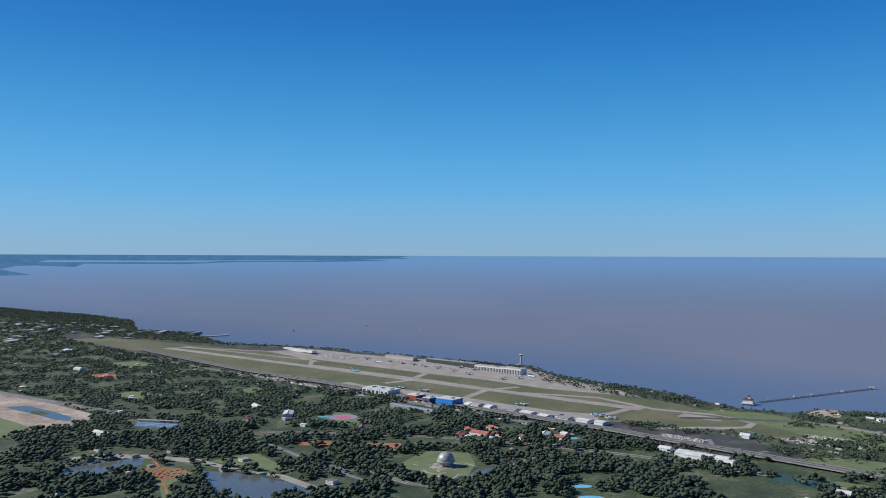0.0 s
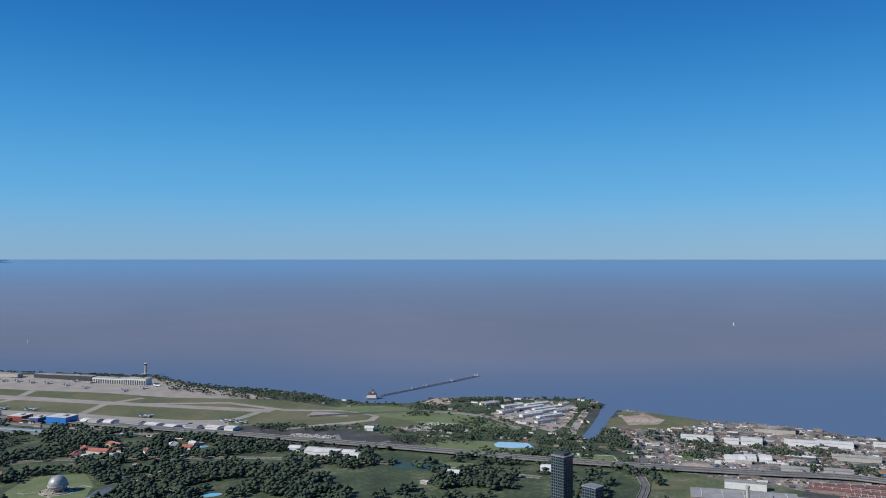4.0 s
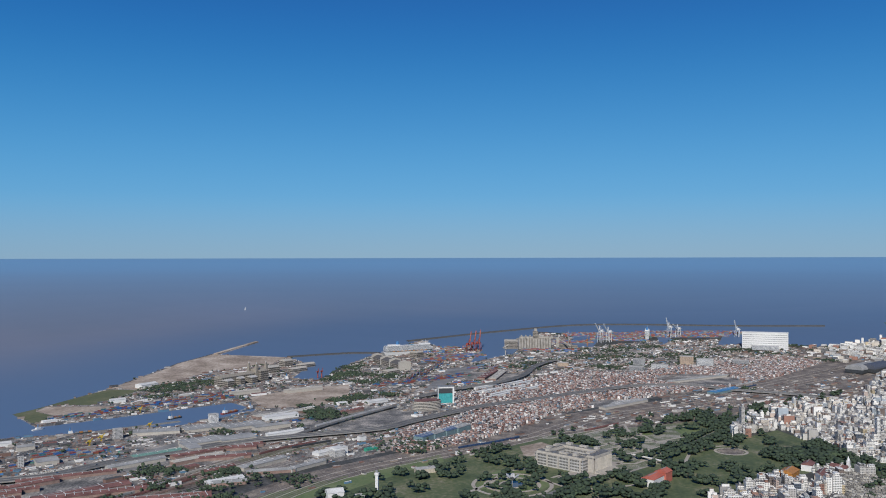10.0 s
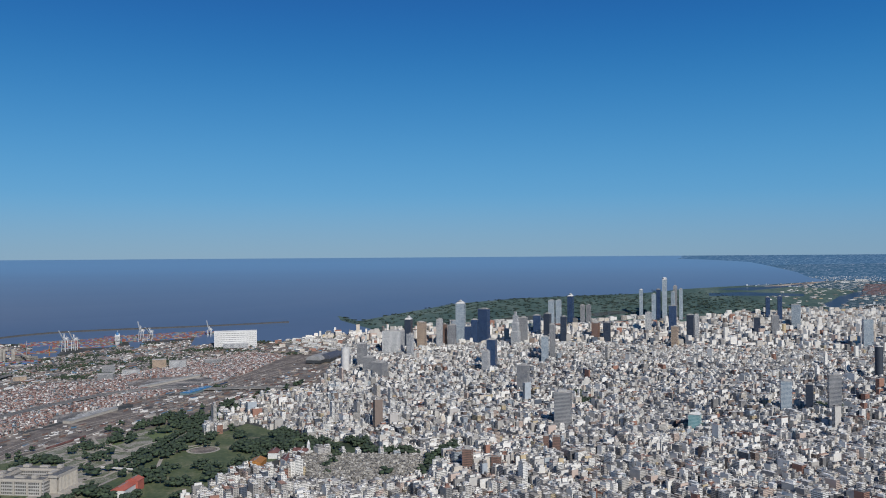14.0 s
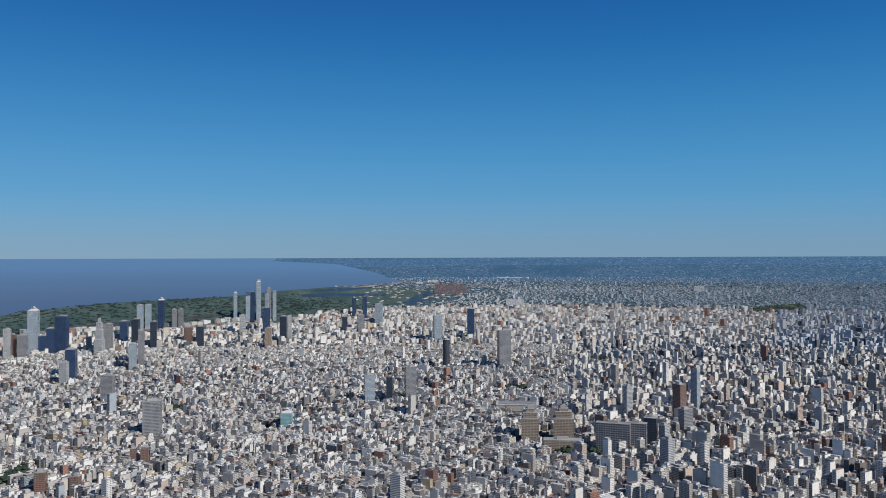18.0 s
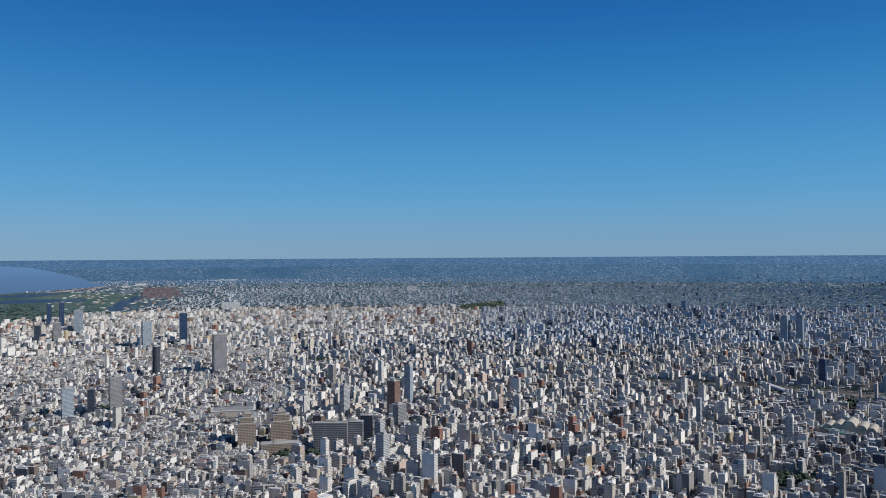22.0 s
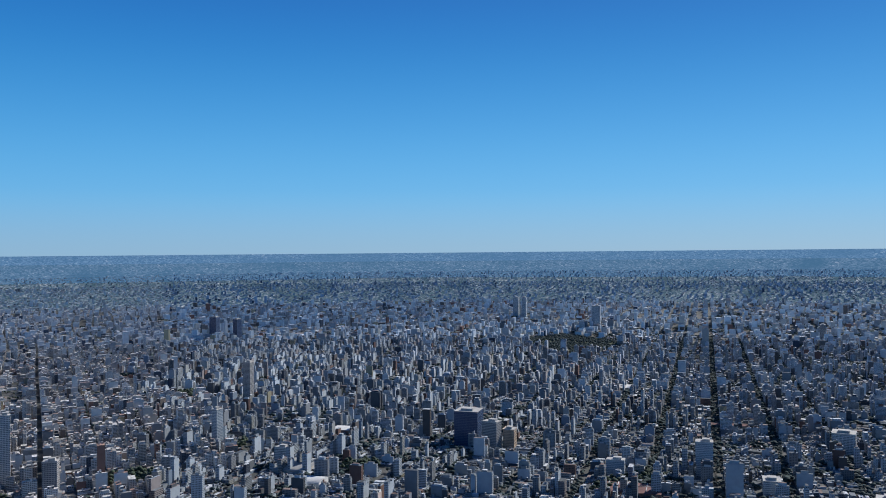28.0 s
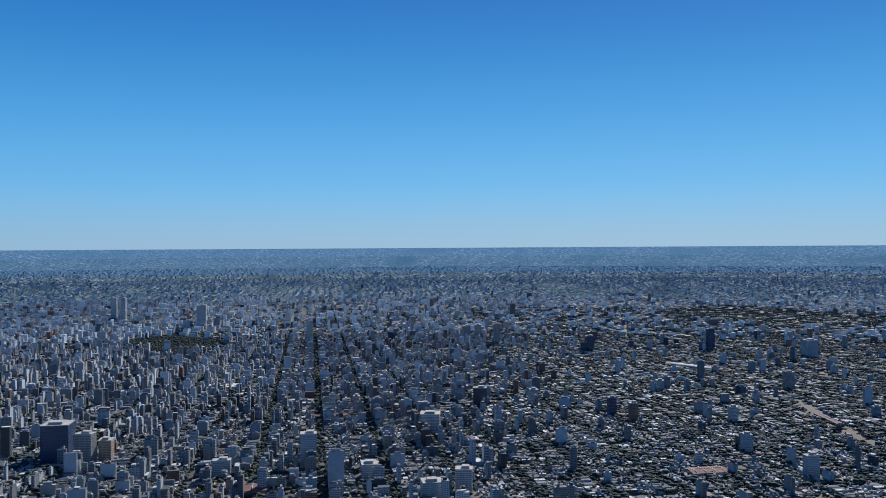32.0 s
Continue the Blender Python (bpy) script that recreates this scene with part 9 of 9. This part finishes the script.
def train(line, start, cars_n, mat, shift, label):
    ob = new("train")
    ob.empty_display_size = 1
    tagged(ob, label, "train", "trains")
    seg = np.hypot(*np.diff(line, axis=0).T)
    cum = np.concatenate([[0], np.cumsum(seg)])
    for k in range(cars_n):
        s = start + k * 25.5
        i = min(np.searchsorted(cum, s) - 1, len(seg) - 1)
        e = (line[i + 1] - line[i]) / seg[i]
        q = line[i] + e * (s - cum[i]) + np.array([-e[1], e[0]]) * shift
        block("carriage", ob, mat, 2.9, 24, 3.6, q[0], q[1], 0.9, math.degrees(math.atan2(e[0], e[1])))


for k, (line, start, n, m, shift, lab) in enumerate(((siding_a, 40, 9, M_REDROOF, 14, "row of rusty red goods wagons"), (siding_a, 330, 7, M_STONE, 7, "row of pale hopper wagons"), (siding_a, 120, 6, M_GREYROOF, -7, "row of grey flat wagons"),
                                                     (siding_a, 520, 6, M_REDROOF, 0, "row of rusty red goods wagons"), (siding_b, 60, 8, M_REDROOF, 8, "row of rusty red goods wagons"), (siding_b, 300, 6, M_WHITEROOF, -8, "row of white wagons"),
                                                     (siding_b, 160, 5, M_BRICK, -16, "row of brown box wagons"), (siding_a, 250, 6, M_BRICK, -14, "row of brown box wagons"), (siding_a, 600, 4, M_DARK, -14, "row of dark tank wagons"))):
    train(line, start, n, m, shift, lab)
train(main, 640, 7, T_STYLE["blue"][0], 11, "blue and grey commuter train")
train(np.array([(1977.0, -17.0), (2072.0, -97.0), (2120.0, -140.0)]), 8, 5, M_REDROOF, 0, "row of rusty red railway wagons")
train(yard, 300, 6, T_STYLE["white"][0], 18, "pale commuter train in the yard")
train(yard, 150, 8, T_STYLE["blue"][0], -22, "blue commuter train in the yard")


PORT_TREES = [(2050, 660, 50, 60), (2110, 690, 40, 40), (2190, 730, 30, 24), (2270, 650, 50, 30), (2340, 620, 50, 40), (2410, 550, 50, 30), (1480, 670, 34, 46), (1495, 645, 30, 36), (1490, 812, 26, 20), (1480, 770, 24, 18),
              (2800, 740, 80, 70), (3010, 840, 90, 70), (2780, 820, 70, 50), (2950, 650, 60, 40), (1710, 340, 40, 40), (1760, 320, 40, 30), (3140, -80, 70, 40), (3860, -320, 100, 60), (3360, -450, 90, 60), (3540, -380, 90, 50), (3790, -630, 90, 50),
              (3190, -220, 70, 40), (3290, 80, 50, 30), (3030, 160, 50, 24), (2670, -510, 40, 24), (3680, -140, 90, 50), (3780, -210, 80, 50), (4140, -470, 60, 30), (4040, -1010, 90, 50), (3810, -1050, 90, 60), (3990, -1220, 90, 60), (4080, -1340, 90, 60),
              (3660, -1180, 80, 40), (3440, -960, 60, 30), (3640, -800, 90, 50), (2480, 1230, 80, 90), (2440, 1290, 60, 50),(1317, 584, 40, 40), (2134, 689, 40, 40), (2114, 651, 40, 40), (2285, 683, 40, 30), (2341, 631, 50, 40), (2389, 1262, 90, 90), (2550, 1200, 70, 60), (2692, 804, 60, 70), (2817, 795, 70, 80), (2639, 677, 60, 60), (2805, 633, 50, 50), (2396, 548, 40, 30), (1825, 809, 40, 30),
              (1322, 1165, 50, 40), (1396, 1103, 40, 30), (1285, 783, 30, 24), (1368, 736, 30, 30), (1478, 763, 34, 34), (1175, 854, 36, 30), (1112, 885, 50, 50), (1464, 588, 40, 30), (1452, 510, 50, 40), (3183, 171, 80, 60), (3113, -125, 90, 60), (3428, -54, 140, 90), (3479, -224, 120, 70), (3085, 226, 60, 50),
              (1933, -101, 40, 40), (2134, -361, 60, 60),(1462, 1237, 60, 50), (1383, 1321, 60, 40), (1278, 1373, 60, 60), (1383, 1269, 50, 30), (1427, 640, 55, 60), (1457, 801, 30, 20), (2076, 635, 60, 50), (2403, 1196, 60, 50), (2271, 1208, 50, 40), (2672, 1069, 60, 40), (1337, 632, 60, 50),
              (2037, 615, 60, 40), (2300, 650, 70, 50), (2966, 829, 60, 50), (2750, 626, 70, 50), (1772, 369, 70, 60), (3673, 33, 120, 70), (3446, -108, 120, 70), (3509, -445, 140, 90), (3780, -662, 120, 70), (3241, -256, 100, 50), (3978, -974, 90, 40), (3935, -1101, 90, 40),
              (1199, 1341, 50, 40), (1280, 1326, 40, 30), (1036, 1280, 50, 30)]
# ---- trees ----
def tree_shape(seed, clumps, coarse=False):
    """A tapered trunk with limbs under a crown of uneven leaf clumps with gaps: unit height 1."""
    rng = random.Random(seed)
    bm = bmesh.new()
    trunk_faces = []

    def limb(a, b, ra, rb):
        m = (Vector(b) - Vector(a)).to_track_quat("Z", "Y").to_matrix().to_4x4()
        r = bmesh.ops.create_cone(bm, segments=3, radius1=ra, radius2=rb, depth=(Vector(b) - Vector(a)).length, matrix=Matrix.Translation((Vector(a) + Vector(b)) / 2) @ m)
        for f in {f for v in r["verts"] for f in v.link_faces}:
            f.material_index = 0
            trunk_faces.append(f)

    limb((0, 0, 0), (0, 0, 0.45), 0.03, 0.018)
    for i in range(clumps):
        a = 2 * math.pi * (i + rng.random() * 0.6) / clumps
        top = i % 3 == 2
        rad = 0.12 if top else 0.26
        c = Vector((math.cos(a) * rad, math.sin(a) * rad, (0.8 if top else 0.52) + rng.uniform(-0.06, 0.06)))
        if i < 2 and clumps > 4:
            limb((0, 0, 0.36), c, 0.014, 0.006)
        m = Matrix.Translation(c) @ pose(0, 0, 0, rng.uniform(0, 90), rng.uniform(0, 90), 0)
        if coarse:
            r = bmesh.ops.create_uvsphere(bm, u_segments=5, v_segments=2, radius=rng.uniform(0.22, 0.29), matrix=m)
        else:
            r = bmesh.ops.create_icosphere(bm, subdivisions=1, radius=rng.uniform(0.17, 0.24), matrix=m)
        for v in r["verts"]:
            v.co += Vector((rng.uniform(-1, 1), rng.uniform(-1, 1), rng.uniform(-1, 1))) * 0.06
        for f in {f for v in r["verts"] for f in v.link_faces}:
            f.material_index = 1 + (i % 2)
    bmesh.ops.triangulate(bm, faces=bm.faces[:])
    bm.verts.ensure_lookup_table()
    v = np.array([tuple(a.co) for a in bm.verts])
    f = np.array([[a.index for a in b.verts] for b in bm.faces])
    mi = np.array([b.material_index for b in bm.faces])
    bm.free()
    return v, f, mi


TREES = [tree_shape(s, 5) for s in range(6)]
SMALL_TREES = [tree_shape(s + 20, 3) for s in range(5)]
FAR_TREES = [tree_shape(s + 40, 2, True) for s in range(8)]


def scatter(poly, density, seed, avoid=(), clear=()):
    """Random spots in an outline, so many a hectare."""
    rng = np.random.default_rng(seed)
    p = np.array(poly)
    lo, hi = p.min(0), p.max(0)
    n = int((hi - lo).prod() / 10000 * density)
    pts = rng.random((n, 2)) * (hi - lo) + lo
    ok = inside(pts, poly)
    for a in avoid:
        ok &= ~inside(pts, a)
    for cx, cy, rad in clear:
        ok &= np.hypot(pts[:, 0] - cx, pts[:, 1] - cy) > rad
    return pts[ok]


def grove(name, pts, seed, label, h0=9.0, h1=17.0, spread=1.15, shapes=None, leaves=None):
    shapes = shapes or TREES
    rng = np.random.default_rng(seed)
    V, F, MI, off = [], [], [], 0
    kinds = rng.integers(0, len(shapes), len(pts))
    for k, (tv, tf, tm) in enumerate(shapes):
        p = pts[kinds == k]
        n = len(p)
        if not n:
            continue
        a, h = rng.random(n) * 2 * np.pi, rng.uniform(h0, h1, n)
        wide = h * spread * rng.uniform(0.8, 1.25, n)
        c, s = np.cos(a)[:, None], np.sin(a)[:, None]
        v = np.empty((n, len(tv), 3))
        v[:, :, 0] = p[:, :1] + wide[:, None] * (tv[None, :, 0] * c - tv[None, :, 1] * s)
        v[:, :, 1] = p[:, 1:2] + wide[:, None] * (tv[None, :, 0] * s + tv[None, :, 1] * c)
        v[:, :, 2] = h[:, None] * tv[None, :, 2]
        V.append(v.reshape(-1, 3))
        F.append((np.arange(n)[:, None, None] * len(tv) + tf[None]).reshape(-1, 3) + off)
        MI.append(np.tile(tm, n))
        off += n * len(tv)
    ob = new(name, mesh_from(name, folded(np.concatenate(V)), np.concatenate(F), [M_BARK, *(leaves or M_LEAF)], index=np.concatenate(MI)))
    ob.data.polygons.foreach_set("use_smooth", np.ones(len(ob.data.polygons), bool))
    return tagged(ob, label, "trees", kind="stuff")


OPEN = [LAKE1, LAKE2, LAKE3, LAKE4, RACE_SAND, ROSES, CLAY1, CLAY2, CLAY3, PROMENADE, oval(12, 1615, 60, 60), LAWN1, LAWN2, LAWN3, LAWN4, LAWN5, TRACK, AIRFIELD, strip(AVENUE1, 36), COASTPARK, COASTPARK2, BLUE_POOL, TANK_PIT, FIELD_R,
        DIRT_SITE, POINT_SAND, DIAMOND]
pts = scatter(NPARK, 62, 31, OPEN + [strip(HWY, 46)], CLEAR_NORTH)
dist = np.hypot(pts[:, 0], pts[:, 1])
gaps = np.array([noise.noise(Vector((x / 110, y / 110, 0.0))) + 0.6 * noise.noise(Vector((x / 38, y / 38, 5.0))) for x, y in pts])
pts = pts[((heading(pts) > 329) | (heading(pts) < 40)) & (dist > 1250) & (dist < 7200) & (np.random.default_rng(8).random(len(pts)) < np.where(dist > 3600, 0.42, np.where(dist > 2500, 0.6, 1.0))) & (gaps > np.where((pts[:, 0] > 430) & (dist < 1750), 0.02, -0.16))]
dist = np.hypot(pts[:, 0], pts[:, 1])
near_trees = pts[dist < 1415][:230]
pts, dist = pts[~((dist < 1415) & (np.cumsum(dist < 1415) <= 230))], dist[~((dist < 1415) & (np.cumsum(dist < 1415) <= 230))]
grove("park_trees", pts[dist < 1560], 32, "dense dark green park trees", 8, 16, 1.4)
grove("park_trees", pts[(dist >= 1560) & (dist < 2000)], 30, "dense dark green park trees", 8, 16, 1.55, SMALL_TREES)
grove("park_trees", pts[dist >= 2000], 33, "dense dark green park trees", 8, 15, 1.6, FAR_TREES)
date_pts = [scatter(SHORE_WOOD, 40, 59), scatter(COASTZONE, 14, 33, OPEN + [strip(HWY, 46)], CLEAR_NORTH), scatter(NORTHCOAST, 50, 34, [AIRFIELD, APRON])]
date_pts = np.concatenate(date_pts)
grove("shore_trees", date_pts[inside(date_pts, COAST)], 35, "green trees along the river shore", 7, 13, 1.25, FAR_TREES)
def on_land(p):
    return p[inside(p, COAST)]


def thinned(p, level):
    """Leaves clearings between the trees."""
    g = np.array([noise.noise(Vector((x / 70, y / 70, 3.0))) + 0.5 * noise.noise(Vector((x / 28, y / 28, 7.0))) for x, y in p])
    return p[g > level]


def avenue_rows(line, off, step):
    """Two rows of trees along the kerbs of an avenue."""
    p = np.array(line, float)
    out = []
    for a, b in zip(p[:-1], p[1:]):
        n = int(np.hypot(*(b - a)) / step)
        e = (b - a) / np.hypot(*(b - a))
        for k in (-1, 1):
            out.append(a + (b - a) * ((np.arange(n) + 0.5) / n)[:, None] + np.array([-e[1], e[0]]) * off * k)
    q = np.concatenate(out)
    return q[~inside(q, FAC_YARD) & (np.hypot(q[:, 0] - 1492, q[:, 1] - 117) > 88)]


AVE = strip(AVENUE_REC, 28)
FLOWER_LAWN = [(1658, 13, 80), (1492, 117, 80), (1600, -45, 40), (1680, -80, 36)]
pts = np.concatenate([thinned(scatter(GREEN_BELT, 34, 47, [ROUND_PLAZA, LAWN_R1, LAWN_R2, FAC_YARD, FAC_PARK, FAC_COURT, VERGE_R, AVE], PORT_CLEAR + FLOWER_LAWN), 0.12), thinned(scatter(FAC_PARK, 14, 48, [AVE], PORT_CLEAR), 0.2), thinned(scatter(PARK_FIG, 34, 44, [PLAZA_FL, FAC_YARD, FAC_PARK, FAC_COURT, VERGE_R, FAC_DIRT, AVE], PORT_CLEAR + FLOWER_LAWN), 0.15), thinned(scatter(PARK_REC, 34, 36, [AVE, ROUND_PLAZA, LAWN_R1, LAWN_R2, FAC_YARD, FAC_PARK, FAC_COURT, VERGE_R, PLAZA_FL], CLEARINGS + PORT_CLEAR), 0.06), avenue_rows(AVENUE_REC, 17, 11.0), scatter(PARK_CEM, 80, 37), thinned(scatter(LAWN_R1, 40, 56, [AVE], PORT_CLEAR), 0.08), thinned(scatter(LAWN_R2, 40, 57, [AVE], PORT_CLEAR), 0.08), thinned(scatter(BELT_CEM, 70, 49, [], PORT_CLEAR), -0.15), np.array([(1552, -500), (1605, -524), (1571, -520), (1502, -486), (1443, -581), (1611, -543)]), scatter(PLAZA_FL, 12, 38, [FLOWER_DISC])])
grove("square_trees", pts, 39, "tall dark trees of the city squares", 10, 18, 1.5)
pts = np.concatenate([scatter(CHACA, 50, 40), thinned(scatter(PARK_W, 34, 41), -0.1), scatter(PARK_S, 4, 42)])
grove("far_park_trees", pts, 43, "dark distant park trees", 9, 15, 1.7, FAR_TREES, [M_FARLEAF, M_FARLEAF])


NORTH_CLUMPS = [(1150, 1535, 40, 40), (1230, 1515, 50, 40), (1320, 1500, 40, 30), (1110, 1480, 40, 40), (1000, 1560, 50, 40), (1060, 1600, 40, 40), (860, 1690, 60, 40), (1270, 1430, 40, 30), (1180, 1600, 30, 24), (1340, 1900, 30, 30), (1290, 1880, 24, 24),
                (493, 1981, 55, 40), (572, 1931, 30, 20), (460, 2013, 30, 24), (709, 1739, 40, 40), (936, 2071, 60, 40), (1072, 2147, 50, 30), (949, 1849, 60, 40), (847, 1793, 60, 40), (384, 1785, 40, 30), (340, 1811, 40, 30),
                (927, 1757, 70, 60), (852, 1802, 50, 40), (945, 1667, 60, 50), (1137, 2124, 60, 50), (1253, 2149, 50, 40), (1413, 2075, 40, 24), (983, 1463, 60, 50), (898, 1500, 50, 50), (807, 1530, 50, 40), (872, 2006, 50, 30), (752, 1702, 60, 40)]
rng = np.random.default_rng(45)
clumps = [np.array([x, y]) + rng.normal(0, 0.42, (n, 2)) * r for x, y, r, n in PORT_TREES + NORTH_CLUMPS]
clumps = np.concatenate(clumps + [thinned(scatter(PORT, 9, 61, YARDS, PORT_CLEAR), 0.16), scatter(strip(RAIL_S, 170), 26, 62, [strip(RAIL_S, 70)])])
clumps = clumps[inside(clumps, COAST)]
grove("port_trees", clumps, 46, "clumps of dark trees between port sheds", 7, 13, 1.2, FAR_TREES)


def street_trees():
    """Rows of trees along both kerbs of the western streets."""
    rng = np.random.default_rng(51)
    a = radians(241)
    ca, sa = math.cos(a), math.sin(a)
    out = []
    t0 = np.arange(-4300, 4300, 11.0)
    for k in range(-40, 41):
        for along in (True, False):
            t = t0 + rng.uniform(-3, 3, len(t0))
            o = np.full(len(t), k * 116.0 + (17 if along else 0)) + rng.choice([-4.0, 4.0], len(t))
            u, v = (t, o) if along else (o, t)
            keep = rng.random(len(t)) < (0.95 if along else 0.45)
            out.append(np.column_stack([u * sa + v * ca, u * ca - v * sa])[keep])
    p = np.concatenate(out)
    d, h = np.hypot(p[:, 0], p[:, 1]), heading(p)
    ok = (d > 1280) & (d < 4000) & (h > 206) & (h < 280) & (rng.random(len(p)) < np.clip((h - 200) / 40, 0.3, 1)) & free(p)
    return p[ok]


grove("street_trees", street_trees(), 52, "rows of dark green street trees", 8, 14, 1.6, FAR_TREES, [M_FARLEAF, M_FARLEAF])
grove("square_trees", np.concatenate([scatter(oval(x, y, r * 0.9, r * 0.75, 17 * k), 75, 80 + k) for k, (x, y, r) in enumerate(CITY_SQUARES)]), 99, "tall dark trees of small city squares", 10, 17, 1.3)
# courtyard and garden trees between the western houses, in patches
rng = np.random.default_rng(53)
d, h = np.sqrt(rng.uniform(1280 ** 2, 5600 ** 2, 52000)), rng.uniform(200, 281, 52000)
p = np.column_stack([d * np.sin(np.radians(h)), d * np.cos(np.radians(h))])
g = np.array([noise.noise(Vector((x / 130, y / 130, 9.0))) + 0.6 * noise.noise(Vector((x / 45, y / 45, 2.0))) for x, y in p])
p = p[(g > np.interp(h, [206, 235, 250, 265, 281], [0.22, 0.2, 0.05, -0.18, -0.26]) + np.clip((d - 3600) / 6000, 0, 0.2)) & free(p)]
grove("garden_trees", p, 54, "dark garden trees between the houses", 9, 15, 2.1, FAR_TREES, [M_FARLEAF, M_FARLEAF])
LIGHT_GREEN = [(-1152, -862), (-1250, -863), (-1347, -841), (-1296, -805), (-1209, -823), (-1127, -822)]
grove("plane_trees", scatter(LIGHT_GREEN, 70, 55), 56, "pale green plane trees along an avenue", 10, 16, 1.3)
grove("reserve_trees", np.concatenate([scatter(RESERVE_WEST, 0.7, 57), on_land(thinned(scatter(EAST_OF_TOWERS, 4, 60, [LAGOON1, LAGOON2, strip(DOCK_BASIN, 330)]), 0.05))]), 58, "green woods of the far reserve", 9, 14, 3.0, FAR_TREES, [M_FARLEAF, M_LEAF[0]])


# trees of the park that stand nearest, one by one
def lone_tree_meshes(k):
    v, f, mi = tree_shape(300 + k, 9)
    out = []
    for name, keep in (("trunk", mi == 0), ("crown", mi > 0)):
        used, inv = np.unique(f[keep], return_inverse=True)
        out.append(mesh_from(name, v[used], inv.reshape(-1, 3), [M_BARK] if name == "trunk" else M_LEAF, index=None if name == "trunk" else mi[keep] - 1))
    return out


LONE = [lone_tree_meshes(k) for k in range(5)]
rng = np.random.default_rng(91)
for i, (x, y) in enumerate(near_trees):
    ob = thing("park_tree", x, y, "broad dark green park tree", "tree", "near park trees", rng.uniform(0, 360))
    h = rng.uniform(8, 16)
    for name, me in zip(("trunk", "crown"), LONE[i % 5]):
        attach(name, me, ob).matrix_local = Matrix.Diagonal((h * 1.15, h * 1.15, h, 1))
